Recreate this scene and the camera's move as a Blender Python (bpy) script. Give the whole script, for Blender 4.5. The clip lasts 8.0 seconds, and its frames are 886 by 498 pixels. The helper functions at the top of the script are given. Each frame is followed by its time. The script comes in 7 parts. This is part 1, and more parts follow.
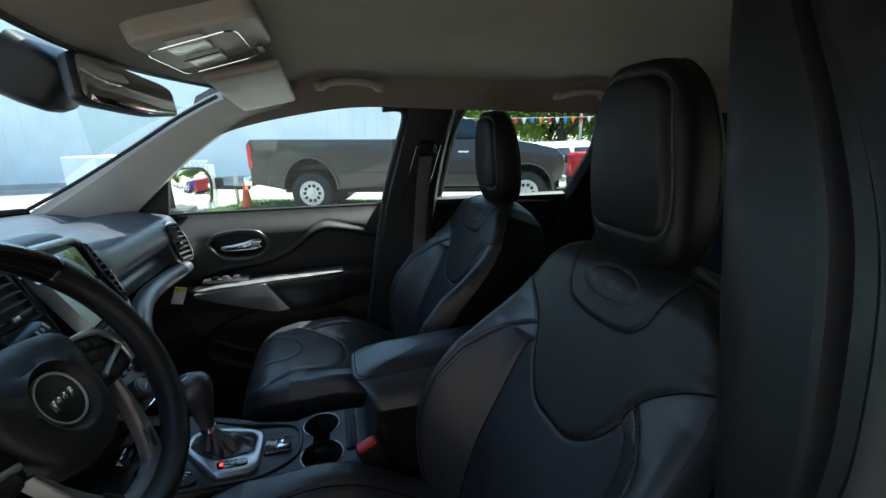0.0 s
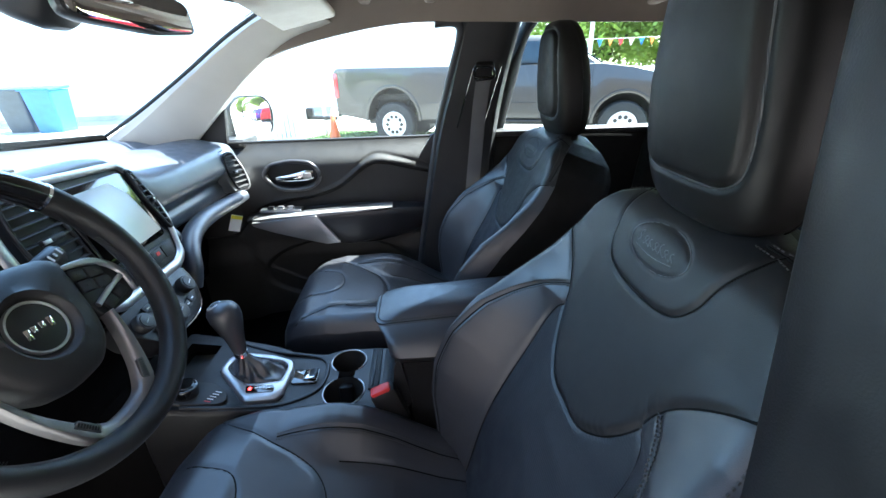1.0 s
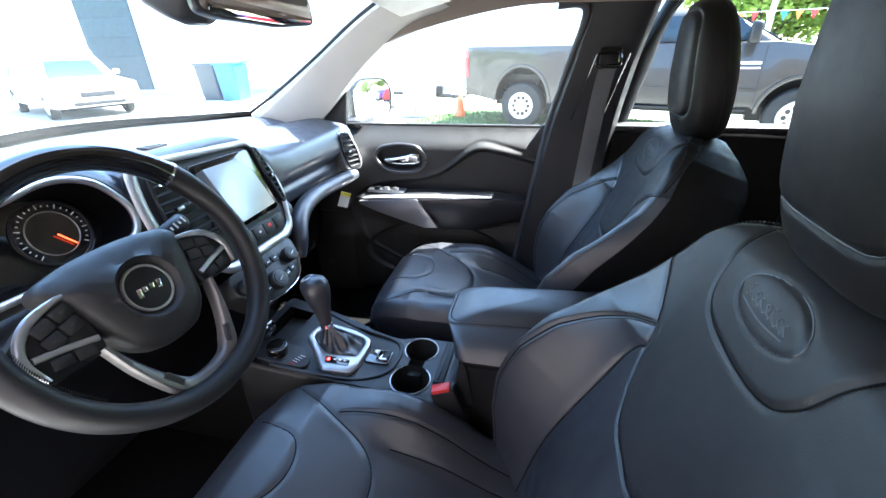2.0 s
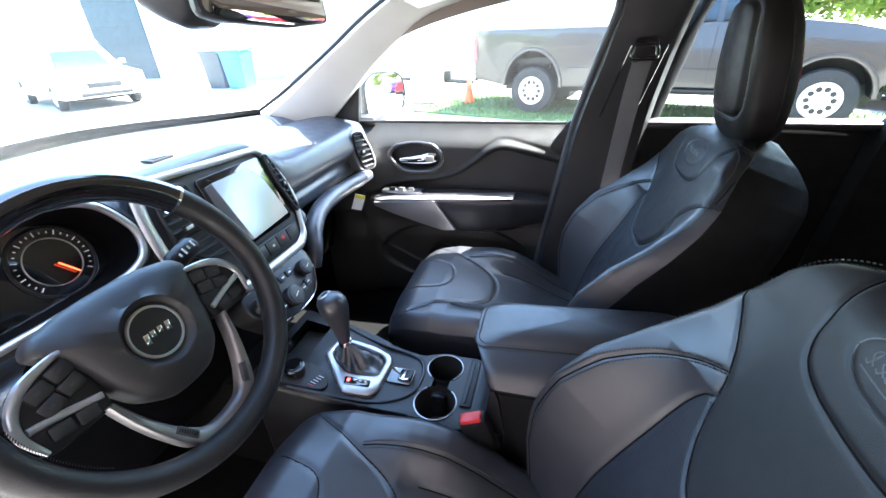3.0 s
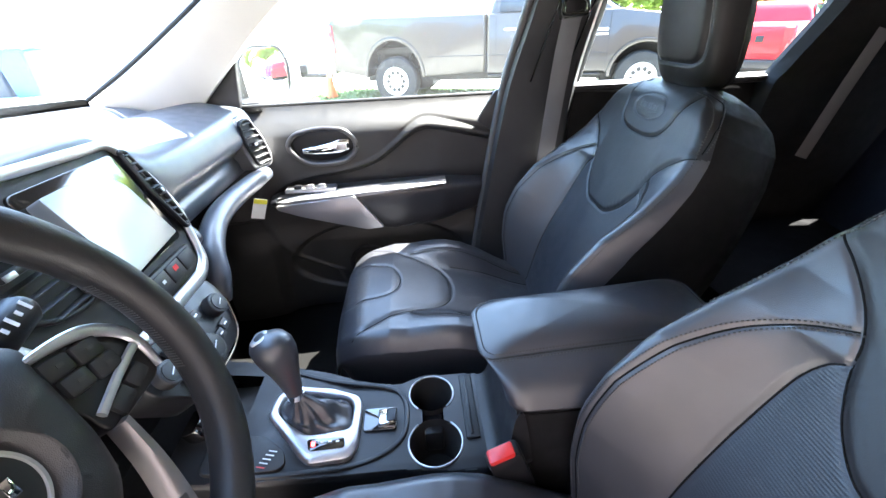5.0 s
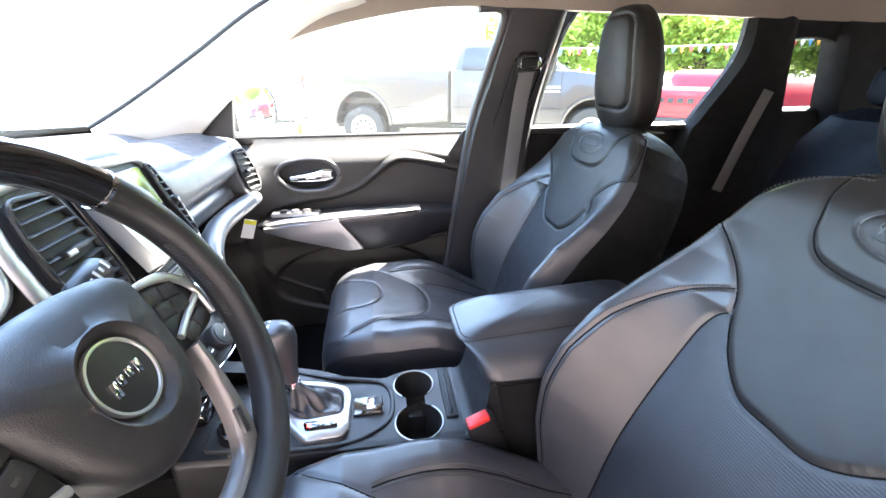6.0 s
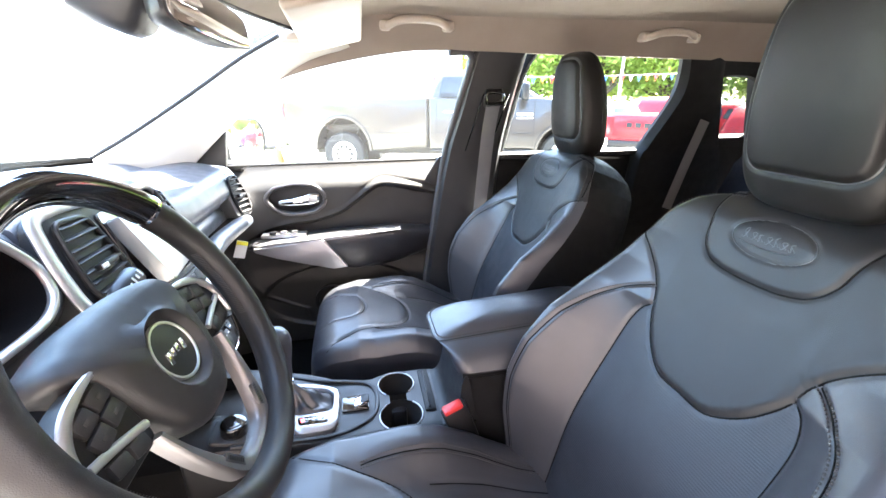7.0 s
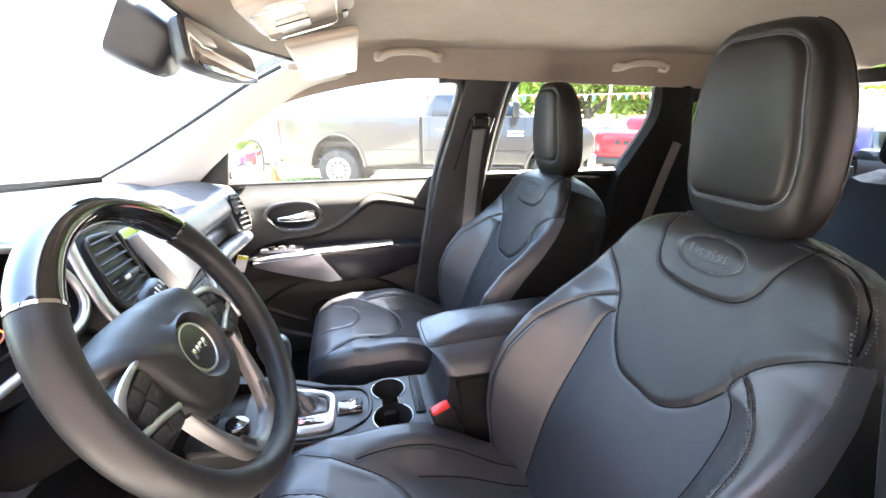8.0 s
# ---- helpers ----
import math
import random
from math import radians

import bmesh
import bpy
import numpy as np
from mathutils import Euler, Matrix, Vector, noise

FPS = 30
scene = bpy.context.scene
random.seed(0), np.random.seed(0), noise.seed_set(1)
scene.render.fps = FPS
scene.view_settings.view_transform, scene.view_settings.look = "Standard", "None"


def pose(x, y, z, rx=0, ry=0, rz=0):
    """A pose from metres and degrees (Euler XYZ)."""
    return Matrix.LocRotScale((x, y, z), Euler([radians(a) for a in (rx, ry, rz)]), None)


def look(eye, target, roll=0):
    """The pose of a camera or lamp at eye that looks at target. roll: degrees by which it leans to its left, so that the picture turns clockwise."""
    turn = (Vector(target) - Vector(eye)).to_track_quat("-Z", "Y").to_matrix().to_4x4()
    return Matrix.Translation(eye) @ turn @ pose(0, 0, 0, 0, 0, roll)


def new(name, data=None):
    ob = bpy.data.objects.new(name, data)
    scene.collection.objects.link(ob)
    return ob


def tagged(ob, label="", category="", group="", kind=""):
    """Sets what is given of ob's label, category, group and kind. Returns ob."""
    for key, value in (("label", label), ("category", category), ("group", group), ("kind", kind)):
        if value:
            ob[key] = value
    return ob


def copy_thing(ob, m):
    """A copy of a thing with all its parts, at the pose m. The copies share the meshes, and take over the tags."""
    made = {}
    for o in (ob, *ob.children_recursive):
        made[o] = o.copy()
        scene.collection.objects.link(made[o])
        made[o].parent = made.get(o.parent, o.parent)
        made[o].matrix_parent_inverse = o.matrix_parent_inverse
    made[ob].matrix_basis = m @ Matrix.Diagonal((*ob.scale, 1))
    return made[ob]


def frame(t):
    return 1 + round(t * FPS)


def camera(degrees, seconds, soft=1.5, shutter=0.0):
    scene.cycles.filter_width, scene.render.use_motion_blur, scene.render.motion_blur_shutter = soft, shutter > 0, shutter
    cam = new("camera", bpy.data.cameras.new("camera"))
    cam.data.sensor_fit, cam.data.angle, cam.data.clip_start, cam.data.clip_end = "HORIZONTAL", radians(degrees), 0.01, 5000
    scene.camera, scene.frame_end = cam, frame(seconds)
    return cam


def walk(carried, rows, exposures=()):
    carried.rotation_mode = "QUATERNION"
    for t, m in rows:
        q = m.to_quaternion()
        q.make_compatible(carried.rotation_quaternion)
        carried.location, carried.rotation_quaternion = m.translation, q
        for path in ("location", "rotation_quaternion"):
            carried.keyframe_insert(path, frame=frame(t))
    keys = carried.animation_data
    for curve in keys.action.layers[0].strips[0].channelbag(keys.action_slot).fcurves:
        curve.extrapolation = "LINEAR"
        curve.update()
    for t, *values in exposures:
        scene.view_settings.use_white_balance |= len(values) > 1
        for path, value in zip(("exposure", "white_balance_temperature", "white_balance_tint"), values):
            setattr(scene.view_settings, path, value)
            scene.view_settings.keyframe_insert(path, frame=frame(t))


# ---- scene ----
cam = camera(94.4, 8.0)
PATH = [
    (0, (-0.385, -0.86, 1.373), (0.112, 1.003, 0.844), -0.6),
    (0.5, (-0.312, -0.801, 1.355), (0.004, 1.043, 0.648), -0.4),
    (1, (-0.255, -0.775, 1.352), (-0.176, 1.049, 0.535), -1.7),
    (1.5, (-0.222, -0.749, 1.353), (-0.415, 1.04, 0.479), -2.0),
    (2, (-0.195, -0.722, 1.373), (-0.65, 1.012, 0.488), -1.7),
    (2.2, (-0.194, -0.717, 1.384), (-0.708, 0.998, 0.495), -2.2),
    (3.3, (-0.289, -0.613, 1.401), (-0.737, 1.082, 0.439), -3.0),
    (3.5, (-0.313, -0.59, 1.393), (-0.713, 1.112, 0.421), -2.8),
    (4, (-0.368, -0.536, 1.375), (-0.629, 1.177, 0.377), -2.2),
    (4.5, (-0.426, -0.498, 1.354), (-0.515, 1.233, 0.356), -1.1),
    (4.7, (-0.429, -0.495, 1.34), (-0.455, 1.222, 0.315), -2.3),
    (5.8, (-0.501, -0.612, 1.295), (-0.219, 1.203, 0.503), -0.8),
    (6, (-0.491, -0.648, 1.308), (-0.221, 1.168, 0.514), -0.4),
    (6.5, (-0.496, -0.718, 1.319), (-0.163, 1.114, 0.587), -0.6),
    (7, (-0.498, -0.765, 1.332), (-0.133, 1.075, 0.641), -0.5),
    (7.5, (-0.498, -0.807, 1.345), (-0.116, 1.045, 0.694), -0.6),
    (8, (-0.502, -0.843, 1.356), (-0.1, 1.015, 0.733), -0.3),
]
walk(cam, [(t, look(eye, target, roll)) for t, eye, target, roll in PATH],
     [(0.0, 1.95, 6150, -5), (0.5, 3.2, 5900, -4), (1.0, 3.8, 5850, 0), (1.5, 4.1, 5950, 4), (2.2, 4.15, 6000, 6), (3.5, 4.5, 6200, 8), (4.5, 4.65, 6250, 7), (6.0, 5.3, 6750, 10), (7.0, 5.27, 6850, 10), (8.0, 5.08, 7250, 12)])

# ---------------------------------------------------------------- light
SUN_TO = Vector((0.62, 0.33, 1.0)).normalized()
world = bpy.data.worlds.new("sky_world")
scene.world = world
world.use_nodes = True
wn, wl = world.node_tree.nodes, world.node_tree.links
sky = wn.new("ShaderNodeTexSky")
sky.sky_type = "NISHITA"
sky.sun_disc = False
sky.sun_elevation = math.asin(SUN_TO.z)
sky.sun_rotation = math.atan2(SUN_TO.x, SUN_TO.y)
wn["Background"].inputs["Strength"].default_value = 0.15
wl.new(sky.outputs[0], wn["Background"].inputs["Color"])
sun_data = bpy.data.lights.new("sun", "SUN")
sun_data.energy, sun_data.angle, sun_data.color = 4.2, radians(0.53), (1.0, 0.95, 0.87)
sun = new("sun", sun_data)
sun.matrix_world = look(SUN_TO * 40, (0, 0, 0))

# ---------------------------------------------------------------- materials
MATS = {}


def mat(name, color, rough=0.5, metal=0.0, var=0.12, scale=6.0, grain=0.0, grain_scale=400.0, spec=0.5, coat=0.0, voronoi=False, rvar=0.08):
    """A surface with slow colour and gloss variation and fine relief."""
    if name in MATS:
        return MATS[name]
    m = bpy.data.materials.new(name)
    m.use_nodes = True
    n, l = m.node_tree.nodes, m.node_tree.links
    b = n["Principled BSDF"]
    b.inputs["Metallic"].default_value = metal
    b.inputs["Specular IOR Level"].default_value = spec
    b.inputs["Coat Weight"].default_value = coat
    b.inputs["Coat Roughness"].default_value = 0.05
    tc = n.new("ShaderNodeTexCoord")
    big = n.new("ShaderNodeTexNoise")
    big.inputs["Scale"].default_value, big.inputs["Detail"].default_value = scale, 6.0
    l.new(tc.outputs["Object"], big.inputs["Vector"])
    info = n.new("ShaderNodeObjectInfo")
    ramp = n.new("ShaderNodeMapRange")
    ramp.inputs["From Min"].default_value, ramp.inputs["From Max"].default_value = 0.3, 0.7
    ramp.inputs["To Min"].default_value, ramp.inputs["To Max"].default_value = 1 - var, 1 + var
    l.new(big.outputs["Fac"], ramp.inputs["Value"])
    rnd = n.new("ShaderNodeMapRange")
    rnd.inputs["To Min"].default_value, rnd.inputs["To Max"].default_value = 1 - var / 3, 1 + var / 3
    l.new(info.outputs["Random"], rnd.inputs["Value"])
    both = n.new("ShaderNodeMath")
    both.operation = "MULTIPLY"
    l.new(ramp.outputs[0], both.inputs[0])
    l.new(rnd.outputs[0], both.inputs[1])
    mul = n.new("ShaderNodeMix")
    mul.data_type, mul.blend_type = "RGBA", "MULTIPLY"
    mul.inputs["Factor"].default_value = 1.0
    mul.inputs["A"].default_value = (*color, 1)
    l.new(both.outputs[0], mul.inputs["B"])
    l.new(mul.outputs["Result"], b.inputs["Base Color"])
    rr = n.new("ShaderNodeMapRange")
    rr.inputs["From Min"].default_value, rr.inputs["From Max"].default_value = 0.3, 0.7
    rr.inputs["To Min"].default_value, rr.inputs["To Max"].default_value = max(0.01, rough - rvar), min(1, rough + rvar)
    med = n.new("ShaderNodeTexNoise")
    med.inputs["Scale"].default_value, med.inputs["Detail"].default_value = scale * 5, 4.0
    l.new(tc.outputs["Object"], med.inputs["Vector"])
    l.new(med.outputs["Fac"], rr.inputs["Value"])
    l.new(rr.outputs[0], b.inputs["Roughness"])
    if grain:
        if voronoi:
            tex = n.new("ShaderNodeTexVoronoi")
            tex.feature = "DISTANCE_TO_EDGE"
            out = tex.outputs["Distance"]
        else:
            tex = n.new("ShaderNodeTexNoise")
            tex.inputs["Detail"].default_value = 3.0
            out = tex.outputs["Fac"]
        tex.inputs["Scale"].default_value = grain_scale
        l.new(tc.outputs["Object"], tex.inputs["Vector"])
        bump = n.new("ShaderNodeBump")
        bump.inputs["Strength"].default_value, bump.inputs["Distance"].default_value = grain, 0.001
        l.new(out, bump.inputs["Height"])
        l.new(bump.outputs[0], b.inputs["Normal"])
    MATS[name] = m
    return m


def ribbed(name, color, rough, pitch, way):
    """Leather or cloth pressed into fine horizontal ribs."""
    m = mat(name, color, rough, grain=0.2, grain_scale=900)
    n, l = m.node_tree.nodes, m.node_tree.links
    tc = next(x for x in n if x.type == "TEX_COORD")
    wave = n.new("ShaderNodeTexWave")
    wave.bands_direction = way
    wave.inputs["Scale"].default_value = 0.314 / pitch
    wave.inputs["Distortion"].default_value = 0.0
    l.new(tc.outputs["Object"], wave.inputs["Vector"])
    bump = n.new("ShaderNodeBump")
    bump.inputs["Strength"].default_value, bump.inputs["Distance"].default_value = 0.14, 0.0012
    l.new(wave.outputs["Fac"], bump.inputs["Height"])
    old = next(x for x in n if x.type == "BUMP" and x != bump)
    l.new(old.outputs[0], bump.inputs["Normal"])
    l.new(bump.outputs[0], n["Principled BSDF"].inputs["Normal"])
    return m


def glow(name, color, strength):
    m = mat(name, color, 0.4)
    b = m.node_tree.nodes["Principled BSDF"]
    b.inputs["Emission Color"].default_value = (*color, 1)
    b.inputs["Emission Strength"].default_value = strength
    return m


def glass(name, tint=(1, 1, 1), rough=0.0):
    m = bpy.data.materials.new(name)
    m.use_nodes = True
    n, l = m.node_tree.nodes, m.node_tree.links
    n.remove(n["Principled BSDF"])
    tr, gl, mix = n.new("ShaderNodeBsdfTransparent"), n.new("ShaderNodeBsdfGlossy"), n.new("ShaderNodeMixShader")
    tr.inputs["Color"].default_value = (*tint, 1)
    gl.inputs["Roughness"].default_value = rough
    mix.inputs["Fac"].default_value = 0.03
    l.new(tr.outputs[0], mix.inputs[1])
    l.new(gl.outputs[0], mix.inputs[2])
    l.new(mix.outputs[0], n["Material Output"].inputs["Surface"])
    MATS[name] = m
    return m


HEADSKIN = mat("matt_black_leather", (0.0065, 0.0062, 0.006), 0.46, var=0.15, scale=9, grain=0.14, grain_scale=650, voronoi=True, rvar=0.05, spec=0.28)
LEATHER = mat("black_leather", (0.027, 0.028, 0.033), 0.37, var=0.15, scale=9, grain=0.24, grain_scale=650, voronoi=True, rvar=0.05, spec=0.85)
YOKESKIN = mat("smooth_matt_leather", (0.013, 0.013, 0.014), 0.44, var=0.15, scale=9, grain=0.22, grain_scale=650, voronoi=True, rvar=0.05, spec=0.42)
# seam lines: dark thread and the groove's shade in one colour
SEAM = mat("dark_seam_and_shade", (0.004, 0.004, 0.004), 0.7, spec=0.1)
RIB = ribbed("ribbed_black_leather", (0.021, 0.0225, 0.027), 0.42, 0.0033, "Z")
# dark seat flanks: own darker skin plus flank shade put into the colour
SIDESKIN = mat("shaded_side_leather", (0.006, 0.006, 0.006), 0.58, var=0.15, scale=9, grain=0.16, grain_scale=650, voronoi=True, spec=0.15)
# rear bench leather, darkened so the colour holds the rear cabin's shade
REARSKIN = mat("shaded_navy_leather", (0.005, 0.0065, 0.012), 0.52, var=0.15, scale=9, grain=0.2, grain_scale=650, voronoi=True, spec=0.16)
SOFT = mat("soft_black_plastic", (0.015, 0.015, 0.016), 0.48, grain=0.3, grain_scale=800, voronoi=True)
DASH = mat("grained_dash_skin", (0.046, 0.054, 0.068), 0.36, grain=0.25, grain_scale=700, voronoi=True, spec=0.9)
HARD = mat("hard_dark_plastic", (0.010, 0.010, 0.011), 0.40, grain=0.15, grain_scale=900, spec=0.4)
DOORSKIN = mat("dark_grey_door_skin", (0.022, 0.022, 0.022), 0.50, grain=0.35, grain_scale=700, voronoi=True)
PIANO = mat("gloss_black", (0.008, 0.008, 0.008), 0.06, coat=1.0, rvar=0.03)
SILVER = mat("satin_silver", (0.52, 0.52, 0.53), 0.38, metal=0.85, var=0.04, rvar=0.05)
# satin silver darkened: the lower spoke's dim reflection put into the colour
SPOKE = mat("dim_reflection_silver", (0.19, 0.18, 0.18), 0.42, metal=0.8, var=0.06, rvar=0.05)
CHROME = mat("chrome", (0.85, 0.85, 0.86), 0.06, metal=1.0, var=0.03, rvar=0.03)
THREAD = mat("grey_thread", (0.042, 0.040, 0.039), 0.7)
PILBLACK = mat("black_pillar_cloth", (0.008, 0.008, 0.008), 0.75, spec=0.25, grain=0.3, grain_scale=500)
PILGREY = mat("charcoal_pillar_plastic", (0.020, 0.020, 0.021), 0.5, spec=0.4, grain=0.3, grain_scale=600)
DARKRING = mat("dark_satin_metal", (0.10, 0.10, 0.105), 0.35, metal=0.7, var=0.05)
PODGREY = mat("grey_sensor_plastic", (0.026, 0.027, 0.030), 0.45, grain=0.15, grain_scale=800)
HEADLINER = mat("beige_headliner_cloth", (0.27, 0.225, 0.185), 0.9, var=0.06, grain=0.3, grain_scale=500)
PILLAR = mat("beige_pillar_plastic", (0.70, 0.67, 0.60), 0.6, var=0.05, grain=0.2, grain_scale=500)
BEIGE = mat("beige_plastic", (0.42, 0.36, 0.30), 0.5, var=0.05, grain=0.1, grain_scale=500)
RUBBER = mat("black_rubber", (0.012, 0.012, 0.012), 0.6, grain=0.2, grain_scale=300)
FRIT = mat("black_glass_border", (0.001, 0.001, 0.001), 0.9, spec=0.02)
# near-zero black: deep cabin shade put into the colour of dark recesses
SHADEBLACK = mat("shade_black_panel", (0.0025, 0.0025, 0.003), 0.85, spec=0.06, grain=0.3, grain_scale=600)
CARPET = mat("black_carpet", (0.006, 0.006, 0.006), 0.95, spec=0.05, grain=0.8, grain_scale=350)
WEB = mat("grey_belt_webbing", (0.12, 0.12, 0.122), 0.75, grain=0.5, grain_scale=700)
RED = mat("red_plastic", (0.62, 0.03, 0.03), 0.35)
WHITEMARK = mat("white_print", (0.75, 0.75, 0.75), 0.6)
PAPER = mat("white_paper_tag", (0.8, 0.8, 0.78), 0.8)
YELLOW = mat("yellow_print", (0.75, 0.68, 0.05), 0.7)
CLEAR = glass("window_glass", (0.93, 0.96, 0.95))
DUSTY = glass("dusty_window_glass", (0.93, 0.96, 0.95))
dn, dl = DUSTY.node_tree.nodes, DUSTY.node_tree.links
film = dn.new("ShaderNodeBsdfTranslucent")
film.inputs["Color"].default_value = (0.9, 0.88, 0.84, 1)
blend = dn.new("ShaderNodeMixShader")
blend.inputs["Fac"].default_value = 0.0045
out = dn["Material Output"].inputs["Surface"]
dl.new(out.links[0].from_socket, blend.inputs[1])
dl.new(film.outputs[0], blend.inputs[2])
dl.new(blend.outputs[0], out)
TINTED = glass("tinted_glass", (0.40, 0.43, 0.43))
MIRROR = mat("mirror_silver", (0.9, 0.9, 0.9), 0.01, metal=1.0, var=0.0, rvar=0.0)
LENS = mat("clear_lamp_lens", (0.75, 0.75, 0.72), 0.2)

# ---------------------------------------------------------------- building helpers
ROOT = {}


def thing(name, loc, label, category, group="", kind=""):
    ob = new(name)
    ob.location = loc
    ROOT[ob] = Vector(loc)
    return tagged(ob, label, category, group, kind)


def part(name, data, material, parent=None, label="", smooth=True):
    """Links a bmesh or (verts, faces), given in world places, as one mesh under a thing or part."""
    off = ROOT.get(parent, Vector((0, 0, 0)))
    me = bpy.data.meshes.new(name)
    if isinstance(data, tuple):
        v = np.asarray([tuple(p) for p in data[0]], dtype=float) - np.array(off)
        me.from_pydata(v.tolist(), [], [list(map(int, f)) for f in data[1]])
    else:
        bmesh.ops.translate(data, vec=-off, verts=data.verts)
        bmesh.ops.recalc_face_normals(data, faces=data.faces)
        data.to_mesh(me)
        data.free()
    me.validate()
    me.materials.append(material)
    if smooth:
        me.polygons.foreach_set("use_smooth", [True] * len(me.polygons))
        me.set_sharp_from_angle(angle=radians(42))
    ob = new(name, me)
    if parent:
        ob.parent = parent
        ROOT[ob] = off
    if label:
        tagged(ob, label)
    return ob


def single(name, data, material, label, category, kind="", group="", smooth=True):
    ob = part(name, data, material, None, "", smooth)
    return tagged(ob, label, category, group, kind)


def join(*lots):
    """Several (verts, faces) as one."""
    v, f, n = [], [], 0
    for vs, fs in lots:
        v += [tuple(p) for p in vs]
        f += [[i + n for i in q] for q in fs]
        n = len(v)
    return v, f


def smoothstep(a, b, x):
    t = np.clip((np.asarray(x, float) - a) / (b - a), 0, 1)
    return t * t * (3 - 2 * t)


def spline(pts, n=8, closed=False):
    """Catmull-Rom through points of any dimension."""
    p = [np.array(q, float) for q in pts]
    m = len(p)
    out = []
    for i in range(m if closed else m - 1):
        if closed:
            a, b, c, d = p[i - 1], p[i], p[(i + 1) % m], p[(i + 2) % m]
        else:
            a, b, c, d = p[max(i - 1, 0)], p[i], p[i + 1], p[min(i + 2, m - 1)]
        for k in range(n):
            t = k / n
            out.append(0.5 * (2 * b + (c - a) * t + (2 * a - 5 * b + 4 * c - d) * t * t + (3 * b - a - 3 * c + d) * t ** 3))
    if not closed:
        out.append(p[-1])
    return out


def fillet(pts, r, n=5):
    """A closed 2D polygon with rounded corners."""
    out = []
    m = len(pts)
    for i in range(m):
        a, b, c = (np.array(pts[j % m], float) for j in (i - 1, i, i + 1))
        u, v = a - b, c - b
        lu, lv = np.linalg.norm(u), np.linalg.norm(v)
        q = min(r, lu * 0.45, lv * 0.45)
        p0, p1 = b + u / lu * q, b + v / lv * q
        for k in range(n + 1):
            t = k / n
            out.append(tuple((1 - t) ** 2 * p0 + 2 * t * (1 - t) * b + t * t * p1))
    return out


def loft(rings, closed=True, caps=True):
    n = len(rings[0])
    v = [tuple(p) for r in rings for p in r]
    f = []
    for i in range(len(rings) - 1):
        for j in range(n if closed else n - 1):
            k = (j + 1) % n
            f.append([i * n + j, i * n + k, (i + 1) * n + k, (i + 1) * n + j])
    if caps and closed:
        f.append(list(range(n))[::-1])
        f.append([(len(rings) - 1) * n + j for j in range(n)])
    return v, f


def tube(path, rx, ry=None, n=10, closed=False, up=(0, 0, 1), caps=True):
    """A rod along a path; rx, ry: half sizes across (numbers or one per point)."""
    p = [Vector(q) for q in path]
    m = len(p)
    rx = rx if hasattr(rx, "__len__") else [rx] * m
    ry = rx if ry is None else (ry if hasattr(ry, "__len__") else [ry] * m)
    rings = []
    for i in range(m):
        t = (p[(i + 1) % m] - p[i - 1]) if closed else (p[min(i + 1, m - 1)] - p[max(i - 1, 0)])
        t.normalize()
        side = t.cross(Vector(up))
        if side.length < 1e-4:
            side = t.cross(Vector((1, 0, 0)))
        side.normalize()
        upv = side.cross(t)
        rings.append([p[i] + side * (rx[i] * math.cos(a)) + upv * (ry[i] * math.sin(a)) for a in (2 * math.pi * k / n for k in range(n))])
    if closed:
        rings.append(rings[0])
    return loft(rings, True, caps and not closed)


def axes(o, u, v):
    """A frame: x along u, y along v, z their normal, at o."""
    u = Vector(u).normalized()
    w = u.cross(Vector(v)).normalized()
    v = w.cross(u)
    return Matrix(((u.x, v.x, w.x, o[0]), (u.y, v.y, w.y, o[1]), (u.z, v.z, w.z, o[2]), (0, 0, 0, 1)))


def slab(poly, m, depth, edge=0.0, dome=0.0):
    """A plate: a polygon in the frame m, depth thick (from -depth to 0 along its normal) with a rounded front edge."""
    c = np.mean(np.array(poly), axis=0)
    steps = [(0.0, -depth)]
    if edge:
        rad = max(np.linalg.norm(np.array(poly) - c, axis=1))
        for k in range(5):
            a = math.pi / 2 * k / 4
            steps.append((edge * (1 - math.cos(a)) / rad, -edge + edge * math.sin(a)))
        if dome:
            for k in range(1, 5):
                t = k / 5
                steps.append((edge / rad + t * (1 - edge / rad), dome * (1 - (1 - t) ** 2)))
    else:
        steps.append((0.0, 0.0))
    rings = [[m @ Vector((*(c + (np.array(q) - c) * (1 - s)), z)) for q in poly] for s, z in steps]
    return loft(rings)


def box(m, sx, sy, sz, r=0.0, seg=2):
    """A box centred in the frame m, edges rounded by r."""
    bm = bmesh.new()
    bmesh.ops.create_cube(bm, size=1.0)
    bmesh.ops.scale(bm, vec=(sx, sy, sz), verts=bm.verts)
    if r:
        bmesh.ops.bevel(bm, geom=bm.edges[:], offset=r, segments=seg, affect="EDGES", profile=0.5)
    bmesh.ops.transform(bm, matrix=m, verts=bm.verts)
    return bm


def disc(m, r, depth, n=32, edge=0.002, dome=0.0):
    return slab([(r * math.cos(2 * math.pi * k / n), r * math.sin(2 * math.pi * k / n)) for k in range(n)], m, depth, edge, dome)


def ring(m, r_in, r_out, depth, n=40):
    prof = [(r_in, -depth), (r_in, -0.15 * depth), (r_in + 0.2 * (r_out - r_in), 0), (r_out - 0.2 * (r_out - r_in), 0), (r_out, -0.15 * depth), (r_out, -depth)]
    rings = [[m @ Vector((r * math.cos(2 * math.pi * k / n), r * math.sin(2 * math.pi * k / n), z)) for r, z in prof] for k in range(n)]
    rings.append(rings[0])
    return loft(rings, True, False)


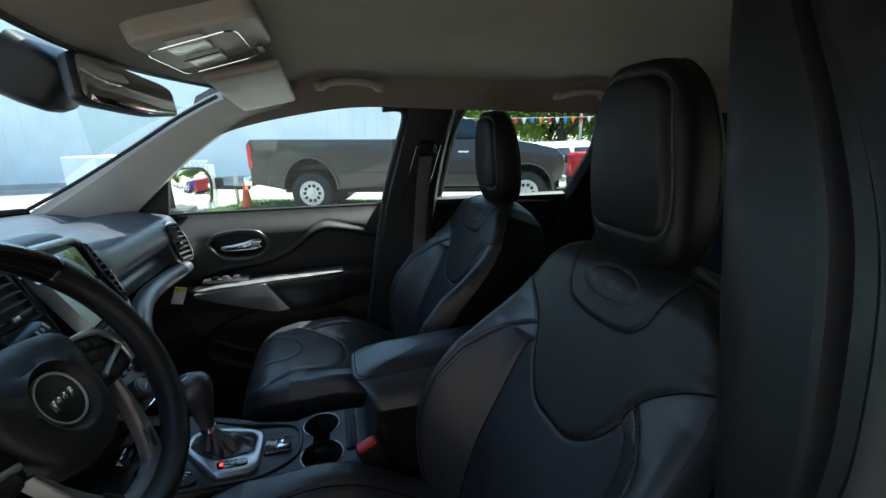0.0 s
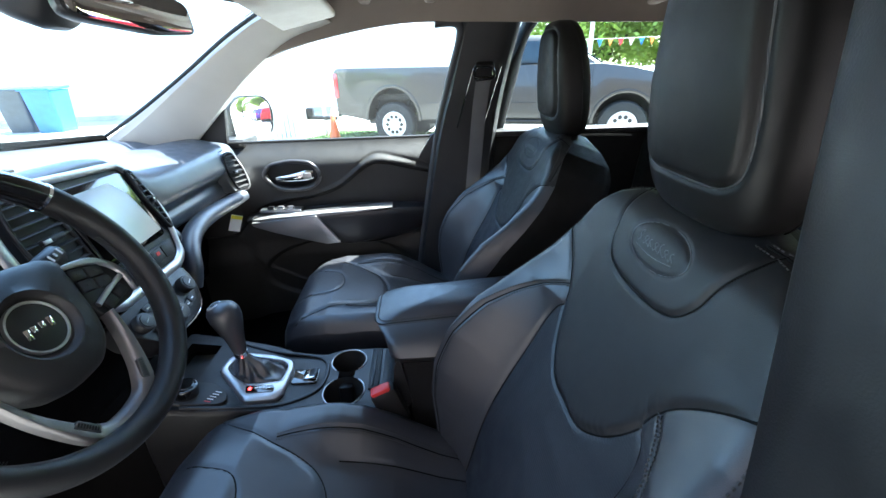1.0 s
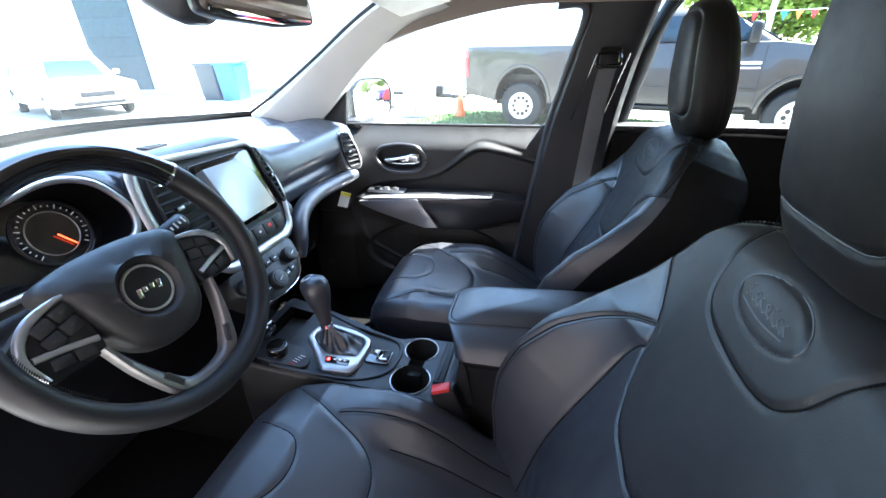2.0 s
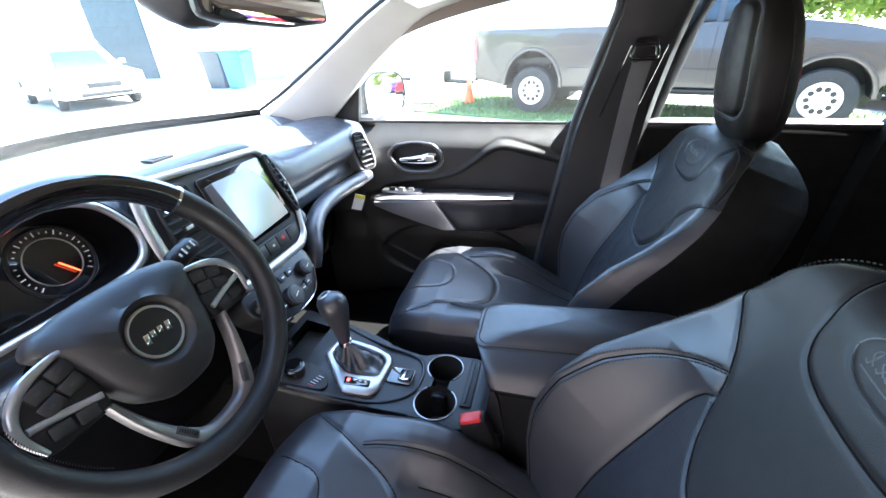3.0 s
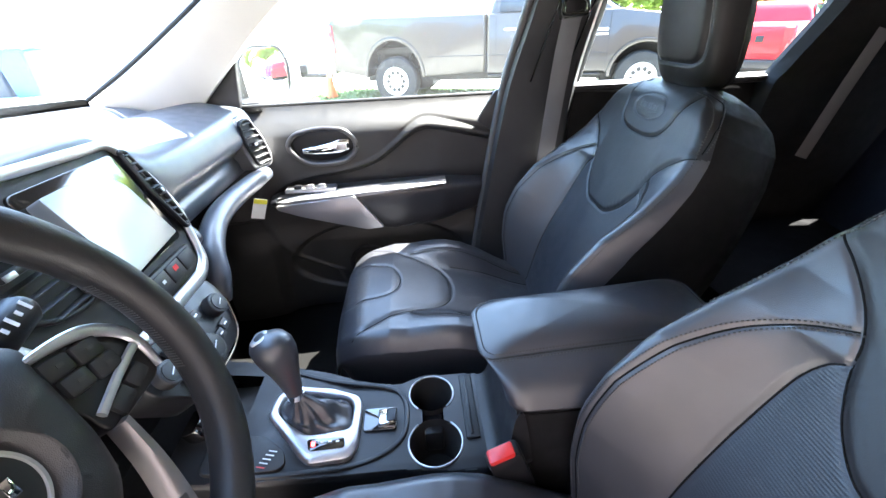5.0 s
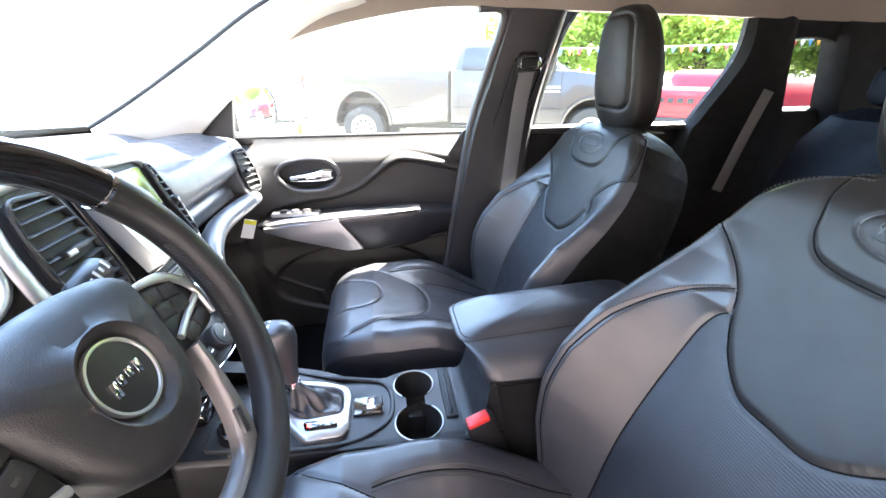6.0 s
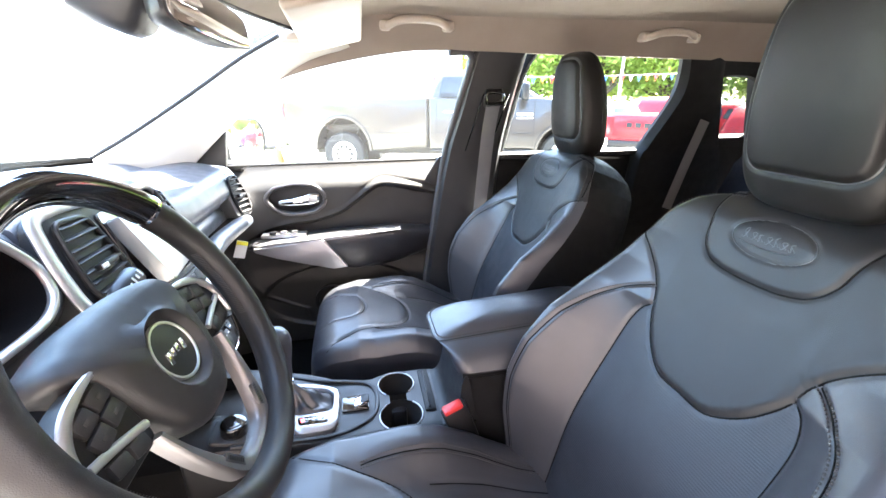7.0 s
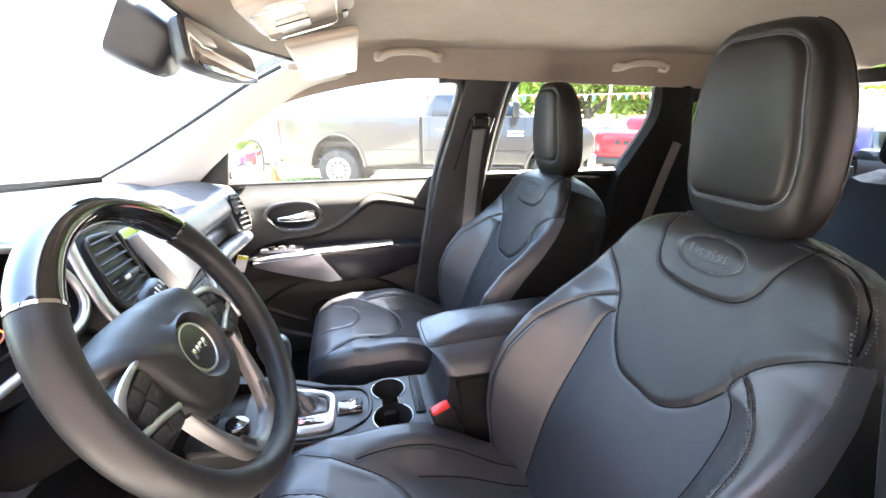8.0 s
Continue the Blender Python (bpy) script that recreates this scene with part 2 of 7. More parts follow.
def sd_poly(px, py, poly):
    """Signed distance to a polygon, positive inside."""
    poly = np.array(poly, float)
    d = np.full(px.shape, 1e9)
    inside = np.zeros(px.shape, bool)
    for a, b in zip(poly, np.roll(poly, -1, axis=0)):
        e = b - a
        t = np.clip(((px - a[0]) * e[0] + (py - a[1]) * e[1]) / (e @ e + 1e-12), 0, 1)
        d = np.minimum(d, np.hypot(px - a[0] - t * e[0], py - a[1] - t * e[1]))
        cross = ((a[1] > py) != (b[1] > py)) & (px < (b[0] - a[0]) * (py - a[1]) / (b[1] - a[1] + 1e-12) + a[0])
        inside ^= cross
    return np.where(inside, d, -d)


def d_line(px, py, line):
    d = np.full(px.shape, 1e9)
    line = np.array(line, float)
    for a, b in zip(line[:-1], line[1:]):
        e = b - a
        t = np.clip(((px - a[0]) * e[0] + (py - a[1]) * e[1]) / (e @ e + 1e-12), 0, 1)
        d = np.minimum(d, np.hypot(px - a[0] - t * e[0], py - a[1] - t * e[1]))
    return d


def split_parts(verts, faces, key, names, parent):
    """Cuts one grid into parts by a key per face; names: key -> (name, material, label)."""
    verts = np.asarray(verts)
    whole = bpy.data.meshes.new("whole")
    whole.from_pydata(verts.tolist(), [], [list(map(int, f)) for f in faces])
    normals = np.zeros(len(verts) * 3)
    whole.vertices.foreach_get("normal", normals)
    normals = normals.reshape(-1, 3)
    bpy.data.meshes.remove(whole)
    for k, (name, material, label) in names.items():
        fs = [f for f, q in zip(faces, key) if q == k]
        if fs:
            used = sorted({i for f in fs for i in f})
            lut = {i: j for j, i in enumerate(used)}
            ob = part(name, (verts[used], [[lut[i] for i in f] for f in fs]), material, parent, label)
            ob.data.normals_split_custom_set_from_vertices(normals[used].tolist())

# ---------------------------------------------------------------- front seats
REC = radians(22)
S_N = np.array((-math.cos(REC), 0, math.sin(REC)))
S_UP = np.array((math.sin(REC), 0, math.cos(REC)))


def mirrored(half):
    """A closed outline from its half with s >= 0, bottom to top."""
    return [tuple(p) for p in half] + [(-a, b) for a, b in half[::-1] if abs(a) > 1e-6]


YOKE = mirrored([tuple(p) for p in spline([(0, -0.236), (0.045, -0.234), (0.085, -0.205), (0.112, -0.165), (0.124, -0.130), (0.145, -0.100), (0.183, -0.068), (0.226, -0.046), (0.262, -0.030)], 5)] + [(0.30, -0.02), (0.30, 0.14), (0.0, 0.14)])
FLAP = mirrored([tuple(p) for p in spline([(0, -0.058), (0.04, -0.056), (0.072, -0.047), (0.090, -0.026), (0.097, 0.0), (0.106, 0.030), (0.110, 0.060), (0.112, 0.14)], 5)])
INNER = [tuple(p) for p in spline([(0.116, -0.152), (0.133, -0.168), (0.143, -0.205), (0.144, -0.28), (0.139, -0.36), (0.133, -0.45), (0.128, -0.56), (0.126, -0.62)], 8)]
STITCH = [tuple(p) for p in spline([(0.131, -0.124), (0.163, -0.146), (0.194, -0.182), (0.211, -0.230), (0.219, -0.29), (0.220, -0.36), (0.214, -0.44), (0.202, -0.52), (0.190, -0.59)], 8)]
SHOULDER = [tuple(p) for p in spline([(0.088, 0.052), (0.124, 0.048), (0.156, 0.036), (0.181, 0.015), (0.197, -0.012), (0.206, -0.044)], 8)]


def half_width(h):
    return np.interp(h, [-0.62, -0.5, -0.38, -0.26, -0.17, -0.11, -0.06, -0.007, 0.03, 0.055, 0.068, 0.075],
                     [0.215, 0.240, 0.256, 0.260, 0.252, 0.240, 0.226, 0.200, 0.165, 0.118, 0.07, 0.004])


def back_depth(s, h):
    """How far the front of the backrest stands forward of its plane."""
    s, h = np.asarray(s, float), np.asarray(h, float)
    a = np.abs(s)
    w = half_width(h)
    d = 0.016 * np.exp(-((h + 0.40) / 0.13) ** 2) - 0.055 * np.clip((h - 0.0) / 0.075, 0, 1) ** 2
    bol = np.interp(h, [-0.62, -0.55, -0.47, -0.40, -0.32, -0.24, -0.16, -0.10, -0.04, 0.08], [0.045, 0.075, 0.104, 0.116, 0.117, 0.098, 0.054, 0.022, 0.003, 0.0])
    root = np.interp(-h, [-q[1] for q in INNER], [q[0] for q in INNER]) - 0.006
    lin = np.clip((a - root) / (0.236 - root), 0, 1)
    d = d + bol * (0.55 * lin + 0.45 * lin * lin * (3 - 2 * lin))
    d = d - (0.020 + 0.42 * bol) * np.clip((a / np.maximum(w, 1e-3) - 0.84) / 0.16, 0, 1) ** 2.2
    y = sd_poly(s, h, YOKE)
    fade = smoothstep(0.215, 0.150, a)
    d = d + (0.0030 * smoothstep(0.0, 0.012, y) - 0.0026 * np.exp(-(y / 0.0032) ** 2)) * (0.25 + 0.75 * fade)
    wr = np.exp(-((y - 0.006) / 0.012) ** 2) * smoothstep(-0.06, -0.12, h) * smoothstep(-0.245, -0.20, h)
    d = d + 0.0003 * wr * np.sin(s * 420 + 6 * np.sin(h * 75))
    fl = sd_poly(s, h, FLAP)
    d = d + 0.0024 * smoothstep(0.0, 0.008, fl) - 0.0022 * np.exp(-(fl / 0.0032) ** 2)
    i = d_line(a, h, INNER)
    d = d - 0.0034 * np.exp(-(i / 0.0036) ** 2) * (y < 0)
    g = d_line(a, h, STITCH)
    d = d - 0.0030 * np.exp(-(g / 0.0030) ** 2) * (y < 0.002)
    d = d - 0.0024 * np.exp(-(d_line(a, h, SHOULDER) / 0.0030) ** 2)
    e = np.hypot(s / 0.055, h / 0.026) - 1
    d = d - 0.002 * np.exp(-(e / 0.06) ** 2) 
    d = d + 0.0012 * np.sin(s * 23 + 1.3) * np.sin(h * 19 + 0.4)
    return d


def back_point(s, h, lift=0.0):
    c = np.array((0.0, -0.365, 1.16)) - S_N * 0.010
    return c + np.multiply.outer(s, (0, 1, 0)) + np.multiply.outer(h, S_UP) + np.multiply.outer(back_depth(s, h) + lift, S_N)


def dashes(points, gap=2, size=0.0012):
    """A row of stitches along points."""
    lots = []
    for k in range(0, len(points) - 1, gap):
        lots.append(tube([points[k], points[k + 1]], size, n=5))
    return join(*lots)


def resample(line, step):
    line = np.array(line, float)
    seg = np.r_[0, np.cumsum(np.linalg.norm(np.diff(line, axis=0), axis=1))]
    t = np.arange(0, seg[-1], step)
    return np.stack([np.interp(t, seg, line[:, k]) for k in range(line.shape[1])], axis=1)


def front_seat():
    seat = thing("front_seat", (-0.25, -0.365, 0.40), "black leather bucket seat with ribbed centre and embossed oval badge", "seat", "front seats")
    # backrest
    hs = np.r_[np.linspace(-0.62, 0.03, 250), np.linspace(0.0325, 0.075, 20)]
    us = np.sin(np.linspace(-1, 1, 221) * math.pi / 2 * 0.86) / math.sin(math.pi / 2 * 0.86)
    rings, key = [], []
    for h in hs:
        s = us * half_width(h)
        hh = np.full(s.shape, h)
        front = back_point(s, hh)
        t = np.clip((h - 0.0) / 0.075, 0, 1) ** 2
        back = -0.172 + 0.050 * t
        c = np.array((0.0, -0.365, 1.16)) + h * S_UP
        e0, e1 = front[-1], front[0]
        w = half_width(h)
        b1 = c + np.array((0, w * 0.93, 0)) + S_N * back
        b0 = c + np.array((0, -w * 0.93, 0)) + S_N * back
        sideA = [e0 + (b1 - e0) * k / 6 + np.array((0, 0.012 * math.sin(math.pi * k / 6), 0)) for k in range(1, 6)]
        rear = [b1 + (b0 - b1) * k / 10 + S_N * (-0.02 * math.sin(math.pi * k / 10)) for k in range(11)]
        sideB = [b0 + (e1 - b0) * k / 6 - np.array((0, 0.012 * math.sin(math.pi * k / 6), 0)) for k in range(1, 6)]
        rings.append(list(front) + sideA + rear + sideB)
    v, f = loft(rings)
    nf, n = len(us), len(rings[0])
    for i in range(len(hs) - 1):
        h = 0.5 * (hs[i] + hs[i + 1])
        w = half_width(h)
        s = 0.5 * (us[:-1] + us[1:]) * w
        hh = np.full(s.shape, h)
        yk, fl = sd_poly(s, hh, YOKE), sd_poly(s, hh, FLAP)
        inner = np.interp(-h, [-q[1] for q in INNER], [q[0] for q in INNER])
        for j in range(n):
            if j < nf - 1:
                k = "flap" if fl[j] > 0 else "yoke" if yk[j] > 0 else "insert" if abs(s[j]) < inner and h < -0.12 else "bl" if s[j] > 0 else "br"
            else:
                k = "sl" if j < nf + 5 else "back" if j < nf + 15 else "sr"
            key.append(k)
    key += ["back", "back"]
    split_parts(v, f, key, {"flap": ("badge_panel", YOKESKIN, "smooth leather panel with embossed oval"), "yoke": ("upper_back_panel", YOKESKIN, ""),
                            "insert": ("centre_insert", RIB, "finely ribbed leather insert"), "bl": ("side_bolster", LEATHER, ""), "br": ("side_bolster", LEATHER, ""), "sl": ("side_panel", SIDESKIN, "matt dark side panel with the flank's shade in its colour"), "sr": ("side_panel", SIDESKIN, "matt dark side panel with the flank's shade in its colour"),
                            "back": ("back_panel", SOFT, "")}, seat)
    for off in (-0.0058, 0.0058):
        for sg in (1, -1):
            q = resample(STITCH, 0.0022)
            part("seam_stitching", dashes(back_point(sg * (q[:, 0] + off), q[:, 1], 0.0008)), THREAD, seat)
    for sg in (1, -1):
        for off in (-0.0055, 0.0055):
            q = resample(SHOULDER, 0.0024)
            part("seam_stitching", dashes(back_point(sg * (q[:, 0] + off * 0.75), q[:, 1] + off * 0.6, 0.0006), 2, 0.0009), THREAD, seat)
        q = resample([(a, b) for a, b in INNER if b < -0.155], 0.004)
        part("seam", tube(back_point(sg * q[:, 0], q[:, 1], 0.0), 0.0013, n=6), SEAM, seat)
        q = resample(STITCH, 0.004)
        part("seam", tube(back_point(sg * q[:, 0], q[:, 1], 0.0), 0.0013, n=6), SEAM, seat)
        q = resample(SHOULDER, 0.004)
        part("seam", tube(back_point(sg * q[:, 0], q[:, 1], 0.0), 0.0012, n=6), SEAM, seat)
    for sg in (1, -1):
        hq = np.arange(-0.52, -0.02, 0.0026)
        part("seam_stitching", dashes(back_point(sg * 0.93 * half_width(hq), hq, 0.0006)), THREAD, seat)
    low = [p for p in YOKE if p[1] < -0.05]
    half = [p for p in low if p[0] >= 0]
    q = resample([(-a, b) for a, b in half[::-1]] + half, 0.004)
    part("seam", tube(back_point(q[:, 0], q[:, 1], 0.0), 0.0014, n=6), SEAM, seat)
    edge = [p for p in FLAP if p[1] < 0.055]
    right = [p for p in edge if p[0] >= 0]
    q = resample([(-a, b) for a, b in right[::-1]] + right, 0.004)
    part("seam", tube(back_point(q[:, 0], q[:, 1], 0.0), 0.0013, n=6), SEAM, seat)
    q = resample([(0.055 * math.cos(a), 0.026 * math.sin(a)) for a in np.linspace(0, 2 * math.pi, 60)], 0.003)
    part("badge_outline", tube(back_point(q[:, 0], q[:, 1], 0.0), 0.0010, n=5), LEATHER, seat, "embossed oval outline")
    for x, tall, bow in ((-0.034, 0.016, 0.6), (-0.022, 0.009, 1.0), (-0.012, 0.008, -1.0), (-0.001, 0.009, 1.0), (0.009, 0.014, -0.6), (0.019, 0.008, 1.0), (0.030, 0.009, -1.0)):
        q = np.array(spline([(x - 0.005, -0.004), (x - 0.001, -0.006), (x + 0.003 * bow, tall * 0.35), (x + 0.001, tall * 0.62), (x - 0.003, tall * 0.3), (x + 0.004, -0.005)], 5))
        part("embossed_mark", tube(back_point(-q[:, 0], q[:, 1] * 0.85, -0.0004), 0.0010, n=5), LEATHER, seat)
    q = np.array(spline([(-0.038, -0.010), (0.0, -0.0125), (0.036, -0.008)], 6))
    part("embossed_mark", tube(back_point(-q[:, 0], q[:, 1], -0.0004), 0.0009, n=5), LEATHER, seat)
    # cushion
    xs = [-0.715, -0.714, -0.711, -0.705, -0.694, -0.680, -0.664, -0.648] + list(np.linspace(-0.636, -0.13, 130))
    us2 = np.sin(np.linspace(-1, 1, 121) * math.pi / 2 * 0.88) / math.sin(math.pi / 2 * 0.88)
    pad = [tuple(p) for p in spline([(0.190, -0.665), (0.165, -0.622), (0.127, -0.548), (0.092, -0.475), (0.052, -0.440), (0.0, -0.430), (-0.052, -0.440), (-0.092, -0.475), (-0.127, -0.548), (-0.165, -0.622), (-0.190, -0.665)], 6)]
    lip = [tuple(p) for p in spline([(0.090, -0.69), (0.078, -0.65), (0.066, -0.595), (0.042, -0.570), (0, -0.560), (-0.042, -0.570), (-0.066, -0.595), (-0.078, -0.65), (-0.090, -0.69)], 6)]
    ridge = [tuple(p) for p in spline([(0.132, -0.535), (0.143, -0.49), (0.150, -0.39), (0.150, -0.30), (0.148, -0.22), (0.144, -0.14)], 8)]
    valley = [tuple(p) for p in spline([(0.1005, -0.425), (0.106, -0.38), (0.110, -0.30), (0.110, -0.22), (0.108, -0.14)], 8)]

    def top(s, x):
        a = np.abs(s)
        zc = np.interp(x, [-0.715, -0.711, -0.705, -0.694, -0.675, -0.645, -0.58, -0.46, -0.33, -0.25, -0.12], [0.662, 0.702, 0.724, 0.742, 0.756, 0.766, 0.767, 0.737, 0.692, 0.655, 0.615])
        z = zc + smoothstep(0.085, 0.172, a) * np.interp(x, [-0.7, -0.66, -0.60, -0.54, -0.48, -0.43, -0.39, -0.34, -0.29, -0.2, -0.12], [-0.018, -0.012, -0.004, 0.008, 0.028, 0.042, 0.045, 0.036, 0.026, 0.015, 0.010])
        z = z - 0.040 * np.clip((a / cush_w(x) - 0.84) / 0.16, 0, 1) ** 2.0
        z = z + 0.0025 * smoothstep(0, 0.014, sd_poly(s, x, pad)) - 0.0032 * np.exp(-(d_line(s, x, pad) / 0.0034) ** 2)
        z = z - 0.0028 * np.exp(-(d_line(s, x, lip) / 0.0030) ** 2) - 0.0030 * smoothstep(-0.55, -0.48, x) * np.exp(-(d_line(a, x, ridge) / 0.0030) ** 2) - 0.0034 * smoothstep(-0.45, -0.38, x) * np.exp(-(d_line(a, x, valley) / 0.0034) ** 2)
        z = z + 0.0008 * np.sin(s * 21 + 0.5) * np.sin(x * 25)
        return z

    def cush_w(x):
        return np.interp(x, [-0.715, -0.705, -0.67, -0.6, -0.45, -0.12], [0.168, 0.188, 0.206, 0.218, 0.226, 0.232])

    rings = []
    for x in xs:
        w = float(cush_w(x))
        s = us2 * w
        z = top(s, np.full(s.shape, x))
        up = [(x, -0.365 + a, b) for a, b in zip(s, z)]
        low = 0.60 if x > -0.70 else 0.655
        sa = [(x + 0.004 * k, -0.365 + w - 0.004 * k, z[-1] + (low - z[-1]) * k / 4) for k in range(1, 5)]
        sb = [(x + 0.004 * k, -0.365 - w + 0.004 * k, z[0] + (low - z[0]) * k / 4) for k in range(4, 0, -1)]
        rings.append(up + sa + sb)
    v, f = loft(rings)
    key, n, nf = [], len(rings[0]), len(us2)
    for i in range(len(xs) - 1):
        x = 0.5 * (xs[i] + xs[i + 1])
        s = 0.5 * (us2[:-1] + us2[1:]) * float(cush_w(x))
        p = sd_poly(s, np.full(s.shape, x), pad)
        edge = np.interp(x, [-0.475, -0.436, -0.38, -0.30, -0.14], [0.094, 0.118, 0.126, 0.130, 0.128])
        for j in range(n):
            key.append(("pad" if p[j] > 0 or x < -0.63 else "insert" if abs(s[j]) < edge - 0.02 else "bl" if s[j] > 0 else "br") if j < nf - 1 else ("bl" if j < nf + 4 else "br"))
    key += ["pad", "bl"]
    split_parts(v, f, key, {"pad": ("thigh_pad", LEATHER, ""), "insert": ("cushion_insert", LEATHER, ""), "bl": ("cushion_bolster", LEATHER, ""),
                            "br": ("cushion_bolster", LEATHER, "")}, seat)
    for sg in (1, -1):
        for off in (-0.0058, 0.0058):
            q = resample(ridge, 0.0022)
            sx, xx = sg * (q[:, 0] + off), q[:, 1]
            part("seam_stitching", dashes(np.stack([xx, sx - 0.365, top(sx, xx) + 0.0008], axis=1)), THREAD, seat)
    for ln in [pad, lip] + [[(sg * a, b) for a, b in q] for q in (ridge, valley) for sg in (1, -1)]:
        q = resample([p for p in ln if p[1] > -0.672], 0.004)
        part("seam", tube(np.stack([q[:, 1], q[:, 0] - 0.365, top(q[:, 0], q[:, 1]) + 0.0007], axis=1), 0.0012, n=6), SEAM, seat)
    # valance under the cushion, runners
    rows = []
    for x, w, zt in ((-0.690, 0.165, 0.655), (-0.672, 0.190, 0.66), (-0.5, 0.208, 0.66), (-0.30, 0.213, 0.62), (-0.1, 0.215, 0.60)):
        rows.append([(x, -0.365 + w, zt), (x + 0.02, -0.365 + w - 0.01, 0.52), (x + 0.02, -0.365 - w + 0.01, 0.52), (x, -0.365 - w, zt)])
    part("seat_valance", loft(rows), SOFT, seat, "", False)
    for dy in (-0.17, 0.17):
        part("seat_rail", box(pose(-0.36, -0.365 + dy, 0.46), 0.60, 0.035, 0.13, 0.006), HARD, seat)
    # head restraint
    panel = fillet([(-0.077, 1.240), (0.077, 1.240), (0.083, 1.31), (0.064, 1.446), (-0.064, 1.446), (-0.083, 1.31)], 0.038, 6)

    def face_x(y, z, raw):
        q = sd_poly(y, z, panel)
        return raw + (0.0032 * np.exp(-(q / 0.0038) ** 2) - 0.0028 * smoothstep(0, 0.010, q))

    hv = np.linspace(-1, 1, 129) * (math.pi / 2 * 0.995)
    th = np.linspace(0, 2 * math.pi, 220, endpoint=False)
    rings = []
    for a in hv:
        t = math.copysign(abs(math.sin(a)) ** 0.62, math.sin(a))
        z = np.full(th.shape, 1.327 + 0.138 * t)
        k = max(math.cos(a), 0) ** 0.42
        hy, hx = (0.101 - 0.022 * max(t, 0) ** 1.5 + 0.003 * max(-t, 0)) * k, (0.055 - 0.011 * max(t, 0)) * k
        y = hy * np.sign(np.sin(th)) * np.abs(np.sin(th)) ** 0.66
        x = 0.055 - 0.006 * max(t, 0) ** 2 - 0.012 * t + hx * np.sign(np.cos(th)) * np.abs(np.cos(th)) ** 0.70
        y = y * (1 - 0.07 * smoothstep(0.0, 1.0, (np.cos(th) + 0.55) / 1.55))
        x = np.where(np.cos(th) < 0, face_x(y, z, x), x)
        rings.append(np.stack([x, y - 0.365, z], axis=1))
    rest = part("head_restraint", loft(rings), HEADSKIN, seat, "padded leather head restraint with piped oval panel")
    cloud = np.concatenate([r[np.cos(th) < -0.2] for r in rings])
    q = resample(panel + panel[:1], 0.012)
    pts = []
    for a, b in q:
        i = np.argmin((cloud[:, 1] + 0.365 - a) ** 2 + (cloud[:, 2] - b) ** 2)
        pts.append((cloud[i, 0] + 0.0004, a - 0.365, b))
    part("piping", tube([tuple(p) for p in spline(pts, 4, True)], 0.0012, n=6, closed=True), LEATHER, rest)
    part("seam_tuck", tube([tuple(p) for p in spline([(0.024, -0.365, 1.246), (0.018, -0.366, 1.238), (0.020, -0.365, 1.230)], 4)], 0.0016, n=6), HEADSKIN, rest)
    for sg in (-1, 1):
        k = int(np.argmin(np.abs(np.cos(th) - 0.18) + 9 * (sg * np.sin(th) < 0)))
        line = [tuple(r[k] + np.array((0, sg * 0.0002, 0))) for r in rings[10:-10]]
        part("piping", tube(line, 0.0013, n=6), HEADSKIN, rest)
    for dy in (-0.07, 0.07):
        part("post", tube([(0.070, -0.365 + dy * 0.8, 1.25), (0.064, -0.365 + dy * 0.8, 1.17)], 0.006, n=12), CHROME, rest)
    return seat


driver_seat = front_seat()
tagged(driver_seat, "black leather driver's bucket seat with ribbed centre and embossed oval badge")
passenger_seat = copy_thing(driver_seat, pose(-0.25 + 0.044, 0.367, 0.38))
for ob in passenger_seat.children:
    if ob.name.startswith("head_restraint"):
        ob.location.x += 0.024
tagged(passenger_seat, "black leather passenger bucket seat beside the centre armrest")

# ---------------------------------------------------------------- steering wheel
SW = radians(27.5)
W_C = Vector((-0.698, -0.364, 1.108))
WHEEL = axes(W_C, (0, 1, 0), (-math.sin(SW), 0, math.cos(SW)))


def wheel_at(y, u, w=0.0):
    return WHEEL @ Vector((y, u, w))


def rim_arc(a0, a1, n, grow=0.0):
    pts, rx, ry = [], [], []
    for k in range(n + 1):
        a = radians(a0 + (a1 - a0) * k / n)
        pts.append(wheel_at(0.173 * math.cos(a), 0.173 * math.sin(a)))
        thick = 1 + 0.14 * math.exp(-((math.degrees(a) % 360 - 40) / 16) ** 2) + 0.14 * math.exp(-((math.degrees(a) % 360 - 140) / 16) ** 2)
        rx.append(0.0165 * thick + grow)
        ry.append(0.0190 + grow)
    return tube(pts, rx, ry, 18, up=WHEEL.to_3x3() @ Vector((0, 0, 1)))


wheel = thing("steering_wheel", W_C, "leather steering wheel with gloss black top and satin silver spokes", "steering wheel")
part("rim_leather", rim_arc(-221, 41, 96), YOKESKIN, wheel)
part("rim_top", rim_arc(42, 138, 60, 0.0003), PIANO, wheel, "gloss black upper rim section")
for a in (41.5, 138.5):
    part("rim_joint", rim_arc(a - 0.6, a + 0.6, 2, 0.0012), CHROME, wheel)
for a0 in (-22, 180):
    pts = []
    for k in range(40):
        a = radians(a0 + k)
        for r, w in ((0.1535, 0.004), (0.1535, -0.004)):
            pts.append(wheel_at(r * math.cos(a), r * math.sin(a), w))
    part("rim_stitching", join(*[tube([pts[i], pts[i + 3]], 0.0005, n=5) for i in range(0, 76, 2)]), THREAD, wheel)
half_cover = [(0.0, -0.092), (0.030, -0.089), (0.055, -0.069), (0.070, -0.036), (0.077, -0.004), (0.083, 0.022), (0.096, 0.039), (0.086, 0.053), (0.048, 0.061), (0.020, 0.063)]
COVER = fillet(half_cover + [(-a, b) for a, b in half_cover[:0:-1]], 0.012, 4)


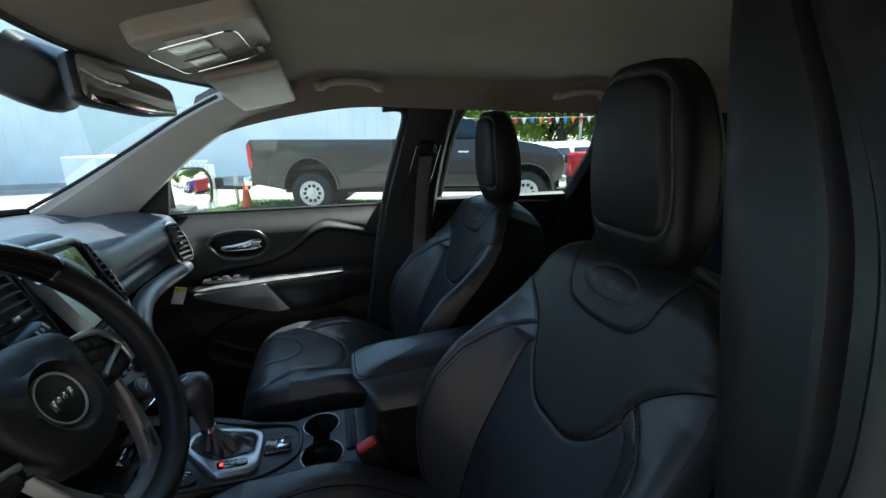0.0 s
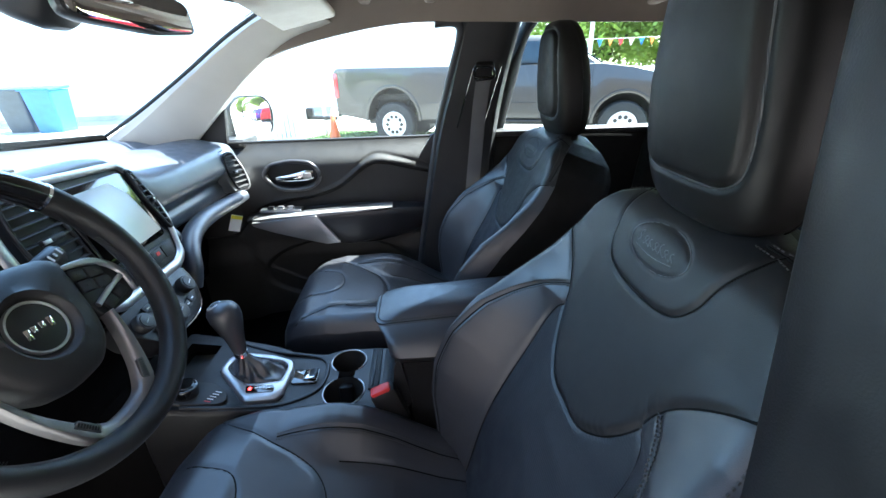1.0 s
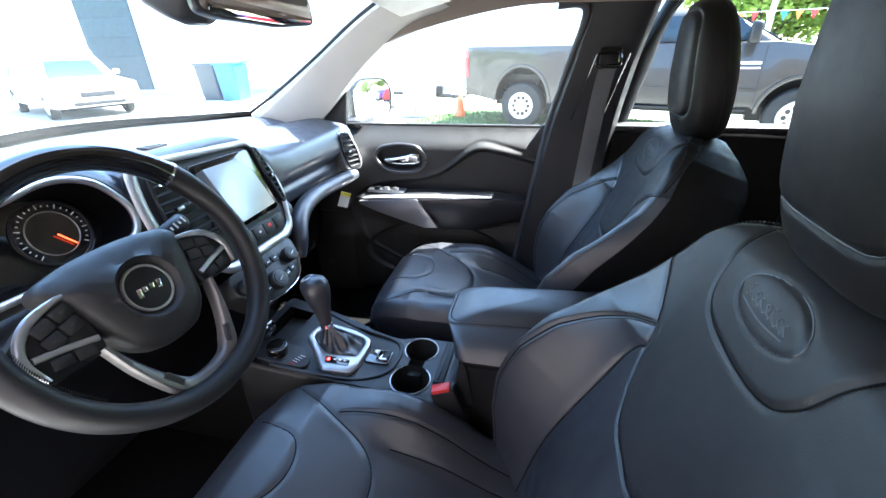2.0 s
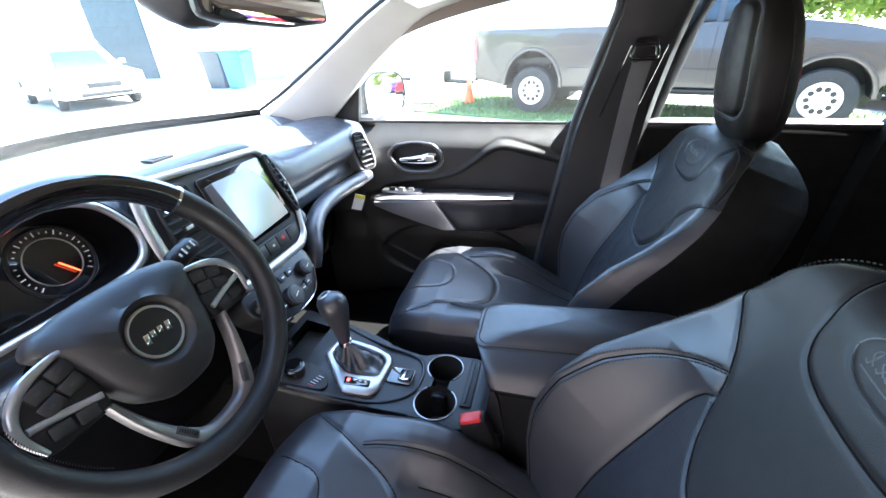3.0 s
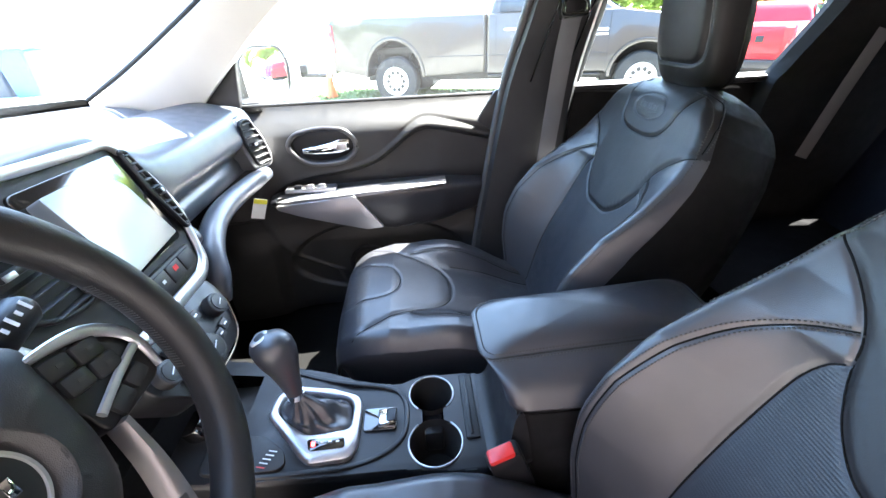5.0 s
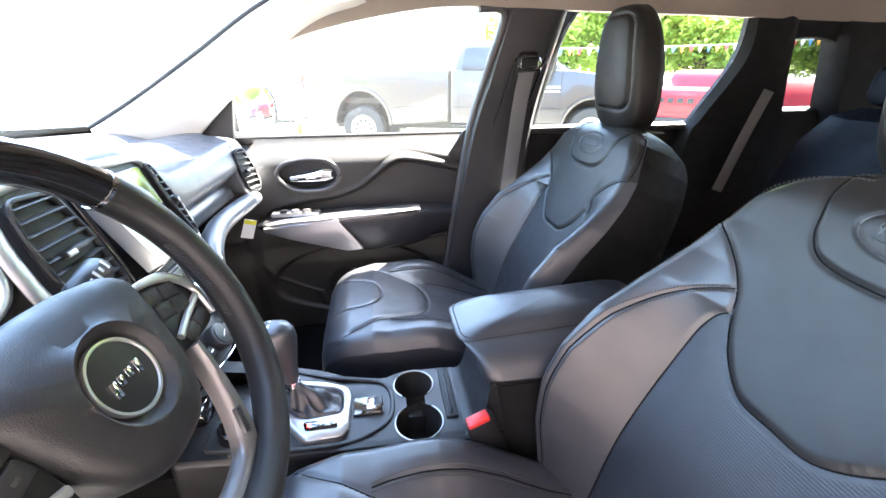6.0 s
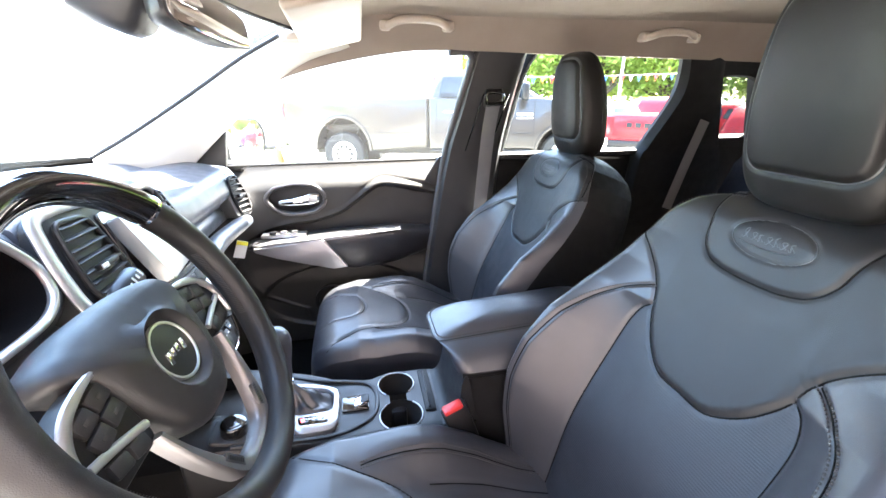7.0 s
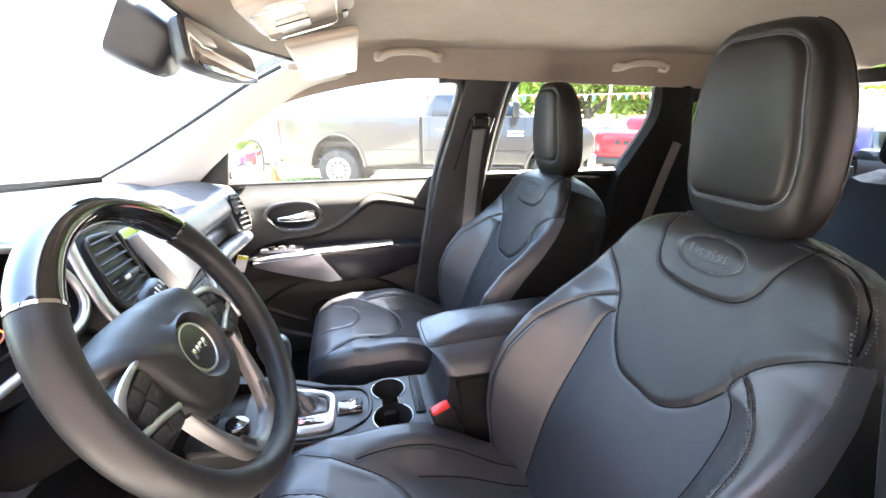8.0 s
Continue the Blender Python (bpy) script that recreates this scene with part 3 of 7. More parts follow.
def cover_at(inset, w):
    """A ring of the airbag cover, drawn in by a distance towards its middle."""
    out = []
    for a, b in COVER:
        r = math.hypot(a, b + 0.012)
        k = (r - inset) / r
        v = -0.012 + (b + 0.012) * k
        out.append(wheel_at(a * k, v, w - 0.40 * max(v - 0.012, 0)))
    return out


def dish_at(r, w):
    return [wheel_at(r * a / math.hypot(a, b + 0.012), -0.012 + r * (b + 0.012) / math.hypot(a, b + 0.012), w) for a, b in COVER]


part("airbag_cover", loft([cover_at(k, w) for k, w in ((0.006, -0.056), (0.001, -0.046), (0.0, -0.030), (0.0, -0.018), (0.0015, -0.0115), (0.0045, -0.0065), (0.0095, -0.0030), (0.016, -0.0005), (0.024, 0.0015), (0.033, 0.0030))] + [dish_at(0.043, 0.0042), dish_at(0.0405, 0.0030), dish_at(0.0375, -0.0040), dish_at(0.034, -0.0065), dish_at(0.010, -0.0070)], True, False), SOFT, wheel)
badge_m = WHEEL @ pose(0.0, -0.012, -0.004)
emblem = part("emblem", disc(badge_m, 0.030, 0.012, 48, 0.001), HARD, wheel, "round gloss black emblem with chrome ring")
part("emblem_ring", ring(badge_m @ pose(0, 0, 0.0015), 0.0290, 0.0325, 0.010, 56), SILVER, emblem)
for dx, hgt, dy in ((-0.015, 0.013, -0.002), (-0.006, 0.008, 0.0), (0.004, 0.008, 0.0), (0.014, 0.012, -0.002)):
    part("emblem_mark", box(badge_m @ pose(dx, dy, 0.0008, 0, 0, -12), 0.0065, hgt, 0.0018, 0.0008), CHROME, emblem)
for k in range(2):
    part("printed_mark", box(WHEEL @ pose(0.050, -0.052 - 0.007 * k, -0.0085, 0, 14, -22), 0.014, 0.003, 0.0012), THREAD, wheel)
for sg in (-1, 1):
    spoke = [(sg * 0.070, 0.030), (sg * 0.116, 0.025), (sg * 0.155, 0.002), (sg * 0.158, -0.030), (sg * 0.140, -0.050), (sg * 0.076, -0.050)]
    spoke = fillet(spoke if sg > 0 else spoke[::-1], 0.012, 4)
    sp = part("spoke", slab(spoke, WHEEL @ pose(0, 0, -0.014), 0.020, 0.004), HARD, wheel)
    path = [wheel_at(a, b, -0.011) for a, b in spline([(sg * 0.072, 0.030), (sg * 0.100, 0.026), (sg * 0.124, 0.018), (sg * 0.141, 0.002), (sg * 0.147, -0.018), (sg * 0.142, -0.044)], 6)]
    part("spoke_trim", tube(path, [0.0024 + 0.0034 * math.sin(math.pi * k / 31) for k in range(31)], 0.0034, 8, False, up=WHEEL.to_3x3() @ Vector((0, 0, 1))), SILVER, sp, "satin silver trim round the switches")
    path = [wheel_at(a, b, -0.011) for a, b in spline([(sg * 0.141, -0.017), (sg * 0.112, -0.023), (sg * 0.080, -0.032)], 6)]
    part("spoke_divider", tube(path, 0.0040, 0.0032, 8, False, up=WHEEL.to_3x3() @ Vector((0, 0, 1))), SILVER, sp, "satin silver bar between the switches")
    for i in range(2):
        for j in range(2):
            part("switch", box(WHEEL @ pose(sg * (0.091 + 0.0235 * i), 0.013 - 0.0175 * j - 0.006 * i, -0.0125, 0, 0, -sg * 12), 0.0225, 0.0165, 0.007, 0.003), SOFT, sp)
            part("switch_mark", box(WHEEL @ pose(sg * (0.092 + 0.0235 * i), 0.013 - 0.0175 * j - 0.006 * i, -0.0087, 0, 0, -sg * 12), 0.0055, 0.0028, 0.0006), THREAD, sp)
    for i in range(2):
        part("switch", box(WHEEL @ pose(sg * (0.099 + 0.023 * i), -0.038 + 0.004 * i, -0.0125, 0, 0, sg * 10), 0.0215, 0.015, 0.007, 0.003), SOFT, sp)
out_ = spline([(0.088, -0.046), (0.080, -0.084), (0.068, -0.120), (0.054, -0.148), (0.032, -0.161), (0.0, -0.164)], 8)
in_ = spline([(0.078, -0.046), (0.068, -0.078), (0.055, -0.107), (0.043, -0.126), (0.026, -0.143), (0.0, -0.147)], 8)
pairs = [(a, b) for a, b in zip(out_, in_)] + [((-a[0], a[1]), (-b[0], b[1])) for a, b in list(zip(out_, in_))[-2::-1]]
secs = []
for a, b in pairs:
    a, b = np.array(a), np.array(b)
    secs.append([wheel_at(*(a + (b - a) * q), w) for q, w in ((0.02, -0.022), (0.0, -0.012), (0.05, -0.0065), (0.14, -0.0045), (0.62, -0.0050), (0.80, -0.0075), (0.98, -0.0120), (1.0, -0.022))])
part("lower_spoke", loft(secs), SPOKE, wheel, "satin silver U-shaped lower spoke")
for sg in (-1, 1):
    m_ = WHEEL @ pose(sg * 0.0505, -0.128, -0.0046, 0, 0, sg * 62)
    inlay = part("lower_spoke_inlay", slab(fillet([(-0.015, -0.0045), (0.015, -0.0045), (0.013, 0.0050), (-0.013, 0.0050)], 0.002, 3), m_, 0.004, 0.0006), DARKRING, wheel, "grey inlay with unreadable engraving")
    for k in range(8):
        part("engraving", box(m_ @ pose(-0.0105 + 0.003 * k, 0.0002, 0.0002), 0.0014, 0.0045, 0.0006), HARD, inlay)
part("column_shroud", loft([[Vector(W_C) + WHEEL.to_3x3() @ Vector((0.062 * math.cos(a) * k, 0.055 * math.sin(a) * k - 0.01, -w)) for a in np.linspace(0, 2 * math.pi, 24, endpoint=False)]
                            for k, w in ((0.66, 0.050), (0.74, 0.06), (0.80, 0.14), (0.82, 0.24))]), SHADEBLACK, wheel)
stalk = part("wiper_stalk", tube([wheel_at(0.05, 0.022, -0.100), wheel_at(0.10, 0.034, -0.100), wheel_at(0.135, 0.042, -0.099)], [0.008, 0.009, 0.011], [0.008, 0.010, 0.013], 14), HARD, wheel, "black control stalk")
part("stalk_tip", tube([wheel_at(0.128, 0.040, -0.099), wheel_at(0.134, 0.042, -0.099), wheel_at(0.176, 0.052, -0.097), wheel_at(0.182, 0.0535, -0.097)], [0.010, 0.0145, 0.0145, 0.010], [0.012, 0.0175, 0.0165, 0.011], 16), HARD, stalk)
for k in range(4):
    part("stalk_mark", box(WHEEL @ pose(0.142 + 0.0095 * k, 0.047 + 0.0023 * k, -0.0825, 0, 0, 14), 0.003, 0.011 if k % 2 else 0.006, 0.001), WHITEMARK, stalk)

# ---------------------------------------------------------------- dashboard
def dash_profile(y):
    """A closed section (x, z) of the dashboard at y."""
    hump = float(np.exp(-((y - 0.0) / 0.20) ** 4))
    bin_ = float(np.exp(-((y + 0.365) / 0.20) ** 4))
    edge = abs(y) ** 3
    bul = 0.030 * float(np.exp(-(max(y - 0.10, 0) / 0.28) ** 2)) * float(smoothstep(-0.30, -0.12, y))
    top = 1.125 + 0.062 * hump + 0.060 * bin_
    back = 0.05 * bin_
    cut = 0.060 * float(np.exp(-((y - 0.008) / 0.170) ** 8)) + 0.125 * float(np.exp(-((y + 0.365) / 0.155) ** 8))
    bul *= 1 - float(np.exp(-((y - 0.008) / 0.175) ** 8))
    void = 0.075 * float(smoothstep(0.17, 0.24, y))
    low = 0.030 * float(np.exp(-((y - 0.008) / 0.170) ** 8))
    rec = 0.070 * float(smoothstep(0.17, 0.27, y))
    bul *= 1 - float(smoothstep(0.18, 0.30, y))
    return [(-1.40 + 0.35 * edge, 1.085), (-1.30 + 0.30 * edge, 1.122), (-1.15 + 0.12 * edge, 1.140), (-1.04 - cut * 0.5, 1.146 + 0.025 * hump + 0.03 * bin_), (-0.975 - back - cut * 0.7, top + 0.010 - cut * 0.2), (-0.925 - back - cut, top - 0.002 - cut * 0.2),
            (-0.905 - back - cut, top - 0.035), (-0.900 - back - cut, 1.055), (-0.900 - cut - rec * 0.4, 1.030), (-0.888 + bul * 0.6 - cut - rec * 0.8, 1.014), (-0.866 + bul - cut - rec, 0.997), (-0.860 + bul - cut - rec * 1.1, 0.977), (-0.880 + bul * 0.6 - low - rec, 0.957), (-0.935 - void, 0.930), (-0.945 - void * 1.4, 0.89), (-0.930 - void * 1.7, 0.84),
            (-0.935 - void * 1.7, 0.76), (-0.955 - void * 1.6, 0.69), (-1.02 - void, 0.645), (-1.25, 0.62), (-1.42 + 0.35 * edge, 0.75)]


dash = thing("dashboard", (-1.1, 0, 0.62), "dark grained dashboard with silver-framed centre stack and sunlit top", "dashboard")
rows = []
for y in np.linspace(-0.70, 0.70, 141):
    pr = spline([(*p,) for p in dash_profile(y)], 4, True)
    rows.append([(p[0], y, p[1]) for p in pr])
dv, df = loft(rows)
# the part below z = 0.955 carries the footwell shade in its colour
split_parts(dv, df, ["low" if np.mean([dv[i][2] for i in q]) < 0.955 else "up" for q in df], {"up": ("dash_pad", DASH, "soft grained dashboard pad"), "low": ("lower_dash", SHADEBLACK, "lower dashboard and glove box with footwell shade put into its black")}, dash)
# centre brow with its storage lid
brow = []
for y in np.linspace(-0.165, 0.165, 33):
    t = y / 0.166
    k = max(1 - t ** 4, 0) ** 0.5
    brow.append([(x, y, z) for x, z in spline([(-1.15, 1.145), (-1.10, 1.160 + 0.018 * k), (-1.02, 1.172 + 0.024 * k), (-0.965, 1.178 + 0.020 * k), (-0.942, 1.172 + 0.014 * k), (-0.945, 1.15), (-1.0, 1.13), (-1.1, 1.12)], 4, True)])
part("centre_brow", loft(brow), DASH, dash)
rail = spline([(-0.868, 0.618, 0.966), (-0.884, 0.56, 0.963), (-0.892, 0.45, 0.965), (-0.892, 0.36, 0.964), (-0.886, 0.29, 0.952), (-0.872, 0.238, 0.928), (-0.858, 0.208, 0.888), (-0.856, 0.196, 0.84)], 7)
wide = np.interp(np.linspace(0, 1, len(rail)), [0, 0.15, 0.6, 0.85, 1.0], [0.018, 0.024, 0.026, 0.022, 0.012])
part("dash_rail", tube(rail, list(wide), list(wide * 0.95), 16), DASH, dash, "padded grip rail under the passenger dash")
part("lid_recess", box(pose(-1.0, -0.03, 1.201, 0, 3, 0), 0.030, 0.050, 0.006, 0.002), HARD, dash)
part("lid_button", box(pose(-0.998, -0.03, 1.203, 0, 3, 0), 0.016, 0.028, 0.006, 0.002), PIANO, dash)

# centre stack: a plate leaning back, its frame, vents and screen
ST = radians(19)
STACK = axes((-0.888, 0.0, 1.085), (0, 1, 0), (-math.sin(ST), 0, math.cos(ST)))


def stack_at(y, u, w=0.0):
    return STACK @ Vector((y, u, w))


outline = fillet([(-0.158, 0.112), (-0.09, 0.110), (0.0, 0.104), (0.155, 0.094), (0.186, 0.010), (0.190, -0.045), (0.176, -0.085), (0.160, -0.132), (0.130, -0.148), (-0.075, -0.145), (-0.150, -0.080), (-0.178, -0.020), (-0.174, 0.045)], 0.022, 6)
part("stack_plate", slab(outline, STACK @ pose(0, 0, -0.004), 0.05, 0.004), SOFT, dash)
wid = [0.0075 + 0.0045 * float(smoothstep(-0.10, -0.15, b)) + 0.004 * float(smoothstep(-0.10, -0.16, a)) for a, b in outline]
part("stack_frame", tube([stack_at(a, b, -0.001) for a, b in outline], wid, 0.006, 10, True, up=STACK.to_3x3() @ Vector((0, 0, 1))), SILVER, dash, "satin silver frame round the centre stack")
part("screen_bezel", slab(fillet([(-0.044, 0.084), (0.142, 0.080), (0.150, -0.078), (-0.042, -0.078)], 0.012, 5), STACK @ pose(0, 0, 0.002), 0.012, 0.003), PIANO, dash, "gloss black screen surround")
screen = mat("touch_screen_glass", (0.085, 0.10, 0.11), 0.30, coat=1.0, rvar=0.02, var=0.03, spec=1.0)
screen.node_tree.nodes["Principled BSDF"].inputs["Coat Roughness"].default_value = 0.32
screen.node_tree.nodes["Principled BSDF"].inputs["Coat IOR"].default_value = 2.0
part("touch_screen", slab(fillet([(-0.078, 0.068), (0.076, 0.067), (0.081, -0.063), (-0.074, -0.064)], 0.004, 3), STACK @ pose(0.048, 0, 0.0185, -8, 9, 0), 0.024, 0.0008), screen, dash, "dark glossy touch screen reflecting the sky")
keys = part("key_panel", slab(fillet([(-0.022, -0.086), (0.146, -0.090), (0.132, -0.128), (-0.018, -0.128)], 0.010, 4), STACK @ pose(0, 0, 0.006), 0.010, 0.003), SOFT, dash)
for k in range(4):
    part("key", box(STACK @ pose(0.000 + 0.0385 * k, -0.107, 0.0075), 0.036, 0.031 - 0.001 * k, 0.005, 0.002), SOFT, keys)
part("hazard_mark", box(STACK @ pose(0.078, -0.103, 0.0103), 0.011, 0.008, 0.0008), RED, keys, "red hazard triangle mark")
part("key_mark", box(STACK @ pose(0.040, -0.106, 0.0103), 0.007, 0.005, 0.0008), WHITEMARK, keys)


def vent(name, poly, m, slats, lean=0):
    """An air vent: dark well, frame and slats."""
    p = np.array(poly)
    well = part(name, slab(poly, m @ pose(0, 0, 0.0005), 0.035, 0.001), RUBBER, dash, "black air vent with horizontal slats")
    part("vent_rim", tube([m @ Vector((*q, 0.003)) for q in poly], 0.004, 0.004, 8, True), HARD, well)
    lo, hi = p[:, 1].min(), p[:, 1].max()
    for k in range(slats):
        v = lo + (hi - lo) * (k + 0.5) / slats
        xs_ = [a[0] + (b[0] - a[0]) * (v - a[1]) / (b[1] - a[1]) for a, b in zip(p, np.roll(p, -1, axis=0)) if (a[1] > v) != (b[1] > v)]
        if len(xs_) >= 2:
            part("slat", box(m @ pose((xs_[0] + xs_[1]) / 2, v, 0.003, 24, 0, lean), abs(xs_[0] - xs_[1]) - 0.004, 0.0025, 0.012, 0.0008), SOFT, well)
    c = p.mean(axis=0)
    wd = p[:, 0].max() - p[:, 0].min()
    tab = part("vent_tab", box(m @ pose(c[0], c[1], 0.011), wd * 0.5, 0.010, 0.012, 0.003), HARD, well)
    part("tab_tip", box(m @ pose(c[0] - wd * 0.16, c[1] - 0.001, 0.0165), wd * 0.16, 0.007, 0.003, 0.001), SILVER, tab, "silver tip of the vent tab")


vent("air_vent", fillet([(-0.136, 0.094), (-0.070, 0.088), (-0.056, 0.02), (-0.056, -0.060), (-0.112, -0.052), (-0.150, -0.018), (-0.148, 0.04)], 0.016, 4), STACK @ pose(0, 0, 0.001), 9)
vent("air_vent", fillet([(0.154, 0.078), (0.166, 0.074), (0.182, 0.0), (0.180, -0.070), (0.172, -0.070), (0.158, 0.0)], 0.006, 3), STACK @ pose(0, 0, 0.001), 10)
# climate controls below the silver strip
CL = radians(35)
CLIM = axes((-0.812, 0.0, 0.905), (0, 1, 0), (-math.sin(CL), 0, math.cos(CL)))
clim = part("climate_panel", slab(fillet([(-0.105, 0.042), (0.128, 0.042), (0.122, 0.0), (0.070, -0.058), (-0.070, -0.062), (-0.110, 0.0)], 0.018, 5), CLIM, 0.06, 0.004), HARD, dash, "dark climate control panel with round knobs")
for a, b, r in ((0.078, 0.004, 0.019), (-0.002, -0.027, 0.023), (-0.078, 0.004, 0.019)):
    knob = part("knob", disc(CLIM @ pose(a, b, 0.018), r, 0.020, 28, 0.003), SOFT, clim, "round rubber-edged knob")
    part("knob_ring", ring(CLIM @ pose(a, b, 0.018), r - 0.0045, r - 0.003, 0.002, 32), DARKRING, knob)
    part("knob_face", disc(CLIM @ pose(a, b, 0.0195), r - 0.005, 0.002, 24, 0.0005), HARD, knob)
    part("knob_mark", box(CLIM @ pose(a, b, 0.0212, 0, 0, 20), r * 0.7, 0.0015, 0.0008), WHITEMARK, knob)
for k in range(4):
    part("key", box(CLIM @ pose(-0.042 + 0.026 * k, 0.019, 0.004), 0.022, 0.017, 0.006, 0.002), SOFT, clim)
    part("key_mark", box(CLIM @ pose(-0.042 + 0.026 * k, 0.019, 0.0074), 0.008, 0.003, 0.0006), WHITEMARK, clim)
for sg in (-1, 1):
    for k in range(2):
        part("key", box(CLIM @ pose(sg * (0.038 + 0.022 * k), -0.030 + 0.004 * k, 0.004), 0.019, 0.016, 0.006, 0.002), SOFT, clim)
        part("key_mark", box(CLIM @ pose(sg * (0.038 + 0.022 * k), -0.030 + 0.004 * k, 0.0074), 0.008, 0.0025, 0.0006), WHITEMARK, clim)
part("strip", tube(spline([CLIM @ Vector(p) for p in ((-0.085, -0.050, 0.004), (0.0, -0.062, 0.004), (0.066, -0.052, 0.004), (0.112, -0.006, 0.004))], 6), 0.0018, n=8), CHROME, clim)

# passenger end vent with its silver cap
ENDV = axes((-0.882, 0.635, 1.045), Vector((0.32, 0.80, 0.0)), Vector((-0.12, 0.0, 1.0)))
endp = fillet([(-0.042, 0.062), (-0.008, 0.066), (0.022, 0.0), (0.028, -0.060), (-0.020, -0.060), (-0.040, 0.0)], 0.014, 4)
part("end_cap", slab(fillet([(-0.046, 0.072), (-0.004, 0.076), (0.034, 0.02), (0.050, -0.045), (0.040, -0.072), (-0.03, -0.070), (-0.048, 0.0)], 0.02, 5), ENDV @ pose(0, 0, -0.004), 0.05, 0.006), SILVER, dash, "satin silver vent surround at the dash end")
vent("air_vent", endp, ENDV @ pose(0, 0, 0.001), 7)
# instrument cluster in its hood
CLU = axes((-0.90, -0.365, 1.095), (0, 1, 0), (-math.sin(radians(20)), 0, math.cos(radians(20))))
half_ring = spline([(0.0, 0.100), (0.035, 0.107), (0.075, 0.114), (0.115, 0.110), (0.148, 0.092), (0.170, 0.058), (0.177, 0.030), (0.167, 0.001), (0.141, -0.016), (0.100, -0.022), (0.0, -0.024)], 6)
ring_line = [(float(a), float(b)) for a, b in half_ring] + [(-float(a), float(b)) for a, b in half_ring[-2:0:-1]]


def ring_at(k, w):
    return [CLU @ Vector((a * k, 0.045 + (b - 0.045) * (1 + (k - 1) * 1.6), w)) for a, b in ring_line]


clu = part("instrument_panel", loft([ring_at(0.90, -0.06), ring_at(0.90, -0.062), ring_at(0.90, -0.09)]), PIANO, dash, "dark instrument cluster with two round dials")
part("cluster_funnel", loft([ring_at(0.97, -0.002), ring_at(0.93, -0.03), ring_at(0.90, -0.062)], True, False), SHADEBLACK, clu)
part("cluster_hood", loft([ring_at(1.0, -0.004), ring_at(1.05, 0.003), ring_at(1.11, -0.004), ring_at(1.16, -0.025), ring_at(1.20, -0.10)], True, False), SOFT, clu)
part("cluster_trim", tube(ring_at(1.0, 0.001), 0.0065, 0.006, 10, True), SILVER, clu, "satin silver ring round the dials")
for dy in (-0.084, 0.084):
    dm = CLU @ pose(dy, 0.043, -0.056)
    dial = part("dial", ring(dm, 0.052, 0.056, 0.004, 48), HARD, clu, "round gauge with red pointer")
    part("dial_ring", ring(dm @ pose(0, 0, -0.002), 0.036, 0.0375, 0.002, 48), SILVER, dial)
    for k in range(25):
        a = radians(-40 + 260 * k / 24)
        part("tick", box(dm @ pose(0.046 * math.cos(a), 0.046 * math.sin(a), -0.002, 0, 0, math.degrees(a)), 0.007 if k % 3 == 0 else 0.003, 0.0015, 0.0008), WHITEMARK, dial)
    part("pointer", box(dm @ pose(0.010, -0.016, 0.002, 0, 0, -55), 0.030, 0.0026, 0.002, 0.0008), glow("red_pointer", (0.8, 0.06, 0.02), 0.5), dial, "red pointer")
# paper tag hanging from the glove box
tag = thing("paper_tag", (-0.885, 0.55, 0.90), "small white paper tag with yellow print hanging under the dashboard", "tag")
tm = axes((-0.882, 0.535, 0.894), Vector((0.7, 0.5, -0.35)), Vector((0.3, 0.2, 1)))
part("sheet", box(tm, 0.035, 0.055, 0.0015), PAPER, tag)
part("yellow_band", box(tm @ pose(0, 0.020, 0.001), 0.034, 0.012, 0.001), YELLOW, tag)

# ---------------------------------------------------------------- centre console
con = thing("centre_console", (-0.5, 0.0, 0.40), "dark plastic centre console with shifter, cup holders and padded armrest", "console")
outl = fillet([(-0.86, -0.132), (-0.716, -0.124), (-0.60, -0.114), (-0.50, -0.114), (-0.41, -0.124), (-0.30, -0.122), (-0.30, 0.066), (-0.375, 0.080), (-0.47, 0.084), (-0.515, 0.066), (-0.56, 0.074), (-0.65, 0.102), (-0.76, 0.120), (-0.86, 0.128)], 0.012, 4)
rows = []
for z, k, dz in ((0.40, 1.0, 0), (0.62, 1.0, 0), (0.690, 0.985, 0.3), (0.700, 0.975, 0.3), (0.703, 0.95, 0.3)):
    rows.append([(-0.60 + (x + 0.60) * (1 if k == 1 else 0.99), y * k, z + dz * max(-0.60 - x, 0) * 0.5) for x, y in outl])
bm_top = loft(rows, True, False)
part("console_body", bm_top, HARD, con)
# top deck with real wells for the cups and the selector
def deck(x0, x1, y0, y1, holes, zf, nx, ny):
    """A top plate with round or outlined openings."""
    v, f = [], []
    gx, gy = np.linspace(x0, x1, nx), np.linspace(y0, y1, ny)
    for x in gx:
        for y in gy:
            v.append((x, y, zf(x, y)))
    for i in range(nx - 1):
        for j in range(ny - 1):
            cx, cy = (gx[i] + gx[i + 1]) / 2, (gy[j] + gy[j + 1]) / 2
            if not any(h(cx, cy) for h in holes):
                f.append([i * ny + j, (i + 1) * ny + j, (i + 1) * ny + j + 1, i * ny + j + 1])
    return v, f


CUPS = [(-0.452, -0.068, 0.044), (-0.455, 0.034, 0.040)]


BZM = pose(-0.65, 0, 0.718, 0, 6, 0)
BZ_OUT = fillet([(-0.091, -0.008), (-0.084, 0.040), (-0.054, 0.057), (0.014, 0.051), (0.064, 0.032), (0.071, 0.010), (0.069, -0.068), (0.058, -0.088), (-0.004, -0.097), (-0.018, -0.087), (-0.042, -0.060)][::-1], 0.008, 4)
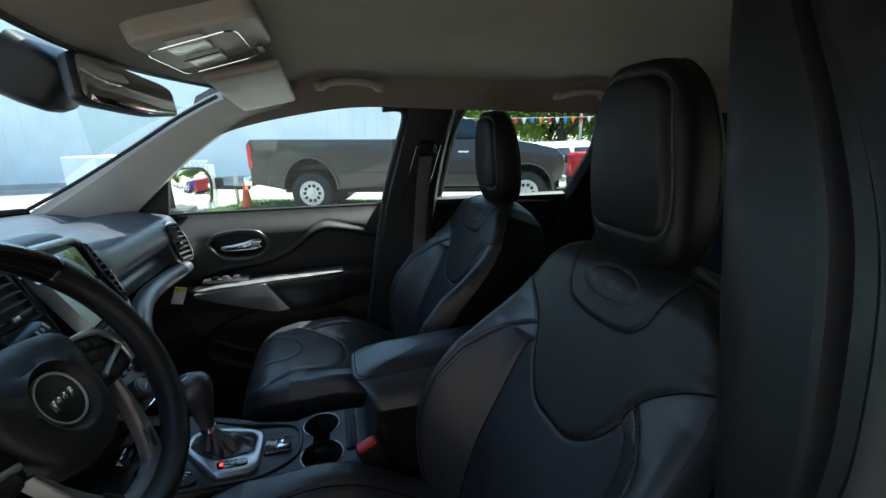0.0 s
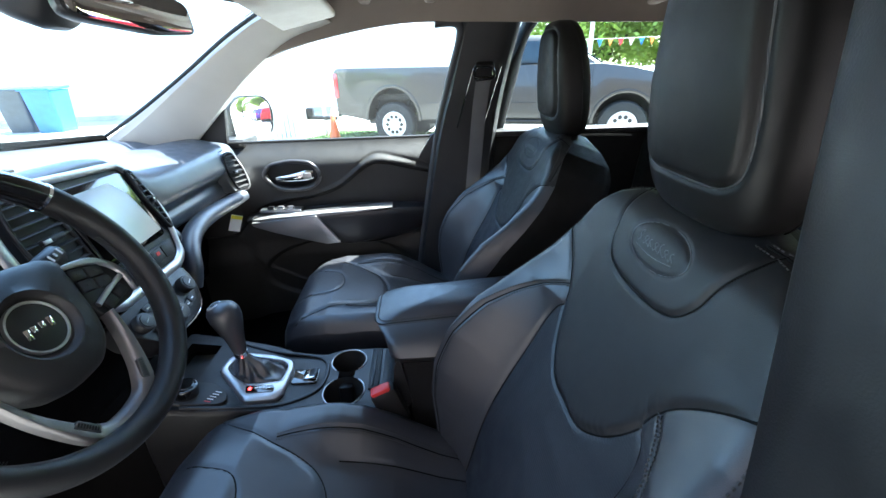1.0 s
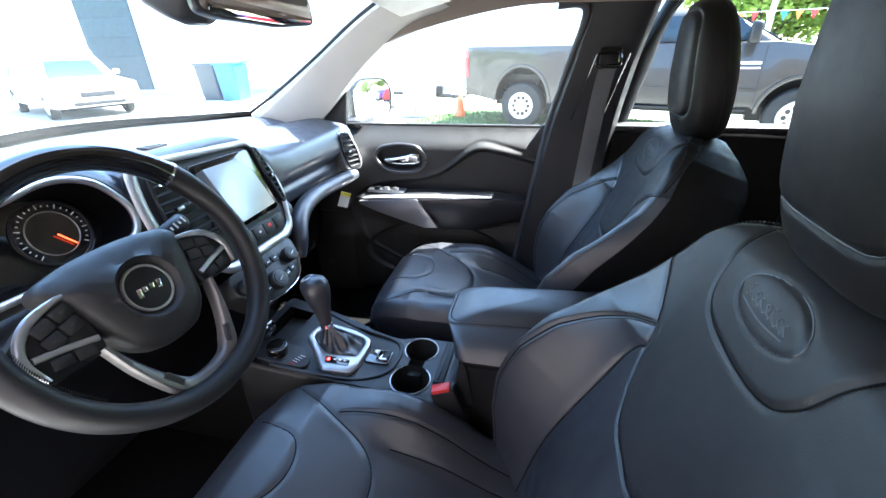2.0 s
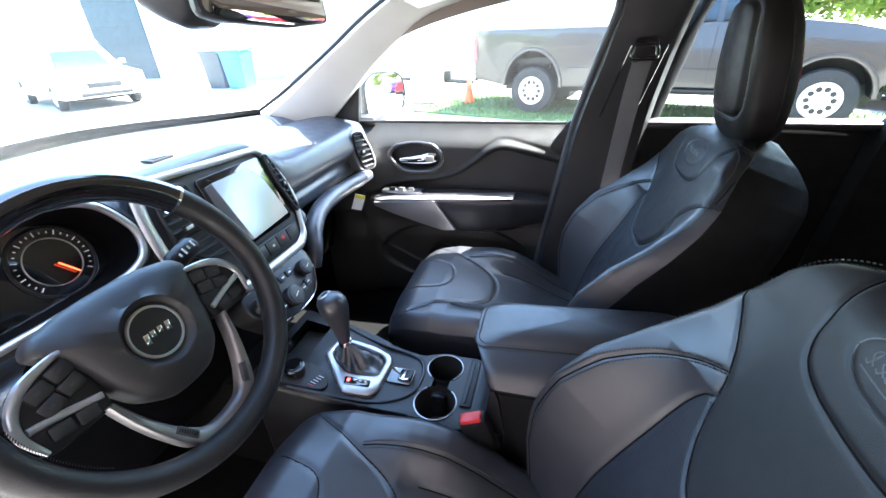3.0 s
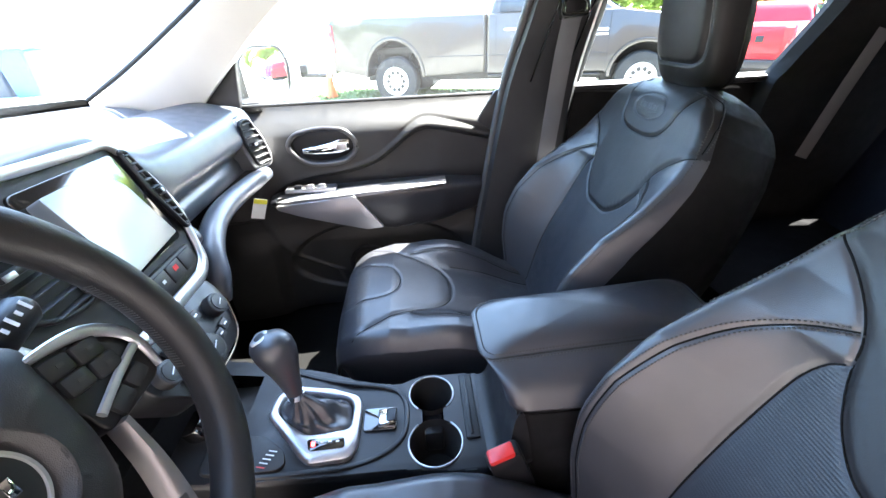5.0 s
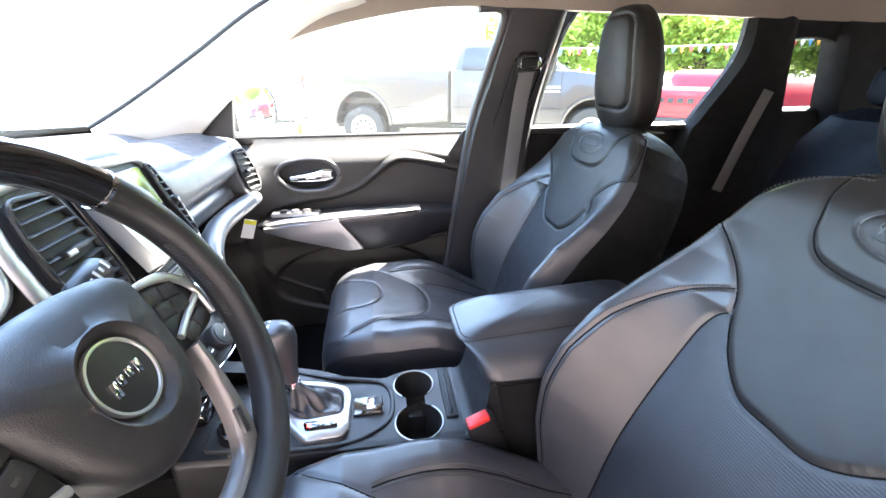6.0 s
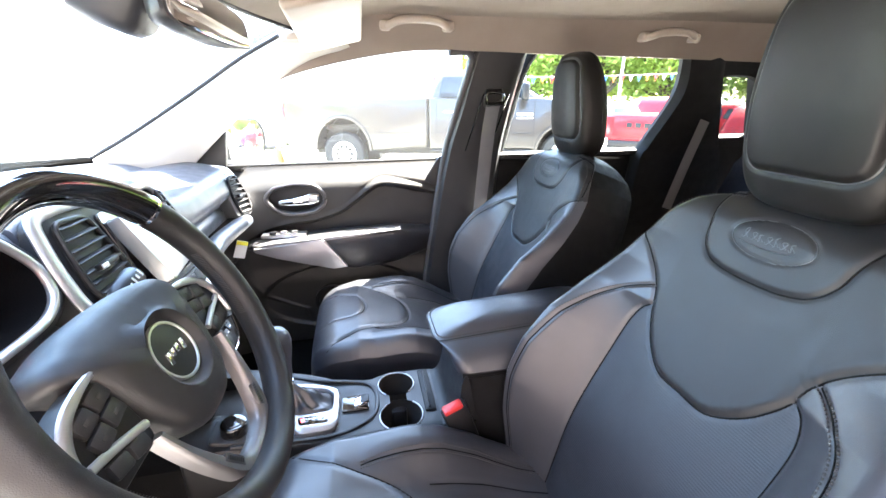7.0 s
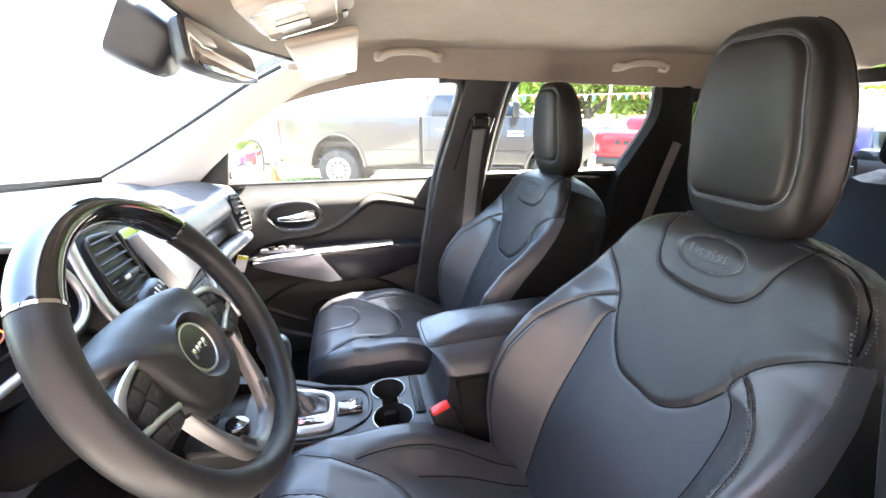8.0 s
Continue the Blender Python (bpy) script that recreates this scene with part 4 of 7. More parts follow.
BZ_IN = fillet([(-0.076, 0.001), (-0.072, 0.028), (-0.047, 0.044), (0.042, 0.030), (0.055, 0.014), (0.054, -0.036), (-0.016, -0.046), (-0.050, -0.025)][::-1], 0.010, 4)


def deck_z(x, y):
    return 0.704 + 0.17 * max(-0.60 - x, 0) - 0.08 * max(abs(y) - 0.10, 0)


holes = [lambda x, y, c=c: math.hypot(x - c[0], y - c[1]) < c[2] for c in CUPS] + [lambda x, y: abs(x + 0.454) < 0.018 and -0.05 < y < 0.02, lambda x, y: -0.842 < x < -0.772 and -0.035 < y < 0.085, lambda x, y: sd_poly(np.array(x + 0.65), np.array(y), BZ_OUT) > 0.006]
near = sorted(p for p in outl if p[1] < 0)
far = sorted(p for p in outl if p[1] > 0)
holes.append(lambda x, y: y < np.interp(x, [p[0] for p in near], [p[1] for p in near]) + 0.004 or y > np.interp(x, [p[0] for p in far], [p[1] for p in far]) - 0.004)
part("console_deck", deck(-0.86, -0.302, -0.130, 0.126, holes, deck_z, 210, 112), HARD, con)
front = spline([(-0.372, 0.703), (-0.350, 0.716), (-0.337, 0.755), (-0.331, 0.800), (-0.318, 0.806), (-0.300, 0.70)], 4)
part("bin_front", loft([[(x, y, z) for x, z in front] for y in (-0.112, -0.108, 0.062, 0.068)]), SOFT, con)
for cx, cy, r in CUPS:
    cup = part("cup_holder", loft([[(cx + q * math.cos(a), cy + q * math.sin(a), z) for a in np.linspace(0, 2 * math.pi, 40, endpoint=False)] for q, z in ((r, 0.706), (r - 0.002, 0.69), (r - 0.006, 0.63), (r - 0.01, 0.622), (0.004, 0.62))], True, False), RUBBER, con, "deep cup holder with chrome rim")
    gap = (0.9, 2.25) if cy < 0 else (4.05, 5.4)
    arc = [a for a in np.linspace(gap[1], gap[0] + 2 * math.pi, 48)]
    part("cup_rim", tube([(cx + (r + 0.001) * math.cos(a), cy + (r + 0.001) * math.sin(a), 0.7050) for a in arc], 0.0017, n=8), SILVER, cup)
part("cup_bridge", box(pose(-0.454, -0.016, 0.665), 0.034, 0.05, 0.05, 0.006), HARD, con)
part("tray_mat", box(pose(-0.81, 0.005, 0.70), 0.07, 0.16, 0.02, 0.004), RUBBER, con)
def spokes_to(poly, n=96):
    """Where rays from the middle of the selector meet an outline."""
    out = []
    p = [np.array(q) - np.array((-0.008, -0.002)) for q in poly]
    for k in range(n):
        a = 2 * math.pi * k / n
        d, e = np.array((math.cos(a), math.sin(a))), np.array((-math.sin(a), math.cos(a)))
        best = 0.0
        for u, v in zip(p, p[1:] + p[:1]):
            su, sv = u @ e, v @ e
            if (su > 0) != (sv > 0):
                w = u + (v - u) * su / (su - sv)
                best = max(best, w @ d)
        out.append(d * best + np.array((-0.008, -0.002)))
    return out


bo, bi = spokes_to(BZ_OUT), spokes_to(BZ_IN)


def bezel_ring(t, z):
    return [BZM @ Vector((*(a + (b - a) * t), z)) for a, b in zip(bo, bi)]


bezel = part("shifter_bezel", loft([bezel_ring(t, z) for t, z in ((-0.02, -0.016), (0.0, 0.001), (0.10, 0.0055), (0.25, 0.007), (0.78, 0.0065), (0.93, 0.0045), (1.0, -0.001), (1.0, -0.022))], True, False), SILVER, con, "satin silver shifter surround")
disp = part("gear_display", slab(fillet([(-0.006, -0.080), (0.050, -0.074), (0.047, -0.054), (-0.013, -0.059)], 0.006, 4), BZM @ pose(0, 0, 0.0085), 0.004, 0.0008), PIANO, bezel, "small black gear display with red light")
part("gear_light", box(BZM @ pose(-0.001, -0.068, 0.0092, 0, 0, 5), 0.006, 0.008, 0.0008), glow("red_light", (0.9, 0.03, 0.03), 1.2), disp)
for k in range(3):
    part("gear_mark", box(BZM @ pose(0.013 + 0.012 * k, -0.0645 + 0.0008 * k, 0.0092, 0, 0, 5), 0.006, 0.0035, 0.0006), WHITEMARK, disp)
# gaiter and knob
base = bezel_ring(1.0, -0.006)
topc = Vector((-0.684, 0.000, 0.772))
rows = [bezel_ring(1.0, -0.020), base]
for k in range(1, 15):
    t = k / 14
    pull = 0.88 * t ** 1.25
    fold = math.sin(math.pi * t) ** 0.8
    ring_ = []
    for q, b in enumerate(base):
        a = 2 * math.pi * q / len(base)
        crease = 0.0045 * math.sin(5 * a + 2.2 * t) + 0.0030 * math.sin(9 * a - 5 * t + 1) + 0.0035 * math.sin(13 * t + 2 * math.sin(a))
        ring_.append(Vector((b.x + (topc.x - b.x) * pull, b.y + (topc.y - b.y) * pull, b.z + (topc.z - b.z) * (0.30 * t ** 0.6 + 0.70 * t ** 2.2) + crease * fold)))
    rows.append(ring_)
lever = part("gear_lever", loft(rows, True, False), LEATHER, con, "gear lever with creased leather gaiter")
axis = [Vector(p) for p in ((-0.685, 0.0, 0.768), (-0.686, 0.0, 0.785), (-0.688, 0.0, 0.805), (-0.690, 0.000, 0.826), (-0.693, 0.000, 0.846), (-0.696, 0.0, 0.866), (-0.699, 0.0, 0.883), (-0.701, 0.0, 0.895), (-0.702, 0.0, 0.902), (-0.702, 0.0, 0.904))]
part("gear_knob", tube(axis, [0.0125, 0.0150, 0.0170, 0.0200, 0.0245, 0.0280, 0.0285, 0.0240, 0.0140, 0.002], [0.0125, 0.0155, 0.0185, 0.0235, 0.0300, 0.0345, 0.0345, 0.0285, 0.0170, 0.002], 28, up=(1, 0, 0)), LEATHER, lever, "black leather gear knob")
part("knob_collar", tube([axis[0] + Vector((0, 0, -0.002)), axis[0] + Vector((0, 0, 0.009))], 0.0148, n=24), CHROME, lever)
part("knob_cap", slab(fillet([(-0.014, -0.011), (0.014, -0.011), (0.016, 0.012), (-0.016, 0.012)], 0.008, 5), axes((-0.7135, 0.000, 0.9005), (0, 1, 0), (-1.0, 0, -0.35)), 0.010, 0.002), SILVER, lever, "silver button on the gear knob")
# parking brake switch, terrain dial, slot, buckle
sw = part("brake_switch", slab(fillet([(-0.030, -0.022), (0.028, -0.022), (0.028, 0.024), (-0.030, 0.024)], 0.006, 4), pose(-0.546, -0.016, 0.709), 0.01, 0.002), PIANO, con, "black parking brake switch with chrome tip")
part("switch_tip", box(pose(-0.535, -0.016, 0.713, 0, -8, 0), 0.030, 0.032, 0.008, 0.003), CHROME, sw)
part("switch_cap", box(pose(-0.527, -0.016, 0.7165, 0, -8, 0), 0.018, 0.026, 0.006, 0.002), HARD, sw)
part("deck_ridge", tube(spline([(-0.735, 0.100, 0.728), (-0.64, 0.076, 0.712), (-0.540, 0.056, 0.706), (-0.508, 0.032, 0.705), (-0.500, -0.010, 0.705), (-0.508, -0.054, 0.705), (-0.541, -0.082, 0.705), (-0.591, -0.098, 0.705), (-0.68, -0.110, 0.717), (-0.77, -0.118, 0.733)], 8), 0.0048, 0.0042, 8), HARD, con)
td = part("terrain_panel", slab(fillet([(-0.055, -0.015), (-0.01, -0.015), (0.057, -0.008), (0.068, 0.002), (0.062, 0.024), (0.026, 0.050), (-0.055, 0.053)], 0.012, 4), pose(-0.755, -0.100, 0.737, 0, 9, 0), 0.010, 0.002), SOFT, con, "gloss panel with a round terrain dial")
knob = part("terrain_dial", disc(pose(-0.768, -0.085, 0.762, 0, 8, 0), 0.0235, 0.026, 36, 0.004), PIANO, td, "round black terrain dial")
part("dial_cap", disc(pose(-0.768, -0.085, 0.764, 0, 8, 0), 0.016, 0.004, 30, 0.001), PIANO, knob)
for k in range(5):
    part("dial_mark", box(pose(-0.722 + 0.003 * k, -0.104 + 0.0065 * k, 0.7325, 0, 9, -8), 0.013, 0.0016, 0.001), WHITEMARK if k else RED, td)
part("usb_block", box(pose(-0.835, -0.035, 0.755, 0, -25, 0), 0.03, 0.05, 0.03, 0.005), PIANO, con)
slot = part("card_slot", box(pose(-0.388, 0.002, 0.704), 0.024, 0.140, 0.010, 0.003), RUBBER, con)
part("slot_lip", box(pose(-0.390, 0.002, 0.7085), 0.006, 0.128, 0.006, 0.002), HARD, slot)
# armrest bin
rows = []
for z, x0, x1, w in ((0.46, -0.30, 0.02, 0.105), (0.70, -0.315, 0.02, 0.108), (0.802, -0.322, 0.03, 0.108), (0.806, -0.326, 0.03, 0.110)):
    rows.append([(a, b, z) for a, b in fillet([(x0, -w), (x1, -w), (x1, w), (x0, w)], 0.02, 4)])
part("armrest_bin", loft(rows), SOFT, con)
part("bin_seam", box(pose(-0.15, 0.002, 0.813), 0.36, 0.222, 0.012), HARD, con)
foot = fillet([(-0.342, -0.118), (0.03, -0.118), (0.03, 0.122), (-0.342, 0.122)], 0.034, 7)
crown = fillet([(-0.374, -0.047), (0.02, -0.040), (0.02, 0.100), (-0.374, 0.092)], 0.034, 7)


def lid_at(k, t, dz=0.0):
    """Along the lid's side from its foot (t = 0) to the seam (t = 1), and over the top beyond."""
    a, b = np.array(foot[k]), np.array(crown[k])
    c = np.array((-0.177, 0.026))
    q = a + (b - a) * min(t, 1.0) if t <= 1 else b + (c - b) * (t - 1)
    low, high = 0.824, 0.858 + 0.145 * max(q[0] + 0.365, 0) - 0.16 * max(q[0] + 0.20, 0)
    n = (a - b) / (np.linalg.norm(a - b) + 1e-6) * 0.010 * math.sin(math.pi * min(t, 1.0))
    z = low + (high - low) * min(t, 1.0) + 0.008 * math.sin(math.pi * min(t, 1.0)) + 0.016 * (1 - (1 - min(max(t - 1, 0) * 2.2, 1)) ** 2)
    return (q[0] + n[0], q[1] + n[1], z + dz)


rows = [[lid_at(k, 0.03, -0.006) for k in range(len(foot))]]
for t in (0.0, 0.12, 0.30, 0.50, 0.70, 0.88, 0.97, 1.0, 1.03, 1.09, 1.18, 1.32, 1.55, 1.9):
    rows.append([lid_at(k, t) for k in range(len(foot))])
lid = part("armrest_lid", loft(rows), LEATHER, con, "padded leather armrest lid with stitched seam")
for t in (0.93, 1.04):
    pth = [lid_at(k, t, 0.0008) for k in range(len(foot))]
    part("seam_stitching", dashes(resample(pth + pth[:1], 0.0026)), THREAD, lid)
pth = [lid_at(k, 0.985, -0.0003) for k in range(len(foot))]
part("seam_roll", tube(pth, 0.0016, n=6, closed=True), RUBBER, lid)

for sx, y, z in ((-0.350, -0.141, 0.750),):
    bk = thing("belt_buckle", (sx, y, z - 0.10), "seat belt buckle with red release button beside the console", "buckle")
    bmx = pose(sx, y, z, 0, -18, 8)
    part("buckle_body", box(bmx @ pose(0, 0, -0.025), 0.052, 0.030, 0.10, 0.008), HARD, bk)
    part("release_button", box(bmx @ pose(-0.002, -0.002, 0.0215), 0.040, 0.022, 0.016, 0.004), RED, bk, "red release button")
    part("buckle_stalk", box(bmx @ pose(0.01, 0.0, -0.12), 0.03, 0.012, 0.12, 0.003), HARD, bk)

# ---------------------------------------------------------------- car shell: passenger side
SWOOSH = [tuple(p) for p in spline([(-0.95, 0.80), (-0.905, 0.855), (-0.860, 0.888), (-0.77, 0.910), (-0.66, 0.924), (-0.58, 0.948), (-0.525, 0.982), (-0.470, 1.022), (-0.422, 1.040), (-0.345, 1.028), (-0.22, 0.998)], 6)]


def door_y(x, z):
    """Inner face of the passenger door."""
    x, z = np.asarray(x, float), np.asarray(z, float)
    line = np.interp(x, [p[0] for p in SWOOSH], [p[1] for p in SWOOSH])
    y = 0.722 - 0.006 * smoothstep(1.10, 0.98, z) + 0.060 * smoothstep(1.030, 1.128, z)
    y = y - 0.05 * smoothstep(-0.80, -1.05, x) * smoothstep(1.08, 0.95, z)
    below = smoothstep(line + 0.004, line - 0.010, z)
    roll = np.exp(-((z - line - 0.009) / 0.008) ** 2) * smoothstep(-0.88, -0.74, x)
    y = y + 0.016 * below - 0.0040 * roll + 0.0035 * np.exp(-((z - line - 0.026) / 0.006) ** 2) * smoothstep(-0.56, -0.46, x)
    back = smoothstep(-0.905, -0.945, x) * smoothstep(0.90, 0.80, z)
    y = y - 0.016 * back
    pock = np.interp(z, [0.44, 0.575, 0.60, 0.64, 0.70, 0.78, 0.90], [-0.70, -0.74, -0.80, -0.868, -0.905, -0.938, -0.93])
    y = y - 0.006 * np.exp(-((x - pock) / 0.010) ** 2) * smoothstep(0.90, 0.86, z)
    y = y + 0.010 * np.exp(-((z - 0.845) / 0.04) ** 2) - 0.018 * smoothstep(0.76, 0.68, z)
    pk = np.hypot((x + 0.60) / 0.30, (z - 0.62) / 0.13)
    y = y + 0.012 * smoothstep(1.0, 0.92, pk)
    e = np.hypot((x + 0.728) / 0.10, (z - 1.004) / 0.05)
    y = y + 0.030 * smoothstep(1.0, 0.80, e)
    return y


door = thing("passenger_door", (-0.6, 0.76, 0.45), "closed dark passenger door with silver pull trim and chrome handle", "car door")
gx, gz = np.linspace(-1.10, -0.20, 230), np.linspace(0.44, 1.116, 210)
xx, zz = np.meshgrid(gx, gz, indexing="ij")
yy = door_y(xx, zz)
inner = [list(zip(xx[i], yy[i], zz[i])) for i in range(len(gx))]
rings_ = [r + [(r[-1][0], 0.80, 1.105), (r[-1][0], 0.84, 0.95), (r[0][0], 0.84, 0.44)] for r in inner]
part("door_panel", loft(rings_), DOORSKIN, door)
hb = fillet([(-0.104, 0.004), (-0.075, 0.040), (0.0, 0.054), (0.070, 0.046), (0.098, 0.015), (0.098, -0.018), (0.065, -0.046), (0.0, -0.054), (-0.06, -0.046)], 0.03, 5)
DM = axes((-0.727, 0.712, 1.004), (1, 0, 0), (0, 0, 1))
hz = part("handle_bezel", tube([DM @ Vector((a, b, 0.004)) for a, b in hb], 0.007, 0.006, 10, True, up=(0, 1, 0)), DARKRING, door, "dark satin ring round the door handle")
part("handle_bowl", slab([(a * 0.93, b * 0.9) for a, b in hb], DM @ pose(0, 0, -0.016), 0.01, 0.001), HARD, hz)
hl = spline([(-0.780, 0.700, 0.996), (-0.745, 0.692, 0.998), (-0.700, 0.692, 1.002), (-0.668, 0.698, 1.006), (-0.650, 0.705, 1.006)], 5)
part("handle_lever", tube(hl, 0.006, np.interp(np.linspace(0, 1, len(hl)), [0, 0.3, 0.7, 1], [0.008, 0.012, 0.019, 0.016]), 12, up=(0, 0, 1)), CHROME, door, "chrome door handle")
part("lock_knob", box(pose(-0.668, 0.690, 1.006), 0.03, 0.008, 0.022, 0.004), SILVER, door)
# armrest with silver pull
arm = []
for x in np.linspace(-0.90, -0.255, 50):
    t = (x + 0.90) / 0.645
    yin = np.interp(x, [-0.90, -0.84, -0.70, -0.50, -0.38, -0.255], [0.660, 0.632, 0.628, 0.640, 0.655, 0.70])
    ztop = np.interp(x, [-0.90, -0.80, -0.60, -0.40, -0.255], [0.866, 0.876, 0.882, 0.884, 0.872])
    zlow = np.interp(x, [-0.90, -0.80, -0.68, -0.55, -0.45, -0.255], [0.835, 0.812, 0.785, 0.752, 0.752, 0.780])
    arm.append([(x, y, z) for y, z in spline([(0.745, ztop - 0.004), (yin + 0.02, ztop), (yin, ztop - 0.010), (yin + 0.004, (ztop + zlow) / 2), (yin + 0.020, zlow + 0.004), (yin + 0.05, zlow - 0.006), (0.745, zlow)], 4, True)])
part("door_armrest", loft(arm), LEATHER, door, "padded door armrest")
tr_ = []
for x in np.linspace(-0.875, -0.372, 44):
    yin = np.interp(x, [-0.90, -0.84, -0.70, -0.50, -0.38], [0.658, 0.630, 0.626, 0.638, 0.655]) - 0.004
    ztop = np.interp(x, [-0.875, -0.80, -0.60, -0.372], [0.868, 0.878, 0.888, 0.892])
    low = ztop - np.interp(x, [-0.875, -0.62, -0.372], [0.010, 0.013, 0.004])
    tr_.append([(x, yin + 0.055, ztop + 0.001), (x, yin + 0.012, ztop + 0.002), (x, yin, ztop - 0.002), (x, yin, low), (x, yin + 0.03, low - 0.002)])
part("pull_trim", loft(tr_), SILVER, door, "satin silver pull trim")
pl_ = fillet([(-0.872, 0.860), (-0.640, 0.878), (-0.566, 0.772), (-0.615, 0.768), (-0.70, 0.792), (-0.80, 0.822), (-0.868, 0.848)][::-1], 0.006, 3)
part("pull_plate", slab(pl_, axes((0, 0.622, 0), (1, 0, 0), (0, 0, 1)), 0.012, 0.003), SILVER, door, "satin silver plate below the window switches")
swp = part("window_switch_panel", box(pose(-0.775, 0.680, 0.888), 0.15, 0.04, 0.012, 0.004), SILVER, door, "window switch panel")
for k in range(3):
    part("window_switch", box(pose(-0.81 + 0.035 * k, 0.672, 0.897), 0.022, 0.018, 0.012, 0.004), SILVER if k else HARD, swp)
part("armrest_seam", tube([(x, np.interp(x, [-0.50, -0.27], [0.655, 0.698]), np.interp(x, [-0.50, -0.27], [0.756, 0.786])) for x in np.linspace(-0.52, -0.27, 12)], 0.002, n=6), THREAD, door)
part("door_seal", tube(spline([(-1.07, 0.735, 1.122), (-0.8, 0.738, 1.122), (-0.2, 0.738, 1.122)], 4), 0.006, 0.005, 8), RUBBER, door)
part("door_corner", slab(fillet([(-0.27, 1.05), (-0.20, 1.00), (-0.175, 1.13), (-0.215, 1.135)], 0.012, 4), axes((0, 0.716, 0), (1, 0, 0), (0, 0, 1)), 0.012, 0.003), SOFT, door)
tri_ = [(-1.075, 1.115), (-0.935, 1.115), (-0.915, 1.243), (-0.96, 1.225), (-1.03, 1.165)]
part("mirror_sail", slab(fillet(tri_, 0.008, 3), axes((0, 0.722, 0), (1, 0, 0), (0, 0, 1)), 0.02, 0.004), SOFT, door, "black triangular mirror patch")
part("pocket_speaker", ring(axes((-0.64, 0.712, 0.60), (1, 0, 0), (0, 0, 1)), 0.05, 0.065, 0.008, 32), HARD, door)
pane = part("door_glass", box(pose(-0.62, 0.752, 1.28, 14, 0, 0), 1.0, 0.004, 0.40), DUSTY, door, "dusty door window glass", False)
pane.visible_shadow = False

# body side: window surrounds and pillars; the same sections serve both sides
shell = thing("car_body", (0, 0, 0.3), "light silver car body with beige headliner and black pillar trim", "car body", kind="structure")


def pillar(name, rows, material, label="", deep=0.07):
    """A post through sections: (front point, rear point, thickness inwards)."""
    rg = []
    for (x0, y0, z0), (x1, y1, z1), th in rows:
        sg = 1 if y0 > 0 else -1
        rg.append([(x0, y0 + sg * deep, z0), (x0 - 0.006, y0 + sg * 0.01, z0), (x0 + 0.012, y0 - sg * th * 0.7, z0), (x0 + 0.35 * (x1 - x0), y0 - sg * th, (z0 + z1) / 2), (x0 + 0.75 * (x1 - x0), y1 - sg * th, (z0 + z1) / 2),
                   (x1 - 0.012, y1 - sg * th * 0.7, z1), (x1 + 0.006, y1 + sg * 0.01, z1), (x1, y1 + sg * deep, z1)])
    cols = list(zip(*rg))
    cols = [spline(c, 5) for c in cols]
    return part(name, loft([list(r) for r in zip(*cols)]), material, shell, label)


